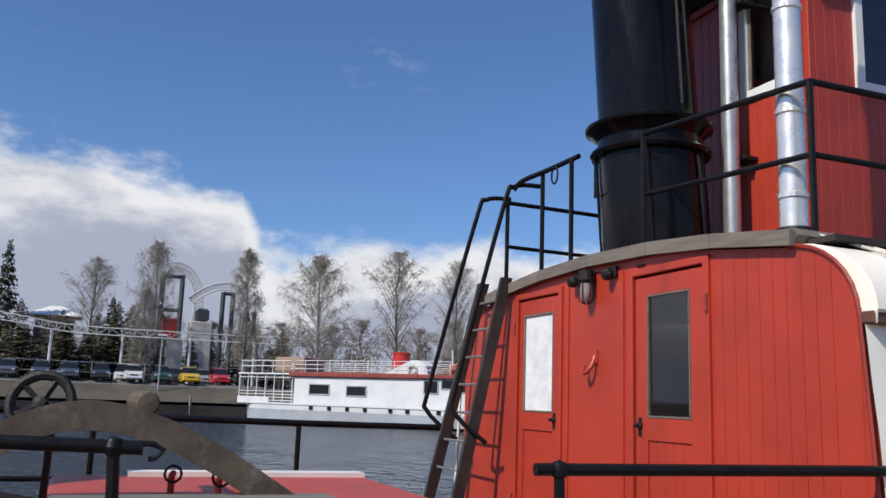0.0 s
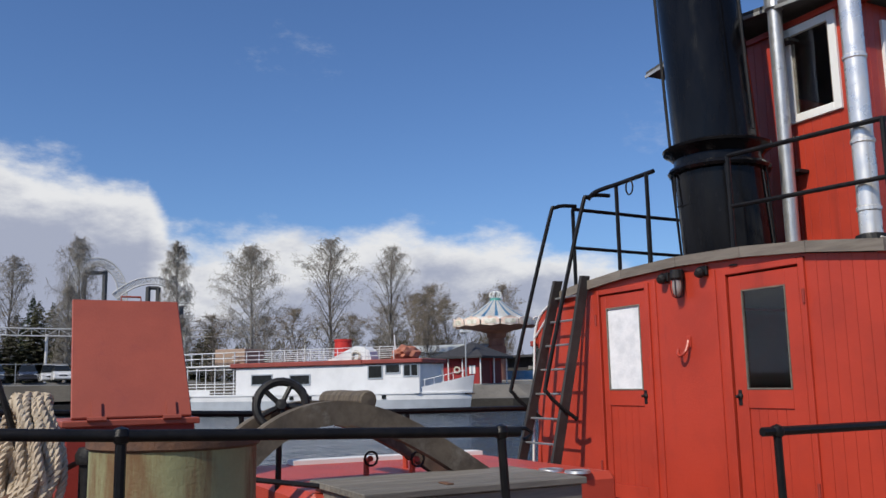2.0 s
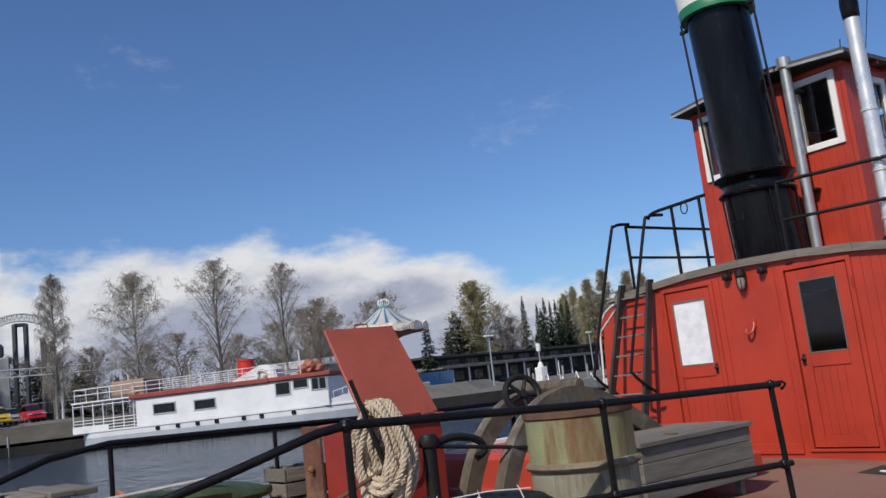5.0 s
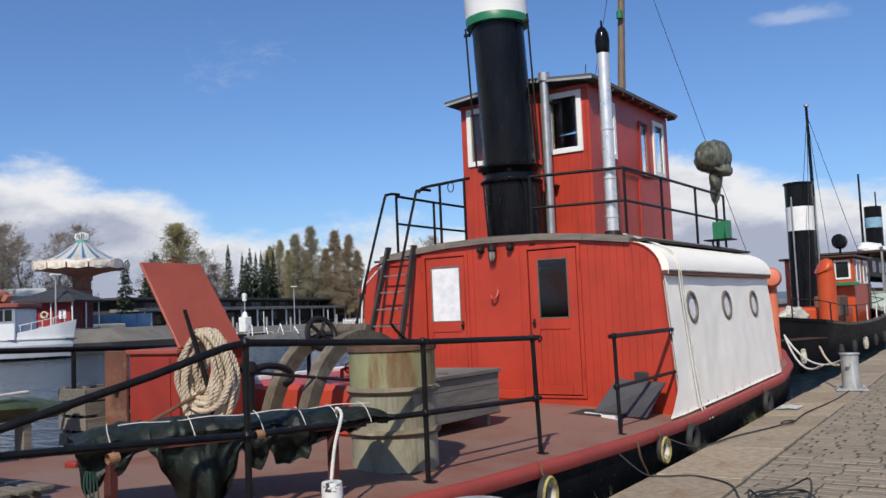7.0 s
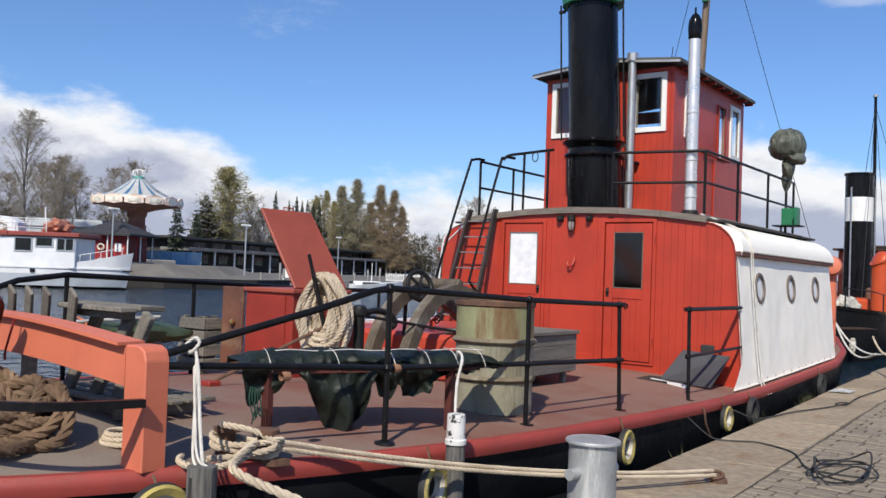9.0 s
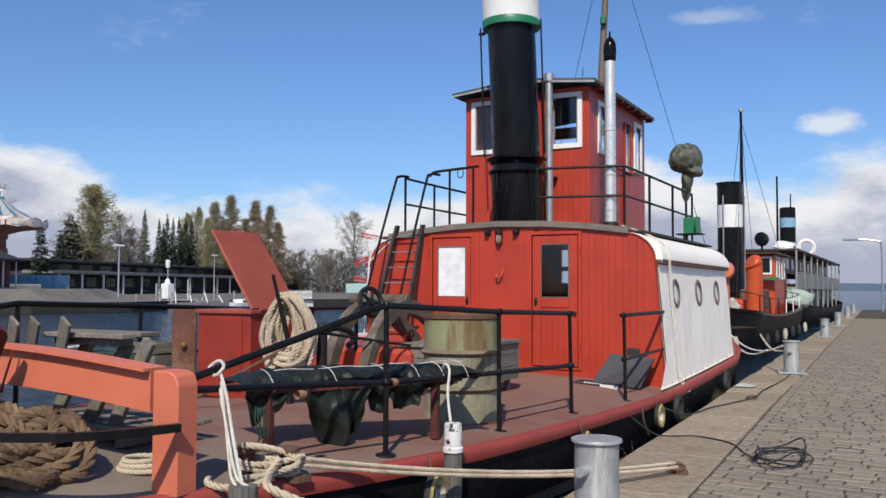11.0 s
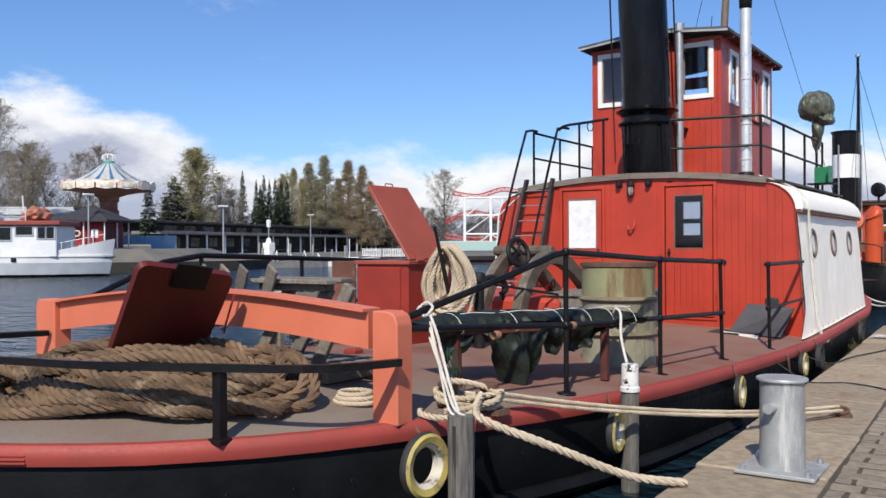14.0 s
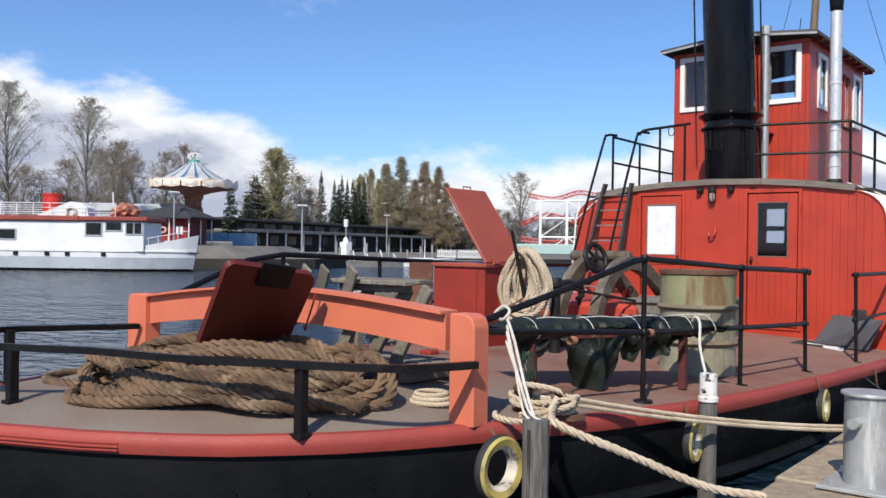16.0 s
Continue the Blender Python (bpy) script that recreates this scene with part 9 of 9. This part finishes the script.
# ---- parked cars ----
def car(x, y, z, colour, name, s=1.0, van=False):
    """A parked car that faces the water: body, cabin glass, wheels, lights, bumper."""
    e = thing("parked_car", (x, y, z), name, "car", "parked cars")
    pm = mat("car_paint_" + name.split()[0], colour, tuple(v * 0.9 for v in colour), rough=0.25, scale=1, bump=0.0, coat=0.5)
    h = 0.2 if van else 0.0

    def cs(px, wz, z0, z1):
        return [(x + px, y - wz, z + z0), (x + px, y - wz * 1.02, z + (z0 + z1) / 2), (x + px, y - wz * 0.92, z + z1), (x + px, y + wz * 0.92, z + z1), (x + px, y + wz * 1.02, z + (z0 + z1) / 2), (x + px, y + wz, z + z0)]
    part("body", loft([cs(2.15, 0.70, 0.30, 0.62), cs(2.02, 0.80, 0.24, 0.70), cs(1.6, 0.85, 0.2, 0.80), cs(1.15, 0.87, 0.2, 0.90), cs(-1.3, 0.86, 0.2, 0.92), cs(-2.05, 0.80, 0.26, 0.88), cs(-2.15, 0.72, 0.34, 0.7)]), pm, e, smooth=True)
    part("roof", loft([cs(0.18, 0.54, 1.34 + h, 1.39 + h), cs(-0.3, 0.57, 1.39 + h, 1.46 + h), cs(-1.1, 0.55, 1.35 + h, 1.41 + h)]), pm, e, smooth=True)
    part("windscreen", loft([cs(1.15, 0.76, 0.84, 0.86), cs(0.2, 0.56, 1.34 + h, 1.37 + h), cs(-1.1, 0.56, 1.34 + h, 1.37 + h), cs(-1.75, 0.74, 0.9, 0.92)]), DARKGLASS, e, "dark car windows")
    for px in (1.3, -1.3):
        for sy in (-1, 1):
            w = part("wheel", lathe([(0, -0.1), (0.31, -0.1), (0.31, 0.1), (0, 0.1)], (x + px, y + sy * 0.78, z + 0.31), 14, (0, 1, 0)), RUBBER, e)
            part("hub_cap", lathe([(0, 0.11), (0.18, 0.105), (0.18, 0.09)], (x + px, y + sy * 0.78, z + 0.31), 10, (0, sy, 0)), STEEL, w)
    for sy in (-1, 1):
        part("headlight", box(x + 2.06, x + 2.14, y + sy * 0.6 - 0.16, y + sy * 0.6 + 0.16, z + 0.56, z + 0.69, 0.02), FLUE, e)
    part("grille", box(x + 2.1, x + 2.17, y - 0.35, y + 0.35, z + 0.50, z + 0.62, 0.01), RUBBER, e)
    part("bumper", box(x + 2.06, x + 2.20, y - 0.78, y + 0.78, z + 0.28, z + 0.46, 0.04), pm, e)
    e.scale = (1, 1, 1.16)


for args in ((-89.6, 10.1, 2.38, (0.65, 0.42, 0.01), "yellow hatchback parked facing the water"), (-89.6, 13.0, 2.38, (0.50, 0.02, 0.025), "red hatchback parked facing the water"),
             (-89.7, 7.5, 2.38, (0.02, 0.07, 0.06), "dark green car parked facing the water"), (-89.7, 4.9, 2.38, (0.72, 0.72, 0.72), "white car parked facing the water"),
             (-89.8, 2.0, 2.38, (0.03, 0.03, 0.035), "black car parked facing the water"), (-89.9, -0.7, 2.38, (0.06, 0.075, 0.10), "blue-grey car parked facing the water"),
             (-90.0, -3.2, 2.38, (0.05, 0.055, 0.06), "graphite car parked facing the water"), (-90.0, -6.0, 2.38, (0.09, 0.09, 0.10), "grey car parked facing the water"), (-96.0, 4.2, 2.38, (0.70, 0.70, 0.70), "white van in the rear row", 1, True),
             (-95.6, 9.2, 2.38, (0.03, 0.03, 0.03), "black car in the rear row"), (-95.6, 12.2, 2.38, (0.30, 0.32, 0.33), "silver car in the rear row"), (-96.0, -1.2, 2.38, (0.12, 0.13, 0.15), "slate car in the rear row")):
    car(*args)
fn2 = thing("mesh_fence", (-104, 0, 2), "wire mesh fence behind the car park", "fence")
for k in range(24):
    y = -30 + 2.6 * k
    part("fence_post", tube([(-98.0, y, 2.1), (-98.0, y, 4.5)], 0.05, 5), STEEL, fn2)
for z in (2.3, 3.3, 4.35):
    part("fence_wire", tube([(-98.0, -30, z), (-98.0, 30, z)], 0.03, 4), STEEL, fn2)
hs = thing("park_building", (-121, -4, 2), "low grey building with pale hipped roof", "building")
part("wall", box(-122.5, -118.0, -5.8, -1.2, 2, 10.4, 0.05), BARK, hs, "dark timber wall")
part("roof", loft([[(-123.4, -6.8, 10.4), (-117.2, -6.8, 10.4), (-117.2, -0.3, 10.4), (-123.4, -0.3, 10.4)], [(-121.2, -4.2, 11.7), (-119.4, -4.2, 11.7), (-119.4, -2.8, 11.7), (-121.2, -2.8, 11.7)]]), CWHITE, hs, "pale hipped roof")
h2 = thing("low_hall", (-78, 39, PZ), "pale blue-grey hall behind the pavilion", "building")
hm = Matrix.Translation((-79.6, 34.6, 0)) @ Matrix.Rotation(radians(53), 4, "Z")
HALL = mat("pale_grey_cladding", (0.46, 0.50, 0.52), (0.40, 0.44, 0.46), rough=0.6, scale=0.4)
b = box(0, 9.5, 0.0, 5.0, PZ - 0.5, 4.7, 0.05)
b.transform(hm)
part("wall", b, HALL, h2)
b = loft([[(-0.3, -0.4, 4.7), (9.8, -0.4, 4.7), (9.8, 5.4, 4.7), (-0.3, 5.4, 4.7)], [(-0.3, 2.4, 5.5), (9.8, 2.4, 5.5), (9.8, 2.6, 5.5), (-0.3, 2.6, 5.5)]])
b.transform(hm)
part("roof", b, HALL, h2)


# ---- quay edge stones and setts ----
def stone_mesh(name, w, l, h, seed, bev=0.012):
    b = box(-w / 2, w / 2, -l / 2, l / 2, -h, 0, bev)
    for v in b.verts:
        v.co += Vector((noise.noise((v.co.x * 9, v.co.y * 9, seed)), noise.noise((v.co.x * 9, v.co.y * 9, seed + 5)), 0.5 * noise.noise((v.co.x * 6, v.co.y * 6, seed + 9)))) * 0.016
    me = bpy.data.meshes.new(name)
    b.to_mesh(me)
    b.free()
    me.materials.append(STONE if name == "edge_stone" else SETT)
    return me


rng = random.Random(4)
ANG = math.atan(-0.026)
edge_meshes = [stone_mesh("edge_stone", 0.84, l, 0.22, 3 * k) for k, l in enumerate((1.1, 1.4, 1.7))]
y = -15.0
while y < 60:
    k = rng.randrange(3)
    l = (1.1, 1.4, 1.7)[k]
    o = new("edge_stone", edge_meshes[k])
    o.parent = quay
    o.location = (edge_x(y + l / 2) + 0.42, y + l / 2, 0.0 + rng.uniform(-0.006, 0.006))
    o.rotation_euler = (0, rng.uniform(-0.012, 0.006), -ANG + rng.uniform(-0.010, 0.010))
    o.scale = (rng.uniform(0.94, 1.06), 1, 1)
    y += l + rng.uniform(0.012, 0.035)
SETT_W = (0.20, 0.24, 0.275, 0.31, 0.34)
sett_meshes = {w: [stone_mesh("sett", w - 0.011, 0.148, 0.10, 20 + 9 * k + s, 0.008) for s in range(2)] for k, w in enumerate(SETT_W + (0.12,))}
loose_v, loose_f = [], []
count = 0
row = 0
y = -14.0
while y < 46:
    x = edge_x(y) + 0.86
    first = row % 2 == 1
    while x < 7.0:
        w = 0.12 if first else rng.choice(SETT_W)
        first = False
        near = -1.0 < y < 3.2 and x < 0.05
        dz = rng.uniform(-0.001, 0.008)
        if near and count < 300:
            o = new("sett", rng.choice(sett_meshes[w]))
            o.parent = pavement
            o.location = (x + w / 2, y + 0.035 * noise.noise((x * 0.9, row * 0.7, 2)), dz)
            o.scale = (1, rng.uniform(0.94, 1.02), 1)
            o.rotation_euler = (0, 0, rng.uniform(-0.04, 0.04))
            count += 1
        else:
            h0, l0_ = w / 2 - 0.007, 0.0735
            base = len(loose_v)
            yy = y + 0.035 * noise.noise((x * 0.9, row * 0.7, 2))
            l0_ *= rng.uniform(0.95, 1.04)
            jit = [rng.uniform(-0.007, 0.007) for _ in range(8)]
            for sx, sy, i in ((-1, -1, 0), (1, -1, 1), (1, 1, 2), (-1, 1, 3)):
                loose_v.append((x + w / 2 + sx * h0 + jit[i], yy + sy * l0_ + jit[i + 4], dz - 0.05))
            for sx, sy, i in ((-1, -1, 0), (1, -1, 1), (1, 1, 2), (-1, 1, 3)):
                loose_v.append((x + w / 2 + sx * (h0 - 0.006) + jit[i], yy + sy * (l0_ - 0.006) + jit[i + 4], dz))
            loose_f += [(base + 4, base + 5, base + 6, base + 7)] + [(base + i, base + (i + 1) % 4, base + 4 + (i + 1) % 4, base + 4 + i) for i in range(4)]
        x += w + 0.004
    y += 0.168
    row += 1
me = bpy.data.meshes.new("setts")
me.from_pydata(loose_v, [], loose_f)
me.materials.append(SETT)
tagged(new("setts", me), "worn granite setts covering the quay", "paving", kind="stuff")
